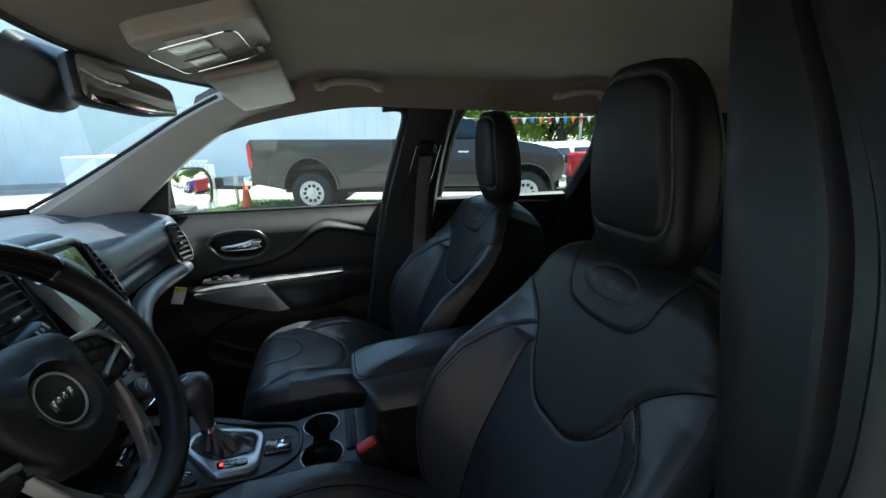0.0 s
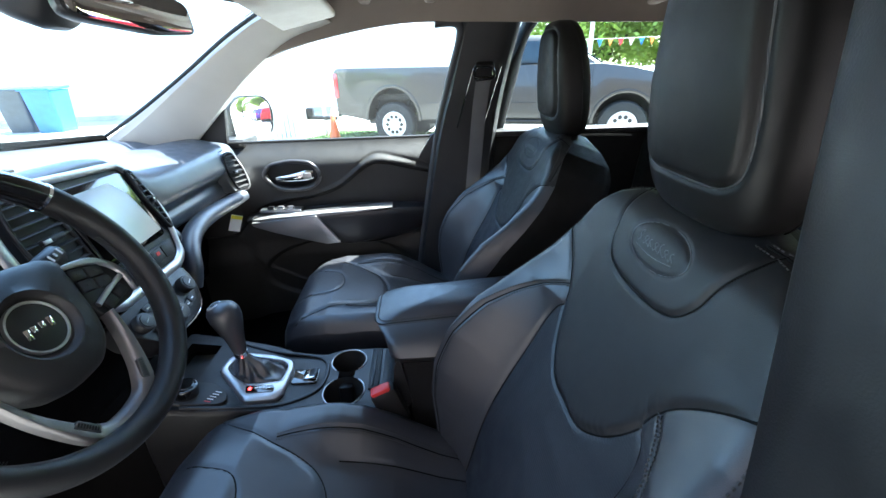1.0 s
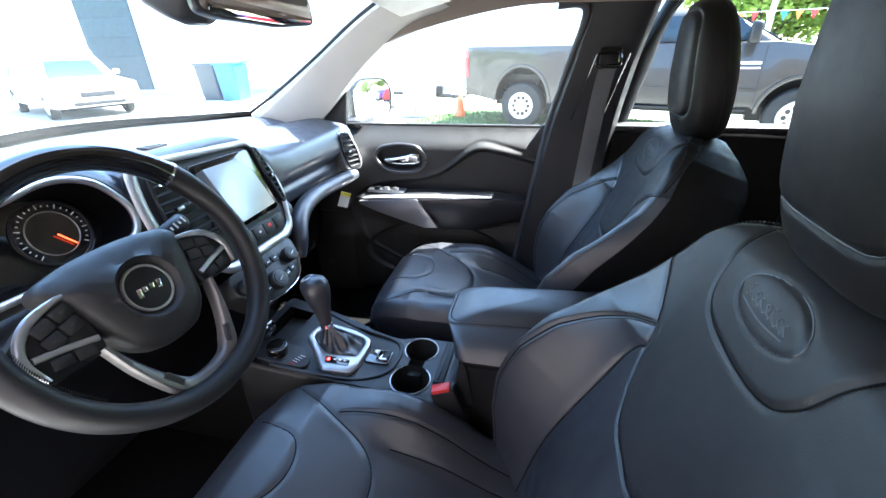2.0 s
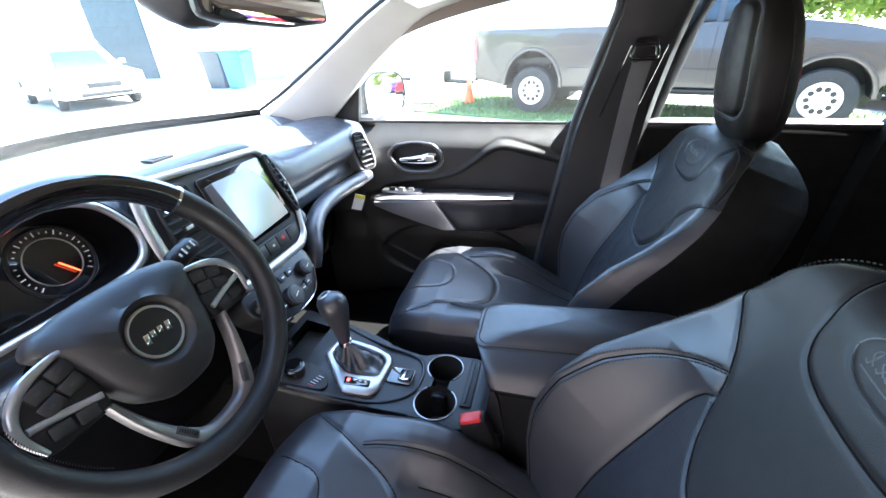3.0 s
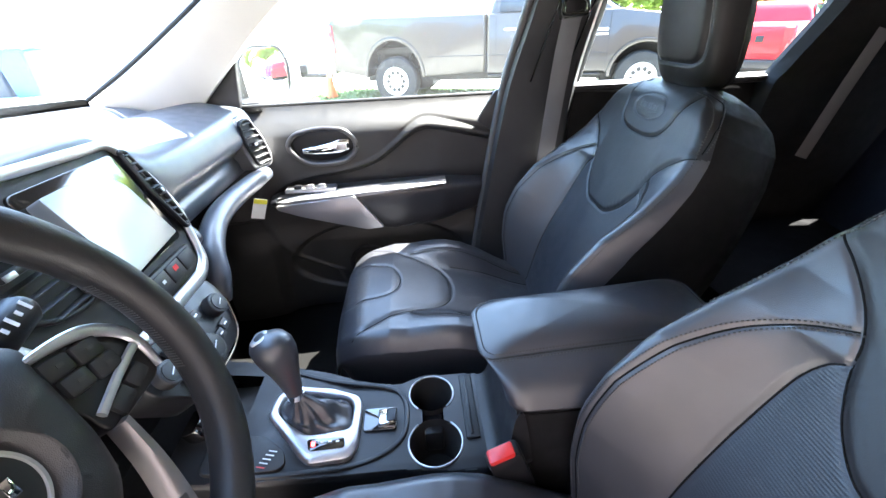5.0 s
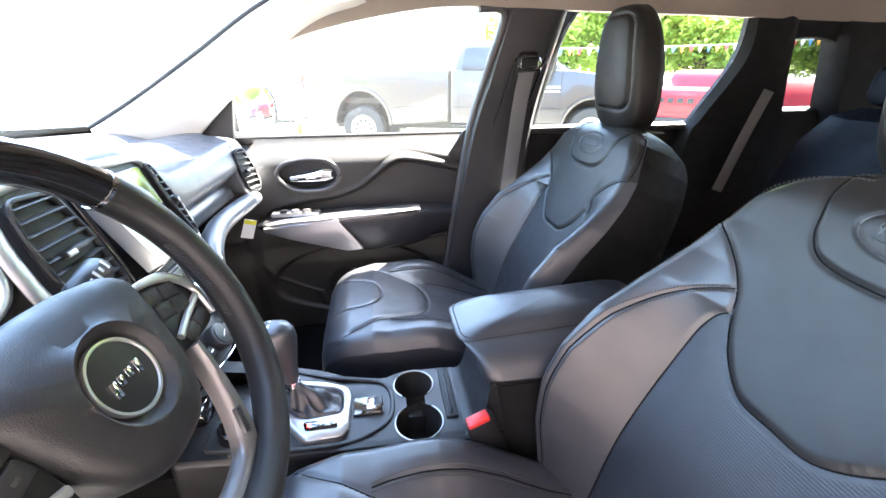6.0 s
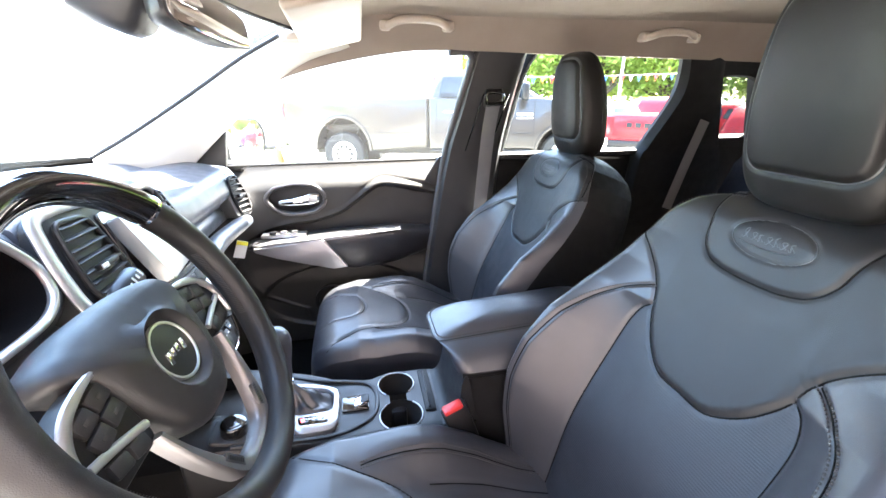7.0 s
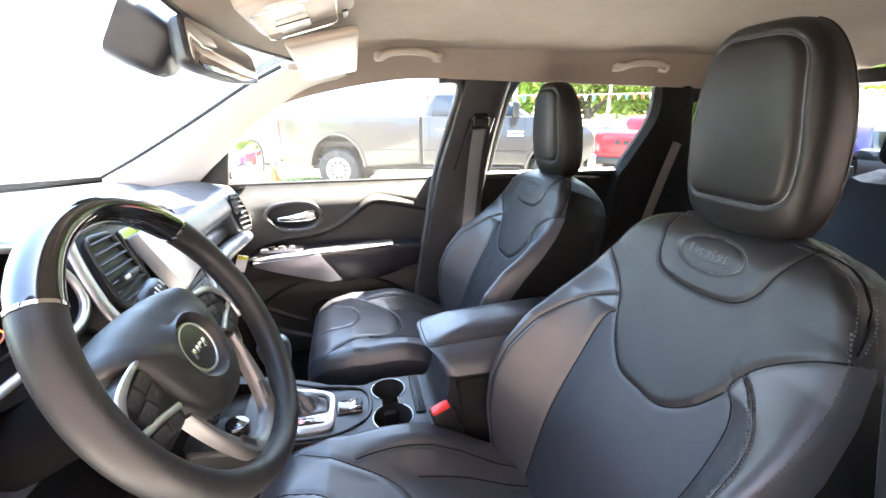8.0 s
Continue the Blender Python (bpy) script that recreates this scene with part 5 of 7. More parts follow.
for sg in (1, -1):
    if sg > 0:
        pillar("b_pillar", [((-0.30, 0.690, 0.42), (-0.06, 0.690, 0.42), 0.03), ((-0.275, 0.690, 0.70), (-0.03, 0.690, 0.70), 0.03), ((-0.205, 0.700, 1.10), (0.0, 0.695, 1.10), 0.025),
                            ((-0.155, 0.660, 1.30), (0.025, 0.655, 1.30), 0.025), ((-0.118, 0.618, 1.455), (0.055, 0.618, 1.455), 0.014), ((-0.115, 0.620, 1.474), (0.058, 0.620, 1.474), 0.010)], PILGREY, "black centre pillar trim")
    else:
        rows = []
        for xa, ya, z, f in [tuple(float(v) for v in p) for p in spline([(-0.20, -0.80, 0.42, 0.5), (-0.17, -0.755, 0.80, 0.5), (-0.122, -0.668, 1.10, 0.7), (-0.104, -0.637, 1.20, 0.9), (-0.085, -0.605, 1.30, 1.0), (-0.070, -0.580, 1.38, 0.9), (-0.055, -0.555, 1.46, 0.7), (-0.050, -0.548, 1.50, 0.6)], 5)]:
            sec = [(0.03, 0.004), (0.006, 0.003), (0.0, -0.004), (-0.004, -0.03), (-0.006, -0.075), (-0.015, -0.081), (-0.015, -0.087), (-0.003, -0.093), (-0.003, -0.104), (-0.013, -0.111), (-0.012, -0.124), (0.012, -0.165)]
            rows.append([(xa + dx, ya + dy * f, z) for dx, dy in sec] + [(xa + 0.12, ya - 0.17 * f, z), (xa + 0.20, ya - 0.06, z), (xa + 0.20, ya - 0.004, z)])
        part("b_pillar", loft(rows), HARD, shell, "black centre pillar trim with rubber door seals")
    pillar("c_pillar", [((0.52, sg * 0.690, 0.60), (1.0, sg * 0.690, 0.60), 0.03), ((0.555, sg * 0.695, 1.06), (0.95, sg * 0.690, 1.06), 0.03), ((0.592, sg * 0.688, 1.160), (0.915, sg * 0.680, 1.155), 0.03),
                        ((0.657, sg * 0.640, 1.33), (0.840, sg * 0.635, 1.33), 0.03), ((0.652, sg * 0.614, 1.440), (0.808, sg * 0.605, 1.440), 0.015), ((0.645, sg * 0.615, 1.46), (0.80, sg * 0.605, 1.46), 0.010)], PILBLACK, "black rear pillar trim", 0.035)
    pillar("d_pillar", [((1.12, sg * 0.66, 0.60), (1.75, sg * 0.62, 0.60), 0.03), ((1.10, sg * 0.66, 1.10), (1.72, sg * 0.60, 1.10), 0.03), ((1.06, sg * 0.64, 1.20), (1.62, sg * 0.58, 1.20), 0.03), ((0.985, sg * 0.60, 1.37), (1.45, sg * 0.55, 1.43), 0.02), ((0.955, sg * 0.595, 1.45), (1.42, sg * 0.55, 1.46), 0.01)], PILBLACK, "black tail pillar trim")
    top = spline([(0.76, 1.350), (0.80, 1.384), (0.85, 1.396), (0.93, 1.394), (0.985, 1.375), (1.02, 1.335)], 6)
    part("quarter_header", loft([[(x, sg * 0.635, z), (x, sg * 0.615, z + 0.004), (x, sg * 0.595, 1.455), (x, sg * 0.64, 1.455)] for x, z in top]), PILBLACK, shell, "black trim over the quarter window")
    # frame of the rear door outside the glass, added to cut sun on the cushion
    if sg > 0:
        post_ = spline([(0.02, 0.785, 1.10), (0.05, 0.765, 1.25), (0.075, 0.748, 1.36), (0.10, 0.742, 1.44), (0.13, 0.742, 1.49)], 5)
        part("door_frame", tube(post_, [0.036 + 0.022 * k / (len(post_) - 1) for k in range(len(post_))], 0.02, 12), PILBLACK, shell, "black window frame of the rear door, added to block sun")
    # windscreen pillar: beige, wide, running up into the roof rail
    rows = []
    for (x, y, z), w in zip(spline([(-1.30, sg * 0.665, 1.130), (-1.15, sg * 0.655, 1.220), (-0.95, sg * 0.618, 1.345), (-0.80, sg * 0.575, 1.430), (-0.68, sg * 0.540, 1.486), (-0.55, sg * 0.545, 1.510)], 5), spline([(0.20,), (0.16,), (0.115,), (0.095,), (0.085,), (0.07,)], 5)):
        q = float(w[0])
        rows.append([(x, y - sg * 0.002, z + 0.02), (x + 0.01, y - sg * 0.012, z - 0.002), (x + q * 0.35, y + sg * 0.015, z - q * 0.30), (x + q * 0.75, y + sg * 0.055, z - q * 0.55), (x + q * 0.8, y + sg * 0.10, z - q * 0.5), (x + q * 0.2, y + sg * 0.07, z + 0.03)])
    part("windscreen_pillar", loft(rows), PILLAR, shell, "beige windscreen pillar trim")
    part("glass_edge", tube(spline([(-1.292, sg * 0.652, 1.165), (-1.15, sg * 0.640, 1.240), (-0.95, sg * 0.600, 1.352), (-0.80, sg * 0.555, 1.437), (-0.684, sg * 0.512, 1.490)], 6), 0.0055, n=8), RUBBER, shell, "black windscreen edge")
    # rail over the doors and the roof edge outside it, extended to block sun
    rows, outer = [], []
    for x, y, z, zb in ((-0.80, 0.652, 1.41, 1.350), (-0.68, 0.605, 1.48, 1.398), (-0.50, 0.596, 1.525, 1.440), (-0.30, 0.592, 1.545, 1.468), (-0.10, 0.590, 1.548, 1.468), (0.10, 0.590, 1.548, 1.463), (0.50, 0.585, 1.545, 1.455), (0.85, 0.58, 1.54, 1.445), (1.4, 0.56, 1.52, 1.43)):
        rows.append([(x, sg * (y - 0.05), z + 0.03), (x, sg * (y - 0.035), z), (x, sg * (y - 0.005), (z + zb) / 2), (x, sg * (y + 0.012), zb), (x, sg * (y + 0.07), zb + 0.004), (x, sg * (y + 0.05), z + 0.04)])
        # edge dropped behind x = 0 to keep sun off the passenger cushion
        d = 0.062 if x > 0 else 0.0
        outer.append([(x, sg * (y + 0.045), zb + 0.12), (x, sg * (y + 0.062), zb + 0.010), (x, sg * (y + 0.11), zb + 0.057 - 0.6 * d), (x, sg * (y + 0.145), zb + 0.092 - d), (x, sg * (y + 0.187), zb + 0.135 - 1.6 * d), (x, sg * (y + 0.19), zb + 0.15), (x, sg * (y + 0.10), zb + 0.16)])
    cols = [spline(c, 4) for c in zip(*rows)]
    part("roof_rail_trim", loft([list(r) for r in zip(*cols)]), HEADLINER, shell)
    cols = [spline(c, 4) for c in zip(*outer)]
    part("roof_edge", loft([list(r) for r in zip(*cols)]), PILBLACK, shell, "black roof edge over the doors, extended to block sun")
    # outer sheet metal
    rows = []
    for x, zs in ((-1.30, 0.98), (-1.06, 1.08), (-0.2, 1.10), (0.6, 1.12), (1.8, 1.15)):
        rows.append([(x, sg * 0.80, zs), (x, sg * 0.86, zs - 0.06), (x, sg * 0.915, 0.85), (x, sg * 0.91, 0.60), (x, sg * 0.86, 0.38), (x, sg * 0.84, 0.38), (x, sg * 0.85, 0.9)])
    if sg > 0:
        part("outer_side", loft(rows), mat("silver_paint", (0.34, 0.35, 0.36), 0.3, metal=0.4, coat=0.8, var=0.03), shell)
# door opening on the driver's side: pillar flange, seal and sill
part("door_opening_seal", tube(spline([(-0.297, 0.700, 0.46), (-0.272, 0.700, 0.70), (-0.205, 0.708, 1.10), (-0.158, 0.668, 1.30), (-0.124, 0.622, 1.452), (-0.20, 0.612, 1.466)], 8), 0.012, 0.012, 12), mat("grey_door_seal", (0.055, 0.055, 0.057), 0.55, grain=0.2, grain_scale=500), shell, "grey door seal along the pillar")
part("door_sill", box(pose(-0.75, -0.76, 0.40), 1.2, 0.16, 0.09, 0.02), MATS["silver_paint"], shell)
part("sill_scuff", box(pose(-0.75, -0.73, 0.450), 1.1, 0.09, 0.008, 0.003), HARD, shell)
part("rear_sill_inner", box(pose(0.25, -0.74, 0.80), 0.85, 0.10, 0.62, 0.03), PILBLACK, shell)
part("rear_door_panel", box(pose(0.28, 0.745, 0.80), 0.90, 0.06, 0.64, 0.03), PILBLACK, shell)
part("rear_door_sill", box(pose(0.28, 0.735, 1.126), 0.90, 0.075, 0.02, 0.008), DOORSKIN, shell)
part("quarter_panel", box(pose(1.25, 0.735, 0.85), 1.0, 0.10, 0.66, 0.03), PILBLACK, shell)
part("quarter_panel", box(pose(1.25, -0.735, 0.85), 1.0, 0.10, 0.66, 0.03), PILBLACK, shell)
for x0, ln, mt in ((0.34, 0.80, CLEAR), (1.05, 0.42, TINTED)):
    g_ = part("side_glass", box(pose(x0, 0.745, 1.29, 14, 0, 0), ln, 0.004, 0.40), mt, shell, "", False)
    g_.visible_shadow = False
# roof: headliner and outer skin
def roof_z(x, y):
    return 1.600 - 0.055 * (abs(y) / 0.60) ** 2.6 - 0.075 * max(0, (-0.38 - x) / 0.30) ** 1.5 - 0.03 * max(0, (x - 0.6) / 0.9) ** 2


def roof(x0f, dz, th):
    rg = []
    for y in np.linspace(-0.60, 0.60, 49):
        x0 = x0f(y)
        xs_ = x0 + (1.55 - x0) * np.linspace(0, 1, 50)
        rg.append([(x, y, roof_z(x, y) + dz) for x in xs_] + [(x, y * 1.08, roof_z(x, y) + dz + th) for x in xs_[::-1]])
    return loft(rg)


def header(y):
    return -0.735 + 0.12 * (abs(y) / 0.55) ** 2.2


single("headliner", roof(header, 0.0, 0.02), HEADLINER, "beige cloth headliner over the cabin", "headliner", "structure")
part("roof_skin", roof(lambda y: header(y) - 0.02, 0.03, 0.03), MATS["silver_paint"], shell)
part("glass_edge", tube([(header(y) - 0.004, y, roof_z(header(y), y) + 0.0) for y in np.linspace(-0.52, 0.52, 30)], 0.006, n=8), RUBBER, shell)
cowl = spline([(-1.292, -0.652, 1.166), (-1.335, -0.45, 1.180), (-1.36, -0.2, 1.203), (-1.365, 0.0, 1.212), (-1.36, 0.2, 1.203), (-1.335, 0.45, 1.180), (-1.292, 0.652, 1.164)], 8)
part("cowl_edge", tube(cowl, 0.020, 0.013, 10), FRIT, shell, "black strip at the foot of the windscreen")
part("cowl_cover", loft([[(x, y, z - 0.004), (x + 0.10, y, 1.150), (x + 0.16, y, 1.135), (x + 0.14, y, 1.11), (x - 0.01, y, z - 0.03)] for x, y, z in cowl]), DASH, shell)
ws = []
for y in np.linspace(-0.64, 0.64, 33):
    k = abs(y) / 0.64
    b = np.array((-1.40 + 0.10 * k ** 2, y, 1.13 + 0.025 * k))
    t = np.array((header(y * 0.8) - 0.01, y * 0.80, roof_z(header(y * 0.8), y * 0.8) + 0.012))
    ws.append([tuple(b + (t - b) * q + np.array((0, 0, 0.035 * math.sin(math.pi * q)))) for q in np.linspace(0, 1, 14)] + [tuple(b + (t - b) * q + np.array((-0.003, 0, 0.035 * math.sin(math.pi * q) + 0.004))) for q in np.linspace(1, 0, 14)])
wsg = part("windscreen", loft(ws), CLEAR, shell, "clear windscreen")
wsg.visible_shadow = False
# hood, floor, bulkheads, tail
rows = []
for x, z, w in ((-2.35, 0.86, 0.66), (-2.25, 0.95, 0.72), (-1.9, 1.00, 0.76), (-1.5, 1.045, 0.78), (-1.37, 1.055, 0.78)):
    rows.append([(x, y, z - 0.05 * (y / w) ** 4) for y in np.linspace(-w, w, 15)] + [(x, w, 0.5), (x, -w, 0.5)])
part("hood", loft(rows), MATS["silver_paint"], shell)
single("cabin_floor", box(pose(0.2, 0, 0.40), 3.1, 1.56, 0.05), CARPET, "black carpet floor of the cabin", "floor", "structure")
part("firewall", box(pose(-1.36, 0, 0.75), 0.04, 1.5, 0.72), PILBLACK, shell)
part("footwell_side", box(pose(-1.18, 0.745, 0.75), 0.30, 0.06, 0.75), PILBLACK, shell)
part("tunnel", box(pose(-1.05, 0, 0.56), 0.45, 0.26, 0.30, 0.04), CARPET, shell)
part("tail_panel", box(pose(1.78, 0, 0.80), 0.06, 1.3, 0.80, 0.03), HARD, shell)
part("tail_header", box(pose(1.52, 0, 1.49), 0.10, 1.1, 0.06, 0.02), HARD, shell)
part("tail_glass", box(pose(1.66, 0, 1.33, 0, 38, 0), 0.004, 1.16, 0.40), TINTED, shell, "", False)
part("cargo_cover", box(pose(1.45, 0, 1.02), 0.6, 1.2, 0.02), HARD, shell)

# ---------------------------------------------------------------- overhead and belts
def grab(x, y, z, hook):
    g = thing("grab_handle", (x, y, z), "beige folding grab handle on the roof rail", "grab handle", "grab handles")
    pth = spline([(x - 0.10, y + 0.03, z + 0.008), (x - 0.085, y - 0.005, z + 0.002), (x - 0.055, y - 0.022, z + 0.012), (x, y - 0.026, z + 0.016), (x + 0.055, y - 0.022, z + 0.012), (x + 0.085, y - 0.005, z + 0.002), (x + 0.10, y + 0.03, z + 0.008)], 5)
    part("grip", tube(pth, 0.010, 0.011, 12), BEIGE, g)
    for dx in (-0.092, 0.092):
        part("pivot_cover", box(pose(x + dx, y + 0.012, z + 0.004), 0.034, 0.04, 0.028, 0.01, 3), BEIGE, g)
    if hook:
        part("coat_hook", tube(spline([(x + 0.07, y + 0.005, z), (x + 0.075, y - 0.03, z - 0.012), (x + 0.075, y - 0.035, z + 0.006)], 4), 0.005, n=8), BEIGE, g)


grab(-0.305, 0.555, 1.525, False)
grab(0.53, 0.555, 1.508, True)
visor = thing("sun_visor", (-0.55, 0.32, 1.50), "beige folded sun visor with a pale label", "sun visor")
VM = axes((-0.545, 0.315, 1.492), Vector((0.0, 1.0, -0.10)), Vector((-1.0, 0, -0.22)))
part("visor_pad", box(VM, 0.38, 0.155, 0.022, 0.010, 3), BEIGE, visor)
part("visor_label", box(VM @ pose(-0.06, -0.005, 0.0115), 0.12, 0.05, 0.001), WHITEMARK, visor, "white warning label, unreadable")
part("visor_pivot", box(pose(-0.64, 0.50, 1.487), 0.05, 0.04, 0.02, 0.008), BEIGE, visor)
OVM = axes((-0.570, 0.0, 1.525), Vector((0, 1, 0)), Vector((-1, 0, -0.30)))
ovh = thing("overhead_console", (-0.57, 0, 1.53), "beige overhead console with map lamps and chrome edge", "overhead console")
part("console_shell", slab(fillet([(-0.125, -0.09), (0.125, -0.09), (0.105, 0.10), (-0.105, 0.10)], 0.03, 5), OVM @ pose(0, 0, 0.004, 180, 0, 0) @ pose(0, 0, 0), 0.03, 0.008), BEIGE, ovh)
for sg in (-1, 1):
    part("map_lamp", slab(fillet([(sg * 0.055 - 0.035, -0.03), (sg * 0.055 + 0.035, -0.03), (sg * 0.055 + 0.030, 0.03), (sg * 0.055 - 0.030, 0.03)], 0.012, 4), OVM @ pose(0, 0.02, -0.006, 180, 0, 0), 0.01, 0.003), LENS, ovh, "clear map lamp lens")
part("chrome_edge", tube([OVM @ Vector((a, b, -0.008)) for a, b in fillet([(-0.112, -0.06), (0.112, -0.06), (0.105, 0.075), (-0.105, 0.075)], 0.025, 6)], 0.0016, n=8, closed=True), CHROME, ovh)
part("lamp_divider", box(OVM @ pose(0, 0.02, -0.0085), 0.002, 0.06, 0.002), HARD, ovh)
part("microphone_grille", box(OVM @ pose(0.05, -0.075, -0.009), 0.05, 0.012, 0.004, 0.002), HARD, ovh)
# mirror
MM = axes((-0.706, 0.012, 1.453), Vector((0.042, 0.257, -0.018)), Vector((-0.13, 0.0, 1.0)))
mir = thing("rear_view_mirror", (-0.72, 0.0, 1.49), "black framed rear-view mirror on the windscreen", "mirror")
mo = fillet([(-0.132, -0.030), (-0.128, 0.036), (-0.06, 0.038), (0.105, 0.030), (0.134, 0.024), (0.136, -0.024), (0.04, -0.036), (-0.10, -0.036)], 0.014, 5)
part("mirror_housing", loft([[MM @ Vector((a * k, b * k, w)) for a, b in mo] for k, w in ((0.55, -0.042), (0.85, -0.034), (1.0, -0.016), (1.02, -0.004), (1.0, 0.0), (0.965, 0.001))]), PODGREY, mir)
part("mirror_glass", slab([(a * 0.955, b * 0.93) for a, b in mo], MM @ pose(0, 0, 0.0022), 0.001, 0.0003), MIRROR, mir, "mirror glass")
part("mirror_stalk", tube([MM @ Vector((0, 0.0, -0.04)), (-0.775, 0.0, 1.475), (-0.80, 0, 1.495)], 0.012, n=12), HARD, mir)
pod = [(-0.065, 0.050), (0.065, 0.050), (0.052, -0.030), (0.03, -0.042), (-0.03, -0.042), (-0.052, -0.030)]
PODM = axes((-0.80, -0.05, 1.462), (0, 1, 0), (0.55, 0, 0.83))
part("sensor_pod", loft([[PODM @ Vector((a * k, b * k, w)) for a, b in fillet(pod, 0.02, 4)] for k, w in ((1.05, -0.03), (1.0, 0.0), (0.85, 0.03), (0.6, 0.04))]), PODGREY, mir, "grey sensor housing behind the mirror")
# belts
def belt(pts, w, th, anchor):
    b = thing("seat_belt", pts[0], "dark grey seat belt hanging from the pillar", "seat belt", "seat belts")
    part("webbing", tube(spline(pts, 6), w, th, 8, up=(0, 1, 0)), WEB, b)
    x, y, z = pts[0]
    if anchor:
        gd = part("belt_guide", slab(fillet([(-0.030, -0.030), (0.028, -0.030), (0.034, 0.026), (-0.026, 0.026)], 0.012, 4), axes((x, y - 0.004, z + 0.018), (1, 0, 0), (0.2, 0.22, 1)), 0.035, 0.008), HARD, b, "black belt height adjuster")
        gm = axes((x - 0.003, y - 0.022, z + 0.006), (1, 0, 0), (0.2, 0.22, 1))
        part("guide_loop", tube([gm @ Vector((a, c, 0)) for a, c in fillet([(-0.031, -0.012), (0.031, -0.012), (0.028, 0.022), (-0.028, 0.022)], 0.011, 5)], 0.0055, 0.005, 8, closed=True), PIANO, gd, "gloss black belt loop")
        for sx in (-0.045, 0.042):
            part("track_edge", tube([(x + sx + 0.27 * h, y + 0.017 - 0.22 * h, z - 0.02 + h) for h in (-0.14, -0.09, -0.04, 0.02, 0.045)], 0.0022, n=6), PIANO, gd)
        part("guide_slot", box(pose(x - 0.002, y - 0.008, z - 0.006, 8, -14, 0), 0.050, 0.010, 0.008, 0.003), RUBBER, gd)
        part("guide_track", slab(fillet([(-0.046, -0.15), (0.040, -0.15), (0.046, 0.05), (-0.036, 0.05)], 0.012, 4), axes((x + 0.002, y + 0.030, z - 0.02), (1, 0, 0), (0.27, -0.22, 1)), 0.02, 0.004), PILBLACK, b)
    return b


belt([(-0.050, 0.610, 1.318), (-0.062, 0.622, 1.22), (-0.078, 0.632, 1.02), (-0.10, 0.635, 0.75)], 0.0235, 0.0015, True)
belt([(0.765, 0.60, 1.245), (0.72, 0.60, 1.10), (0.66, 0.59, 0.92)], 0.021, 0.0015, False)
tg_ = thing("belt_tongue", (-0.315, 0.533, 0.68), "chrome seat belt tongue lying beside the passenger cushion", "belt tongue")
part("tongue_plate", box(pose(-0.315, 0.533, 0.697, 20, 25, 30), 0.014, 0.022, 0.030, 0.004), CHROME, tg_)
part("tongue_grip", box(pose(-0.310, 0.540, 0.675, 20, 25, 30), 0.03, 0.02, 0.03, 0.006), HARD, tg_)
# rear seat
rear = thing("bench_seat", (0.95, 0, 0.42), "black leather rear bench with three head restraints", "seat")
for y0, w in ((-0.375, 0.22), (0.0, 0.145), (0.375, 0.22)):
    rows = []
    for h in np.linspace(0, 1, 14):
        k = 1 - 0.35 * max(0, h - 0.85) ** 1 / 0.15 * 0.6
        x, z = 0.80 + 0.24 * h, 0.62 + 0.56 * h
        rows.append([(x + dx - 0.03 * math.cos(dy * 1.5) * (dx < 0) * 0.5, y0 + dy * w * k, z + dx * 0.2) for dx, dy in ((-0.06, -1.05), (-0.085, -0.6), (-0.08, 0.0), (-0.085, 0.6), (-0.06, 1.05), (0.05, 1.05), (0.05, -1.05))])
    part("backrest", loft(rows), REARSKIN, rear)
    rows = []
    for x in np.linspace(0.28, 0.84, 12):
        z = 0.72 + 0.02 * math.sin((x - 0.28) * 5) - 0.03 * max(0, 0.34 - x) / 0.06
        rows.append([(x, y0 - w, z - 0.03), (x, y0 - w * 0.85, z), (x, y0, z - 0.008), (x, y0 + w * 0.85, z), (x, y0 + w, z - 0.03), (x, y0 + w, 0.52), (x, y0 - w, 0.52)])
    # cushion in near-black, its shade put into the colour
    part("cushion", loft(rows), SHADEBLACK, rear)
for y0 in (-0.42, 0.0, 0.42):
    rows = []
    for t in np.linspace(-1, 1, 15):
        k = max(1 - t ** 4, 0.0) ** 0.5 + 0.02
        rows.append([(1.085 + 0.05 * k * math.copysign(abs(math.cos(a)) ** 0.7, math.cos(a)) + 0.01 * t, y0 + 0.12 * k * math.copysign(abs(math.sin(a)) ** 0.7, math.sin(a)), 1.265 + 0.075 * t) for a in np.linspace(0, 2 * math.pi, 24, endpoint=False)])
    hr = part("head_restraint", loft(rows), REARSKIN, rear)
    for dy in (-0.05, 0.05):
        part("post", tube([(1.085, y0 + dy, 1.22), (1.06, y0 + dy, 1.13)], 0.006, n=8), CHROME, hr)
# door mirror outside
om = thing("door_mirror", (-0.90, 0.93, 1.10), "door mirror with dark housing reflecting the yard", "door mirror")
OM = axes((-0.905, 0.935, 1.182), Vector((0.42, 0.90, 0.0)), Vector((0, 0, 1)))
oo = fillet([(-0.105, -0.075), (-0.11, 0.055), (-0.06, 0.088), (0.07, 0.082), (0.105, 0.03), (0.09, -0.06), (0.02, -0.085)], 0.03, 6)
part("mirror_housing", loft([[OM @ Vector((a * k, b * k, w)) for a, b in oo] for k, w in ((0.4, -0.10), (0.75, -0.085), (0.95, -0.05), (1.02, -0.005), (1.0, 0.004), (0.93, -0.004))]), HARD, om)
part("mirror_glass", slab([(a * 0.94, b * 0.93) for a, b in oo], OM @ pose(0, 0, -0.001), 0.002, 0.0005), MIRROR, om, "outside mirror glass")
part("mirror_arm", box(pose(-0.94, 0.83, 1.115), 0.10, 0.14, 0.03, 0.01), SOFT, om)

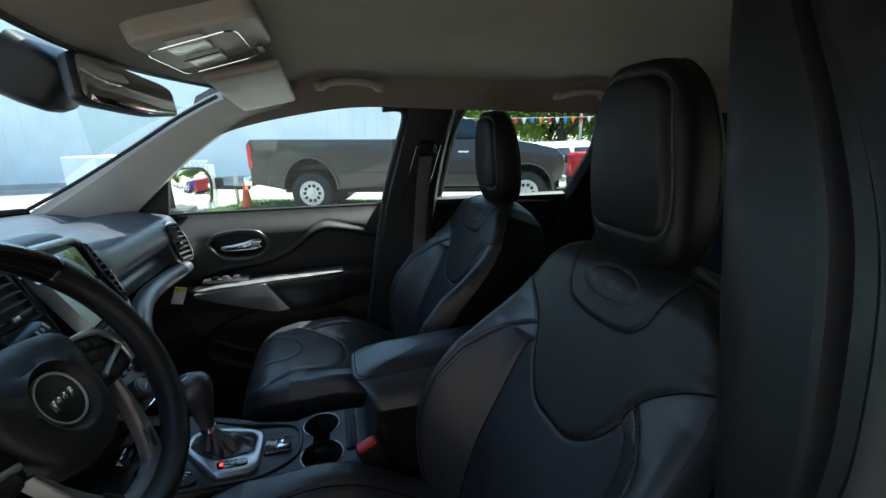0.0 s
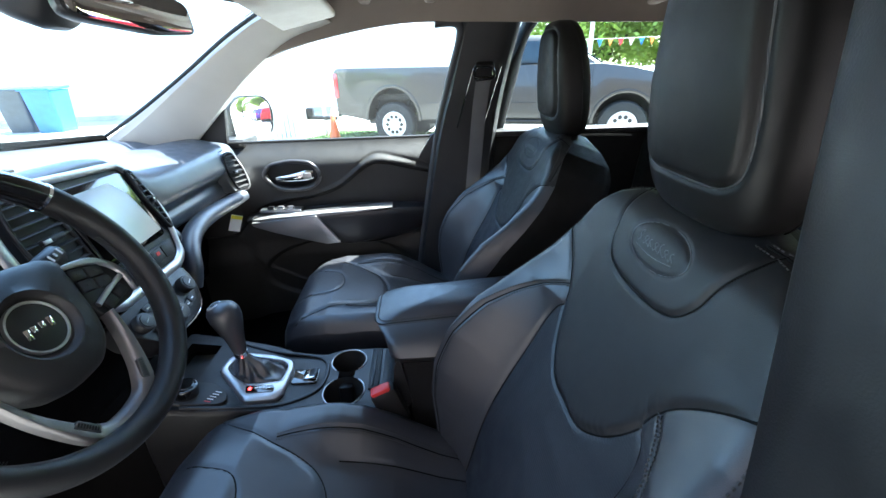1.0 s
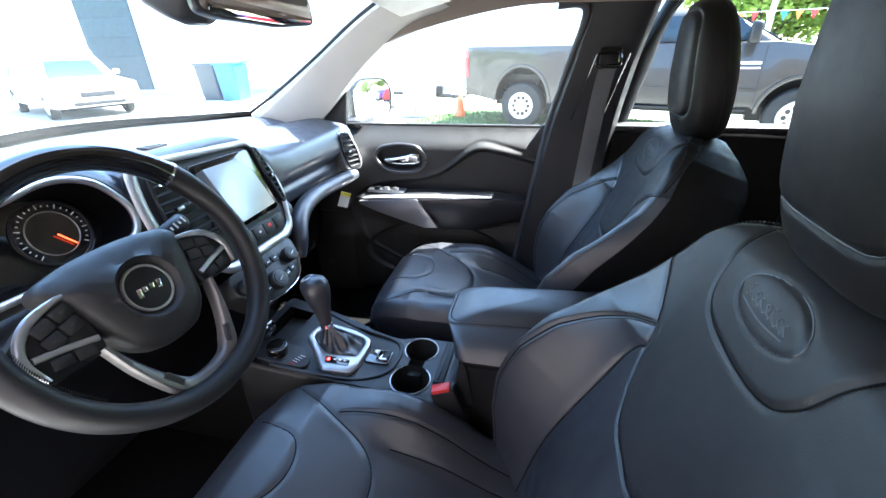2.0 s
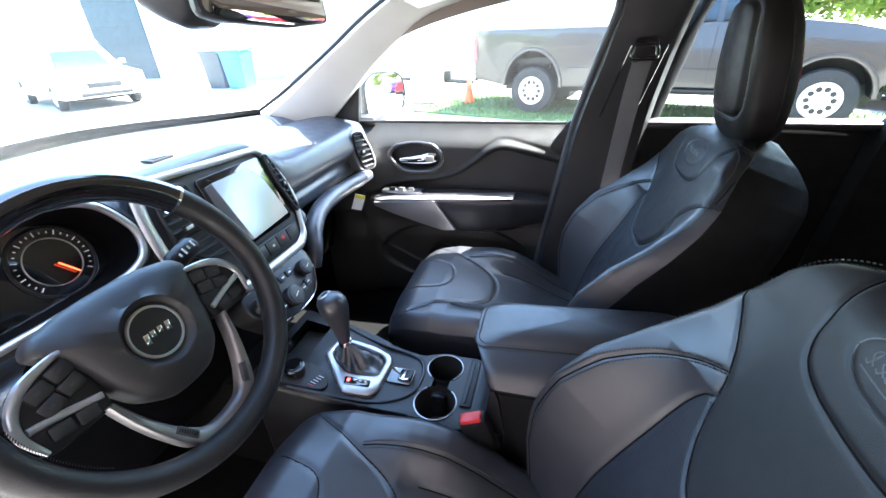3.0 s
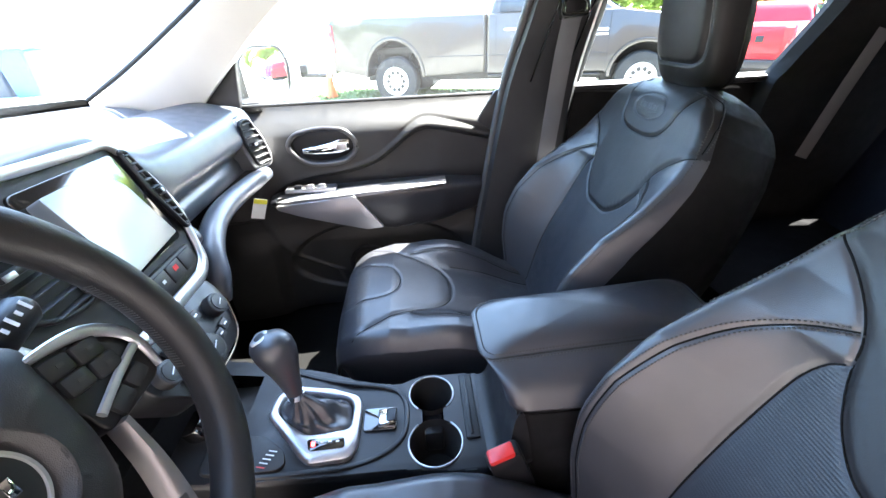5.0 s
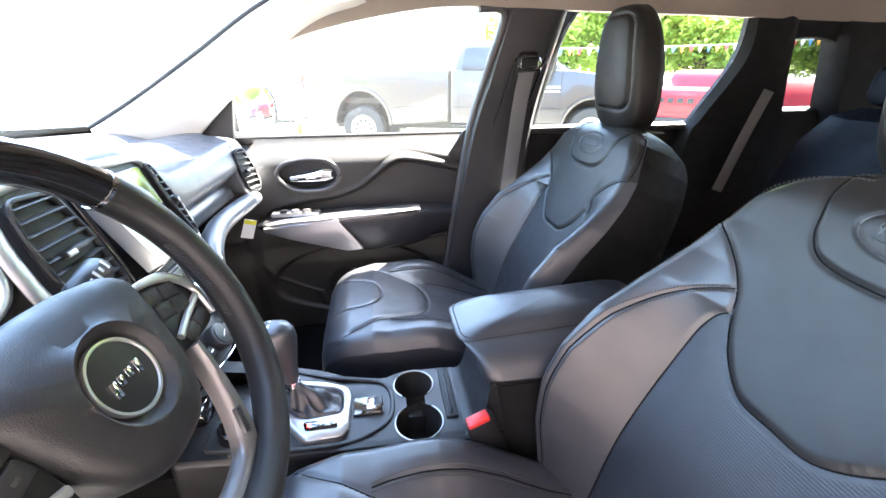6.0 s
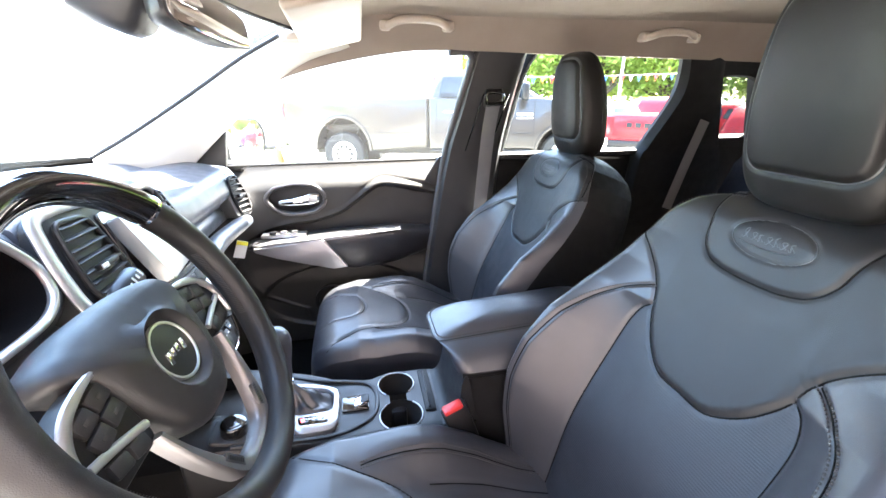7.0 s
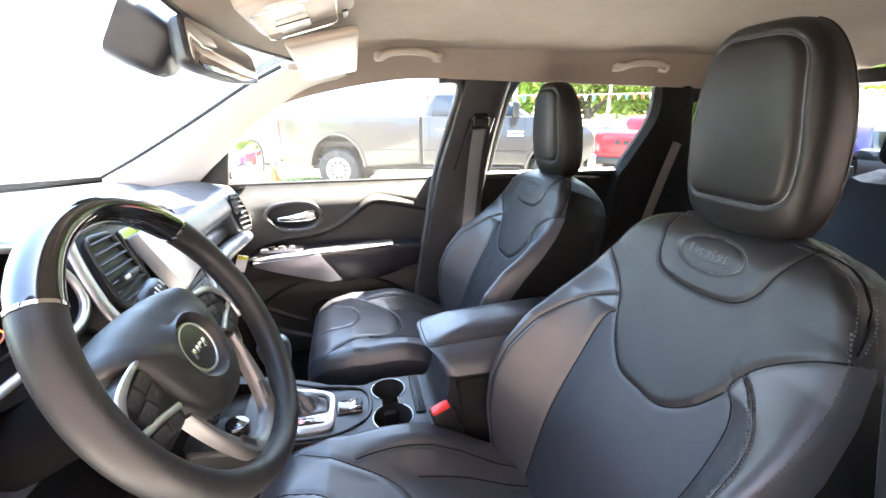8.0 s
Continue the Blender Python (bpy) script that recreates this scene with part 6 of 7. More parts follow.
# ---------------------------------------------------------------- outdoors
ASPHALT = mat("pale_dry_asphalt", (0.30, 0.29, 0.27), 0.9, var=0.2, scale=0.6, grain=0.6, grain_scale=60)
GRASS = mat("mown_grass", (0.07, 0.13, 0.03), 0.9, var=0.35, scale=3, grain=0.8, grain_scale=60)
CONCRETE = mat("concrete", (0.42, 0.40, 0.36), 0.85, var=0.12, scale=3, grain=0.4, grain_scale=120)
PANEL = mat("white_metal_cladding", (0.74, 0.77, 0.78), 0.5, var=0.05, scale=1.5)
DARKBAY = mat("dark_bay_door", (0.03, 0.045, 0.06), 0.35, var=0.2)
BLUE = mat("blue_plastic", (0.03, 0.14, 0.42), 0.45)
TRUCK = mat("grey_truck_paint", (0.040, 0.034, 0.028), 0.34, metal=0.25, coat=0.5, var=0.04, rvar=0.02)
REDP = mat("red_truck_paint", (0.42, 0.012, 0.018), 0.45, coat=0.25, var=0.05, spec=0.25)
PURPLE = mat("purple_paint", (0.10, 0.05, 0.30), 0.25, coat=1.0, var=0.05)
TYRE = mat("tyre_rubber", (0.02, 0.02, 0.02), 0.85, grain=0.4, grain_scale=80)
ALLOY = mat("pale_alloy", (0.60, 0.60, 0.60), 0.35, metal=0.7)
BLACKGL = mat("dark_window", (0.02, 0.03, 0.04), 0.10, spec=0.3)
TAIL = mat("red_lamp_lens", (0.55, 0.02, 0.03), 0.15, coat=1.0)
HEADL = mat("headlamp_lens", (0.65, 0.66, 0.66), 0.1, coat=1.0)
BARK = mat("bark", (0.10, 0.075, 0.055), 0.9, grain=0.8, grain_scale=20)
LEAF = mat("leaves", (0.24, 0.33, 0.07), 0.5, var=0.45, scale=1.2)
lf = LEAF.node_tree
thin = lf.nodes.new("ShaderNodeBsdfTranslucent")
thin.inputs["Color"].default_value = (0.46, 0.58, 0.12, 1)
both = lf.nodes.new("ShaderNodeMixShader")
both.inputs["Fac"].default_value = 0.4
surface = lf.nodes["Material Output"].inputs["Surface"]
lf.links.new(surface.links[0].from_socket, both.inputs[1])
lf.links.new(thin.outputs[0], both.inputs[2])
lf.links.new(both.outputs[0], surface)
ORANGE = mat("orange_cone_plastic", (0.75, 0.14, 0.03), 0.5)

def lot_z(x, y=10.0):
    """The car park falls gently away towards the far row."""
    return -0.02 - 0.13 * float(smoothstep(3.0, 6.5, y)) - 0.47 * float(smoothstep(4.0, 7.0, x) * smoothstep(3.0, 6.5, y))


v, f = [], []
gxs = [-400, -120, -60, -40, -30] + list(np.linspace(-24, 24, 49)) + [30, 40, 60, 120, 400]
for x in gxs:
    for y in gxs:
        v.append((x, y, lot_z(x, y) + (0.012 * math.sin(x * 0.7) * math.cos(y * 0.5) if abs(x) < 25 and abs(y) < 25 else 0)))
ng = len(gxs)
f = [[i * ng + j, (i + 1) * ng + j, (i + 1) * ng + j + 1, i * ng + j + 1] for i in range(ng - 1) for j in range(ng - 1)]
single("ground", (v, f), ASPHALT, "pale sunlit asphalt car park", "ground", "structure")
# grass strip with kerb, turned with the truck
TR = Vector((0.953, -0.303, 0)).normalized()
TN = Vector((0.303, 0.953, 0)).normalized()
T0 = Vector((-0.49, 8.77, -0.13))


def tr_at(u, n, z):
    return T0 + TR * u + TN * n + Vector((0, 0, z))


strip = fillet([(-2.6, -1.55), (6.6, -1.75), (6.9, 0.6), (-2.2, 1.0)], 0.4, 6)
single("grass_strip", loft([[tr_at(a, b, z) for a, b in strip] for z in (-0.05, 0.02)]), GRASS, "narrow strip of mown grass below the truck", "grass", "structure")
bl, bf = [], []
rng = random.Random(4)
spots = np.array([(rng.uniform(-2.5, 6.8), rng.uniform(-1.7, 0.8)) for k in range(12000)])
for a, b in spots[sd_poly(spots[:, 0], spots[:, 1], strip) > 0.02]:
    hgt, ang = rng.uniform(0.03, 0.09), rng.uniform(0, 6.3)
    p = tr_at(a, b, 0.02)
    d = Vector((math.cos(ang), math.sin(ang), 0)) * 0.006
    tip = p + Vector((rng.uniform(-0.03, 0.03), rng.uniform(-0.03, 0.03), hgt))
    n0 = len(bl)
    bl += [p - d, p + d, tip]
    bf.append([n0, n0 + 1, n0 + 2])
tagged(part("grass_blades", (bl, bf), GRASS), "mown grass blades", "grass", "", "stuff")


def wheel_parts(parent, c, axis, r, width, spokes=8):
    """Tyre, rim with round holes and hub; axis points outwards."""
    m = axes(c, axis.cross(Vector((0, 0, 1))), (0, 0, 1))
    if (m.to_3x3() @ Vector((0, 0, 1))).dot(axis) < 0:
        m = axes(c, -axis.cross(Vector((0, 0, 1))), (0, 0, 1))
    rim_r = r * 0.60
    prof = [(rim_r, -width), (r * 0.93, -width), (r, -width * 0.85), (r, -width * 0.15), (r * 0.94, 0.0), (r * 0.80, 0.012), (rim_r * 1.02, 0.004), (rim_r, -0.01)]
    rg = [[m @ Vector((q * math.cos(a), q * math.sin(a), w)) for q, w in prof] for a in np.linspace(0, 2 * math.pi, 49)]
    ty = part("tyre", loft(rg, True, False), TYRE, parent)
    part("rim", ring(m @ pose(0, 0, 0.002), rim_r * 0.84, rim_r, 0.06, 40), ALLOY, ty, "pale alloy rim")
    part("rim_disc", disc(m @ pose(0, 0, -0.022), rim_r * 0.86, 0.02, 40, 0.004, 0.012), ALLOY, ty)
    part("hub_cap", disc(m @ pose(0, 0, 0.012), rim_r * 0.26, 0.03, 24, 0.008), ALLOY, ty)
    for k in range(spokes):
        a = 2 * math.pi * k / spokes
        part("rim_hole", disc(m @ pose(rim_r * 0.60 * math.cos(a), rim_r * 0.60 * math.sin(a), -0.009), rim_r * 0.14, 0.004, 14, 0.001), RUBBER, ty)


def arch(cx, r, z0, n=14):
    """Points over a wheel, front to back in rising u."""
    return [(cx - r * math.cos(a), z0 + r * math.sin(a)) for a in np.linspace(0, math.pi, n)]


def pickup(name, o, ux, paint, label, wb, be=0.86, detail=True):
    """A crew cab pickup. o: rear axle on the ground, ux: forwards, seen on the side to its right."""
    t = thing(name, o, label, "pickup truck")
    ux = Vector(ux).normalized()
    uy = Vector((0, 0, 1)).cross(ux)          # to its left
    M = Matrix(((ux.x, uy.x, 0, o[0]), (ux.y, uy.y, 0, o[1]), (0, 0, 1, o[2]), (0, 0, 0, 1)))
    S = M @ Matrix(((1, 0, 0, 0), (0, 0, -1, -1.0), (0, 1, 0, 0), (0, 0, 0, 1)))   # frame of the right side: x forwards, y up, z outwards
    W = 2.0
    def opening(cx):
        return [(cx + 0.56 * math.cos(q), 0.50 + 0.64 * math.sin(q)) for q in np.linspace(math.pi, 0, 21)]
    bed = [(-1.22, 0.62)] + opening(0.0) + [(be - 0.06, 0.55), (be, 0.56), (be, 1.46), (-1.16, 1.48), (-1.24, 1.40)]
    part("bed", slab([(a, b) for a, b in bed], S, W, 0.05), paint, t)
    low = [(be + 0.02, 0.55), (wb - 0.62, 0.55)] + arch(wb, 0.51, 0.47) + [(wb + 0.58, 0.62), (wb + 0.70, 0.70), (wb + 0.74, 0.95), (wb + 0.71, 1.12), (wb + 0.58, 1.26), (wb + 0.1, 1.38), (wb - 0.45, 1.45), (be + 0.02, 1.46)]
    part("cab_lower", slab(low, S, W, 0.06), paint, t)
    rows = []
    for z, x0, x1, w in ((1.42, be + 0.04, wb - 0.40, 0.93), (1.62, be + 0.10, wb - 0.72, 0.86), (1.84, be + 0.20, wb - 1.12, 0.78), (1.91, be + 0.34, wb - 1.30, 0.72), (1.925, be + 0.54, wb - 1.5, 0.6)):
        rows.append([M @ Vector((a, b, z)) for a, b in fillet([(x0, -w), (x1, -w), (x1, w), (x0, w)], 0.12, 4)])
    part("cab_upper", loft(rows), paint, t)
    lean = axes(M @ Vector((0, -0.940, 1.44)), ux, M.to_3x3() @ Vector((0, 0.27, 1)))
    for x0, x1 in ((be + 0.22, be + 1.10), (be + 1.18, wb - 0.66)):
        win = fillet([(x0, 0.03), (x1, 0.03), (x1 - (0.40 if x1 > be + 1.2 else 0), 0.40), (x0 + (0.06 if x0 < be + 0.5 else 0), 0.40)], 0.05, 4)
        part("side_window", slab(win, lean @ pose(0, 0, 0.012), 0.02, 0.003), BLACKGL, t, "dark side window")
    part("windscreen", slab([(-0.72, 0.0), (0.72, 0.0), (0.64, 0.56), (-0.64, 0.56)], axes(M @ Vector((wb - 0.415, 0, 1.45)), uy, M.to_3x3() @ Vector((-0.85, 0, 0.50))) @ pose(0, 0, 0.012), 0.02, 0.003), BLACKGL, t)
    for cx in (0.0, wb):
        for sd in (-1, 1):
            wheel_parts(t, M @ Vector((cx, sd * 0.99 if sd < 0 else 0.99, 0.42)), M.to_3x3() @ Vector((0, sd, 0)), 0.42, 0.27, 10)
        part("wheel_well", box(M @ pose(cx, 0.2, 0.72), 1.2, 1.40, 0.86), RUBBER, t, "", False)
        lip = opening(cx) if cx == 0 else arch(cx, 0.53, 0.47, 20)
        part("arch_lip", tube([S @ Vector((a, b, 0.014)) for a, b in lip], 0.022, 0.034, 8), paint, t)
    part("leaf_spring", tube(spline([M @ Vector(p) for p in ((-0.62, -0.60, 0.74), (0.0, -0.62, 0.55), (0.60, -0.60, 0.70))], 6), 0.03, 0.02, 8), HARD, t)
    part("axle", tube([M @ Vector((0, -0.9, 0.42)), M @ Vector((0, 0.9, 0.42))], 0.06, n=12), HARD, t)
    part("shock_absorber", tube([M @ Vector((0.10, -0.70, 0.45)), M @ Vector((0.30, -0.62, 1.05))], 0.035, n=10), HARD, t)
    part("frame_rail", box(M @ pose(0, -0.66, 0.92), 1.15, 0.06, 0.10), HARD, t)
    part("chassis", box(M @ pose(wb / 2, 0, 0.50), wb + 1.4, 1.2, 0.22), RUBBER, t, "", False)
    part("running_board", box(M @ pose((be + wb - 0.6) / 2, -0.95, 0.50), wb - be - 0.7, 0.14, 0.05, 0.015), HARD, t)
    part("rear_bumper", box(M @ pose(-1.30, 0, 0.66), 0.18, 1.96, 0.20, 0.04), CHROME if detail else HARD, t)
    part("front_bumper", box(M @ pose(wb + 0.72, 0, 0.62), 0.16, 1.94, 0.26, 0.05), CHROME, t)
    for sd in (-1, 1):
        part("tail_lamp", box(M @ pose(-1.185, sd * 0.945, 1.16), 0.10, 0.14, 0.46, 0.02), TAIL, t)
        part("head_lamp", box(M @ pose(wb + 0.60, sd * 0.86, 1.02), 0.26, 0.24, 0.24, 0.04), HEADL, t)
    part("tailgate", box(M @ pose(-1.225, 0, 1.15), 0.03, 1.60, 0.56, 0.02), paint, t)
    for k in range(4):
        part("tailgate_mark", box(M @ pose(-1.245, -0.36 + 0.24 * k, 1.18), 0.008, 0.16, 0.14, 0.004), ALLOY if detail else HARD, t)
    part("grille", box(M @ pose(wb + 0.735, 0, 0.98), 0.05, 1.3, 0.34, 0.03), HARD, t)
    for x0 in (be + 0.42, be + 1.36):
        part("door_handle", box(M @ pose(x0, -1.012, 1.22), 0.20, 0.03, 0.035, 0.01), CHROME, t)
    for x0 in (be + 0.01, be + 0.18, be + 1.14, wb - 0.58):
        part("door_gap", box(M @ pose(x0, -1.0005, 1.0), 0.010, 0.006, 0.82), RUBBER, t)
    part("side_crease", tube([S @ Vector((a, 0.83, 0.002)) for a in np.linspace(0.66, wb - 0.60, 8)], 0.008, n=6), paint, t)
    part("side_badge", box(M @ pose(wb - 0.75, -1.006, 1.17), 0.30, 0.010, 0.04, 0.003), ALLOY, t, "small silver side badge")
    part("side_badge", box(M @ pose(wb - 0.75, -1.006, 1.10), 0.30, 0.010, 0.025, 0.003), ALLOY, t)
    part("side_mirror", box(M @ pose(wb - 0.78, -1.20, 1.56), 0.14, 0.24, 0.30, 0.05, 3), HARD, t)
    part("mirror_arm", box(M @ pose(wb - 0.75, -1.04, 1.46), 0.06, 0.20, 0.05, 0.01), HARD, t)
    return t


pickup("pickup_truck", T0, TR, TRUCK, "dark grey crew cab pickup truck parked on the grass", 4.27, 1.69)
pickup("pickup_truck", Vector((8.26, 10.61, lot_z(8.26))), Vector((0.77, 0.64, 0)), REDP, "bright red pickup truck parked with its tailgate towards the lot", 3.65, 0.86, False)


def car(name, o, yaw, paint, label, kind_="sedan"):
    """A parked car: rounded body, glasshouse, windows, lamps, wheels."""
    t = thing(name, o, label, "car", "parked cars")
    M = pose(o[0], o[1], o[2], 0, 0, yaw)
    van = kind_ == "van"
    suv = kind_ == "suv" or van
    L, W, H = (5.3, 2.0, 1.85) if van else (4.5, 1.80, 1.75) if suv else (4.3, 1.74, 1.55)
    hood = 1.02 if van else 1.08 if suv else 0.92
    f_, r_ = (1.72, -1.55) if van else (1.32, -1.30)
    side = [(-L / 2, 0.35)] + arch(r_, 0.38, 0.32, 10) + arch(f_, 0.38, 0.32, 10) + [(L / 2 - 0.05, 0.32), (L / 2, 0.60), (L / 2 - 0.08, hood - 0.14), (1.0, hood), (-L / 2 + 0.06, hood + 0.02), (-L / 2, 0.8)]
    S = M @ Matrix(((1, 0, 0, 0), (0, 0, -1, -W / 2), (0, 1, 0, 0), (0, 0, 0, 1)))
    part("body", slab(side, S, W, 0.10), paint, t)
    rows = []
    xb = -L / 2 + (0.15 if suv else 0.75)
    for z, x0, x1, w in ((hood - 0.03, xb, f_ - 0.17, W / 2 - 0.05), (hood + 0.25, xb + 0.10, f_ - 0.62, W / 2 - 0.13), (H - 0.08, xb + 0.30, f_ - 1.17, W / 2 - 0.22), (H, xb + 0.55, f_ - 1.47, W / 2 - 0.34)):
        rows.append([M @ Vector((a, b, z)) for a, b in fillet([(x0, -w), (x1, -w), (x1, w), (x0, w)], 0.15, 4)])
    part("roof", loft(rows), paint, t)
    hgt = H - 0.10 - hood
    for sd in (-1, 1):
        lean = axes(M @ Vector((0, sd * (W / 2 - 0.055), hood + 0.02)), M.to_3x3() @ Vector((-sd * -1.0, 0, 0)), M.to_3x3() @ Vector((0, -sd * 0.32, 1)))
        k = 1 if sd < 0 else -1
        lean = axes(M @ Vector((0, sd * (W / 2 - 0.055), hood + 0.02)), M.to_3x3() @ Vector((k, 0, 0)), M.to_3x3() @ Vector((0, -sd * 0.32, 1)))
        for x0, x1 in (((xb + 0.22, -1.20), (-1.12, -0.08), (0.0, 0.82)) if van else ((xb + 0.22, -0.55), (-0.48, 0.42))):
            w_ = [(k * x0, 0.0), (k * (x1 + (0.35 if x1 > 0 else 0)), 0.0), (k * (x1 - 0.05), hgt * 0.86), (k * (x0 + 0.12), hgt * 0.86)]
            part("side_window", slab(fillet(w_ if k > 0 else w_[::-1], 0.05, 3), lean @ pose(0, 0, 0.014), 0.02, 0.003), BLACKGL, t)
        part("head_lamp", box(M @ pose(L / 2 - 0.14, sd * (W / 2 - 0.20), hood - 0.24), 0.22, 0.30, 0.14, 0.04), HEADL, t)
        part("tail_lamp", box(M @ pose(-L / 2 + 0.04, sd * (W / 2 - 0.14), hood - 0.12), 0.08, 0.20, 0.24, 0.03), TAIL, t)
        part("side_mirror", box(M @ pose(f_ - 0.60, sd * (W / 2 + 0.08), hood + 0.10), 0.10, 0.18, 0.13, 0.04), paint, t)
        for cx in (r_, f_):
            wheel_parts(t, M @ Vector((cx, sd * (W / 2 - 0.01), 0.32)), M.to_3x3() @ Vector((0, sd, 0)), 0.32, 0.20, 5)
    part("windscreen", slab(fillet([(-0.66, 0), (0.66, 0), (0.54, 0.62), (-0.54, 0.62)], 0.05, 3), axes(M @ Vector((f_ - 0.22, 0, hood + 0.0)), M.to_3x3() @ Vector((0, 1, 0)), M.to_3x3() @ Vector((-0.88, 0, hgt + 0.08))) @ pose(0, 0, 0.03), 0.02, 0.003), BLACKGL, t)
    part("grille", box(M @ pose(L / 2 - 0.02, 0, 0.62), 0.06, 0.8, 0.14, 0.02), HARD, t)
    part("bumper_intake", box(M @ pose(L / 2 - 0.02, 0, 0.40), 0.06, 1.2, 0.10, 0.02), HARD, t)
    part("undertray", box(M @ pose(0, 0, 0.30), 3.6, 1.4, 0.22), RUBBER, t, "", False)
    return t


WHITECAR = mat("white_parked_car_paint", (0.75, 0.76, 0.77), 0.25, coat=1.0, var=0.03)
GREYCAR = mat("grey_parked_car_paint", (0.25, 0.26, 0.27), 0.3, metal=0.4, coat=1.0, var=0.03)
car("parked_car", (-14.6, 9.5, lot_z(-14.6)), -22, WHITECAR, "white people carrier with rounded hood facing the lot", "van")
car("parked_car", (6.4, 11.6, lot_z(6.4)), 200, WHITECAR, "white boxy off-road car parked behind the grey truck", "suv")
car("parked_car", (10.5, 16.5, lot_z(10)), -70, WHITECAR, "white parked car in the far row", "sedan")
car("parked_car", (13.5, 17.0, lot_z(13)), -70, GREYCAR, "grey parked car in the far row", "sedan")
car("parked_car", (7.6, 17.0, lot_z(7.6)), -70, WHITECAR, "white parked car in the far row", "suv")
car("parked_car", (17.0, 16.0, lot_z(17)), -70, REDP, "red parked car in the far row", "sedan")
car("parked_car", (9.5, 8.0, lot_z(9.5)), 40, REDP, "bright red boxy off-road car beside the red pickup", "suv")
car("parked_car", (12.5, 7.4, lot_z(12)), 10, PURPLE, "purple parked car seen through the tailgate window", "suv")

# long white service building
bld = thing("service_building", (-14, 16, 0), "long white metal-clad service building with dark bay doors", "building")
BW = axes((-14.0, 15.4, -0.2), Vector((1, 0.10, 0)), (0, 0, 1))
part("wall", box(BW @ pose(0, 3.2, -3.0), 36, 6.4, 6.0), PANEL, bld, "", False)
part("roof_edge", box(BW @ pose(0, 6.45, -2.9), 36.4, 0.25, 6.4), mat("blue_fascia", (0.10, 0.22, 0.42), 0.5), bld, "blue metal roof edge", False)
for k in range(72):
    part("cladding_rib", box(BW @ pose(-17.8 + 0.5 * k, 3.2, 0.012), 0.06, 6.4, 0.03), PANEL, bld, "", False)
for xo in (-4.6,):
    dr = part("bay_door", box(BW @ pose(xo, 1.9, 0.03), 2.6, 3.8, 0.04), DARKBAY, bld, "dark open bay door", False)
    for k in range(5):
        part("door_panel", box(BW @ pose(xo, 0.4 + 0.75 * k, 0.055), 2.5, 0.70, 0.02, 0.006), DARKBAY, dr, "", False)
part("wall_base", box(BW @ pose(0, 0.10, 0.03), 36, 0.2, 0.08), CONCRETE, bld, "", False)
for k, (x, y) in enumerate(((-12.2, 12.9), (-11.2, 12.7))):
    b_ = thing("waste_bin", (x, y, 0), "blue plastic waste bin by the building wall", "bin", "waste bins")
    part("bin_body", loft([[(x + a * s, y + c * s, z) for a, c in fillet([(-0.42, -0.38), (0.42, -0.38), (0.42, 0.38), (-0.42, 0.38)], 0.08, 4)] for z, s in ((-0.16, 0.82), (1.0, 1.0), (1.02, 1.05))]), BLUE if k else DARKBAY, b_)
    part("bin_lid", box(pose(x, y, 1.06, 4, 0, 0), 0.92, 0.84, 0.07, 0.03), BLUE if k else DARKBAY, b_)
# slatted white crate, cone and trailer tongue beside the truck's tail
cr = thing("slatted_crate", (-3.3, 9.3, 0), "white slatted metal cage standing on the asphalt", "crate")
for k in range(7):
    part("slat", box(pose(-3.60 + 0.10 * k, 9.1, 0.40), 0.06, 0.03, 1.0, 0.006), PANEL, cr)
for z in (-0.10, 0.90):
    part("crate_rail", box(pose(-3.3, 9.13, z), 0.72, 0.04, 0.06, 0.006), PANEL, cr)
part("crate_back", box(pose(-3.3, 9.45, 0.34), 0.70, 0.50, 0.95, 0.02), ALLOY, cr)
tl = thing("trailer", (-2.6, 9.9, 0), "small trailer tongue with jack and coupling", "trailer")
part("tongue", tube([(-4.3, 10.3, 0.30), (-2.2, 9.3, 0.30)], 0.05, n=8), HARD, tl)
part("jack", tube([(-2.5, 9.45, -0.15), (-2.5, 9.45, 0.6)], 0.04, n=10), ALLOY, tl)
part("jack_foot", box(pose(-2.5, 9.45, -0.14), 0.18, 0.18, 0.03, 0.006), HARD, tl)
part("winch", box(pose(-2.9, 9.65, 0.42), 0.22, 0.18, 0.2, 0.03), HARD, tl)
part("trailer_box", box(pose(-5.2, 11.0, 0.55, 0, 0, -26), 2.2, 1.3, 0.9, 0.03), PANEL, tl)
cn = thing("traffic_cone", (-2.25, 9.1, 0), "orange traffic cone on the asphalt", "traffic cone")
part("cone_base", box(pose(-2.25, 9.1, -0.13), 0.34, 0.34, 0.04, 0.01), ORANGE, cn)
part("cone_body", loft([[(-2.25 + r * math.cos(a), 9.1 + r * math.sin(a), z) for a in np.linspace(0, 2 * math.pi, 20, endpoint=False)] for r, z in ((0.13, -0.11), (0.12, -0.09), (0.03, 0.45), (0.02, 0.46))]), ORANGE, cn)

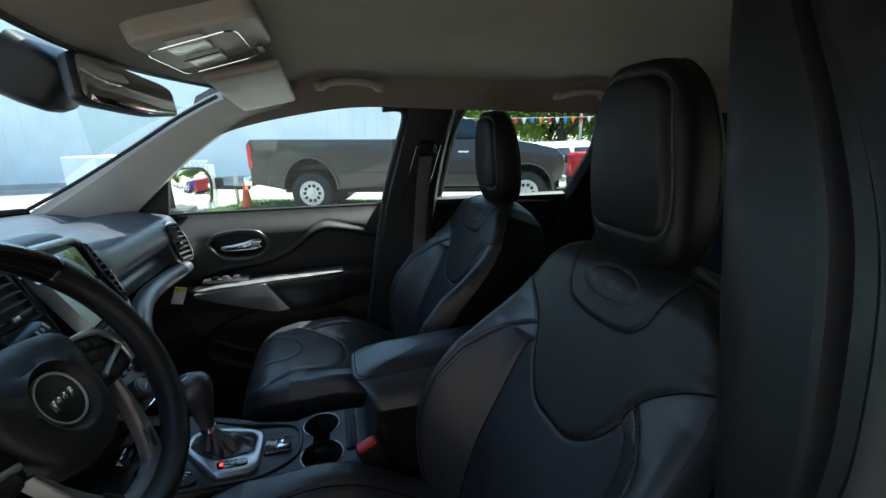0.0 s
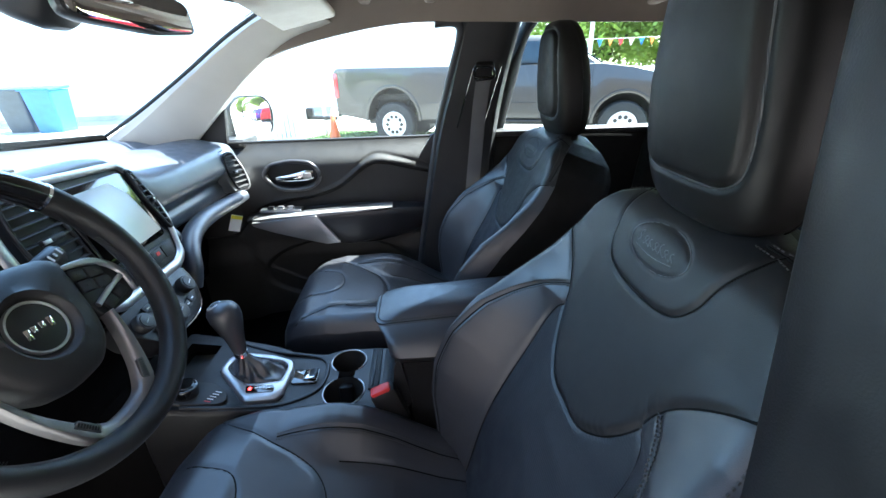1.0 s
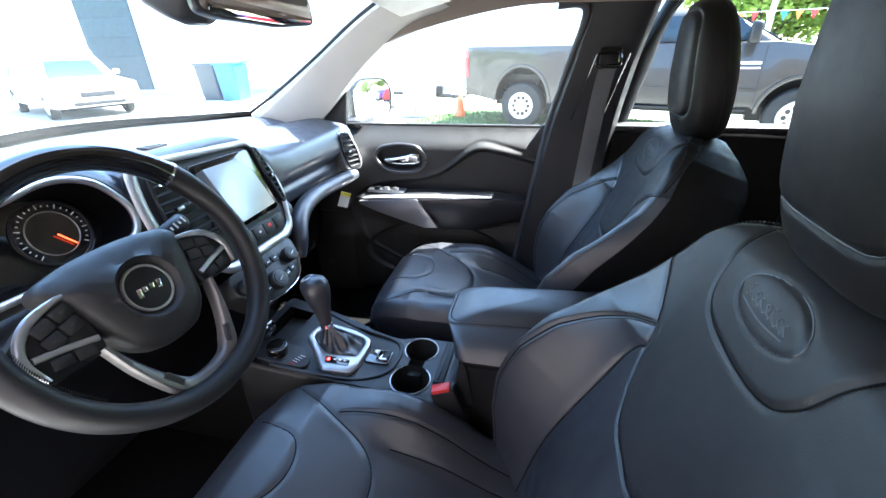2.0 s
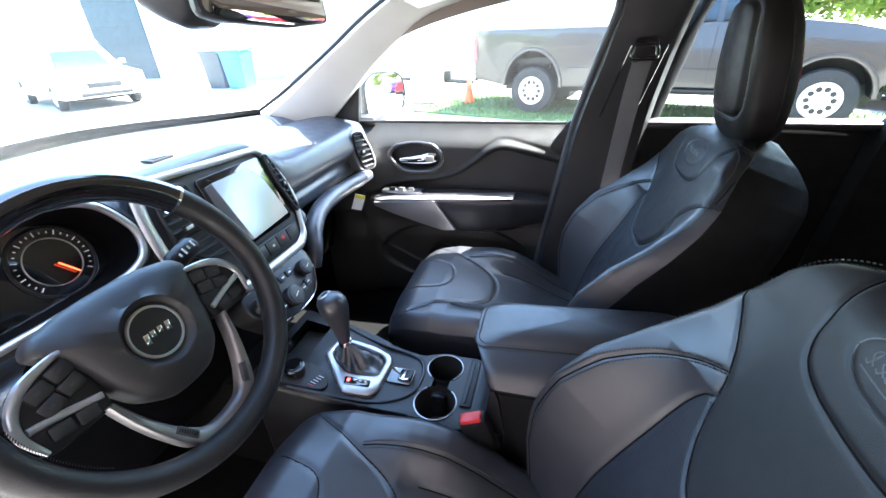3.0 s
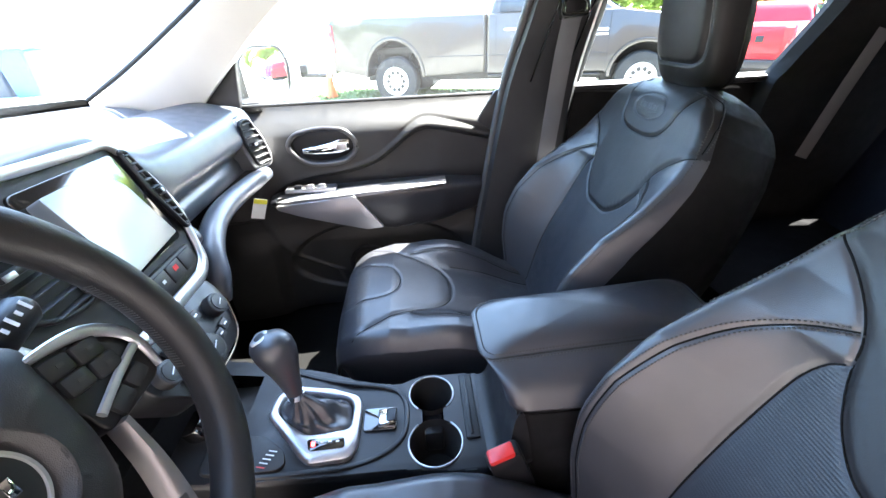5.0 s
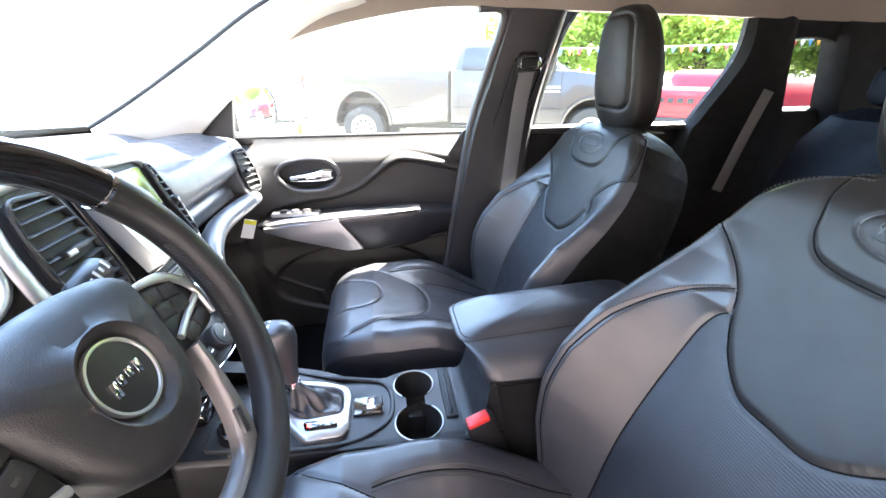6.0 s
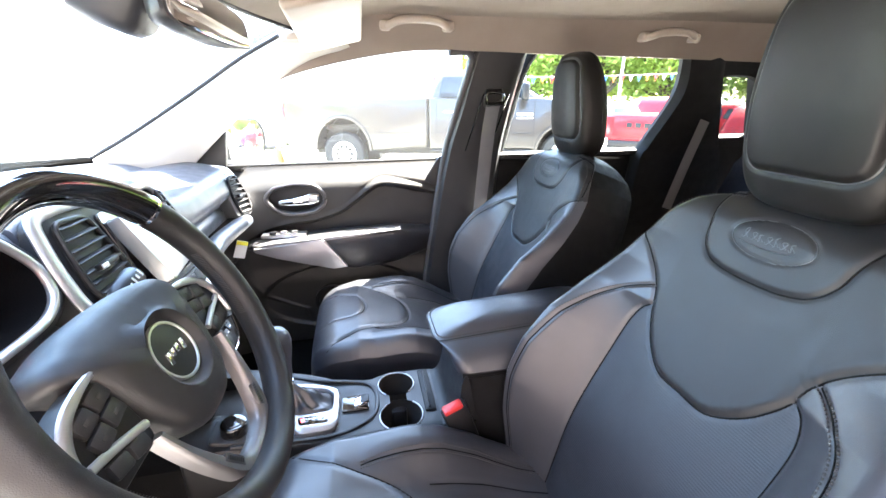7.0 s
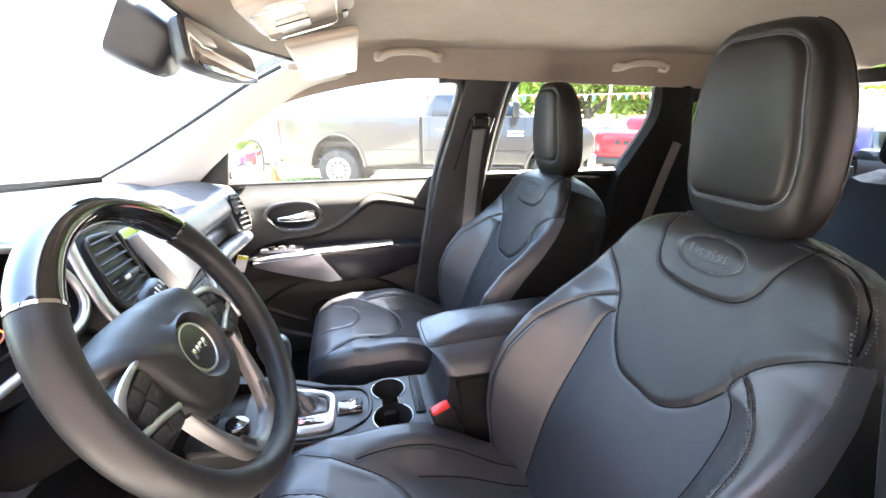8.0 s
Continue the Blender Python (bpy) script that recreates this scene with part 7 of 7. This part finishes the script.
# trees
def tree(o, h, seed, label):
    rg = random.Random(seed)
    t = thing("tree", o, label, "tree", "trees behind the lot")
    o = Vector(o)
    pts = [o + Vector((0.15 * math.sin(k * 1.3 + seed), 0.15 * math.cos(k * 1.7 + seed), h * 0.62 * k / 6)) for k in range(7)]
    lots = [tube(pts, [h * 0.028 * (1 - 0.12 * k) for k in range(7)], n=9)]
    tips = []
    for k in range(22):
        a = k * 2.4 + rg.uniform(-0.4, 0.4)
        z = h * rg.uniform(0.10, 0.60)
        b = o + Vector((0, 0, z))
        ln = h * rg.uniform(0.20, 0.36)
        e = b + Vector((math.cos(a) * ln, math.sin(a) * ln, ln * rg.uniform(0.35, 0.9)))
        mid = (b + e) / 2 + Vector((0, 0, 0.1 * ln))
        lots.append(tube([b, mid, e], [h * 0.010, h * 0.007, h * 0.003], n=6))
        tips += [e, mid, (e + mid) / 2]
    tips.append(o + Vector((0, 0, h * 0.82)))
    tips.append(o + Vector((0, 0, h * 0.68)))
    part("trunk", join(*lots), BARK, t)
    v, f = [], []
    for tip in tips:
        for _ in range(rg.randint(170, 250)):
            d = Vector((rg.gauss(0, 1), rg.gauss(0, 1), rg.gauss(0, 0.8)))
            p = tip + d * h * 0.062
            u = Vector((rg.gauss(0, 1), rg.gauss(0, 1), rg.gauss(0, 0.6))).normalized()
            w = u.cross(Vector((rg.gauss(0, 1), rg.gauss(0, 1), 1))).normalized()
            s = h * rg.uniform(0.010, 0.019)
            n0 = len(v)
            v += [p - u * s, p + w * s * 0.55, p + u * s, p - w * s * 0.55]
            f.append([n0, n0 + 1, n0 + 2, n0 + 3])
    part("crown", (v, f), LEAF, t, "", False)
    return t


t1 = tree((8.5, 24, -0.62), 10.0, 3, "tall leafy green tree behind the car park")
t2 = tree((13.5, 22.5, -0.62), 11.0, 8, "tall leafy green tree behind the car park")
rt = random.Random(12)
for k, (x, y) in enumerate(((18.5, 23), (23.5, 20), (4.2, 29), (11, 28), (16.5, 29), (22, 28), (28, 24), (28, 16), (31, 10), (33, 3), (26, 33), (34, 18))):
    copy_thing((t1, t2)[k % 2], pose(x, y, -0.62, 0, 0, rt.uniform(0, 360)))
# trees and hedges round the yard's other sides, closing the view
for k in range(16):
    a = radians(-175 + 11.0 * k)
    copy_thing((t1, t2)[k % 2], pose(34 * math.cos(a), 34 * math.sin(a), -0.2, 0, 0, rt.uniform(0, 360)))

# lamp posts and pennants
def post(x, y, h):
    p = thing("lamp_post", (x, y, 0), "grey steel lamp post with flat head", "lamp post", "lamp posts")
    part("pole", tube([(x, y, -0.66), (x, y, h)], [0.10, 0.06], n=12), ALLOY, p)
    part("lamp_head", box(pose(x + 0.3, y, h), 0.8, 0.35, 0.12, 0.03), HARD, p)


post(6.6, 17.0, 7.5)
post(12.8, 19.5, 7.5)
pn = thing("pennant_string", (4, 13.5, 2.4), "string of red, white and blue pennants across the car park", "bunting")
a_, b_ = Vector((2.0, 13.9, 2.0)), Vector((22.0, 14.5, 2.75))
line = [a_.lerp(b_, k / 40) + Vector((0, 0, -0.9 * (k / 40) * (1 - k / 40))) for k in range(41)]
part("string", tube(line, 0.006, n=5), WHITEMARK, pn)
cols = [RED, WHITEMARK, mat("blue_cloth", (0.05, 0.18, 0.55), 0.8), mat("orange_cloth", (0.75, 0.25, 0.05), 0.8)]
for k in range(56):
    t = (k + 0.5) / 56
    p = a_.lerp(b_, t) + Vector((0, 0, -0.9 * t * (1 - t)))
    d = (b_ - a_).normalized()
    part("pennant", loft([[p - d * 0.10 + TN * q, p + d * 0.10 + TN * q, p + Vector((0, 0, -0.24)) + TN * (q + 0.03 * math.sin(k * 1.7))] for q in (-0.003, 0.003)]), cols[k % 4], pn, "", False)

# plain unseen wall, added to block sky and tint fill on the open door's side
single("boundary_wall", box(pose(0.5, -3.1, 2.5), 18, 0.25, 5.2), mat("brown_bounce_render", (0.18, 0.142, 0.130), 0.9, var=0.12, scale=1.5, grain=0.5, grain_scale=40), "added unseen brown wall that limits light from the open door's side", "wall", "structure", smooth=False)
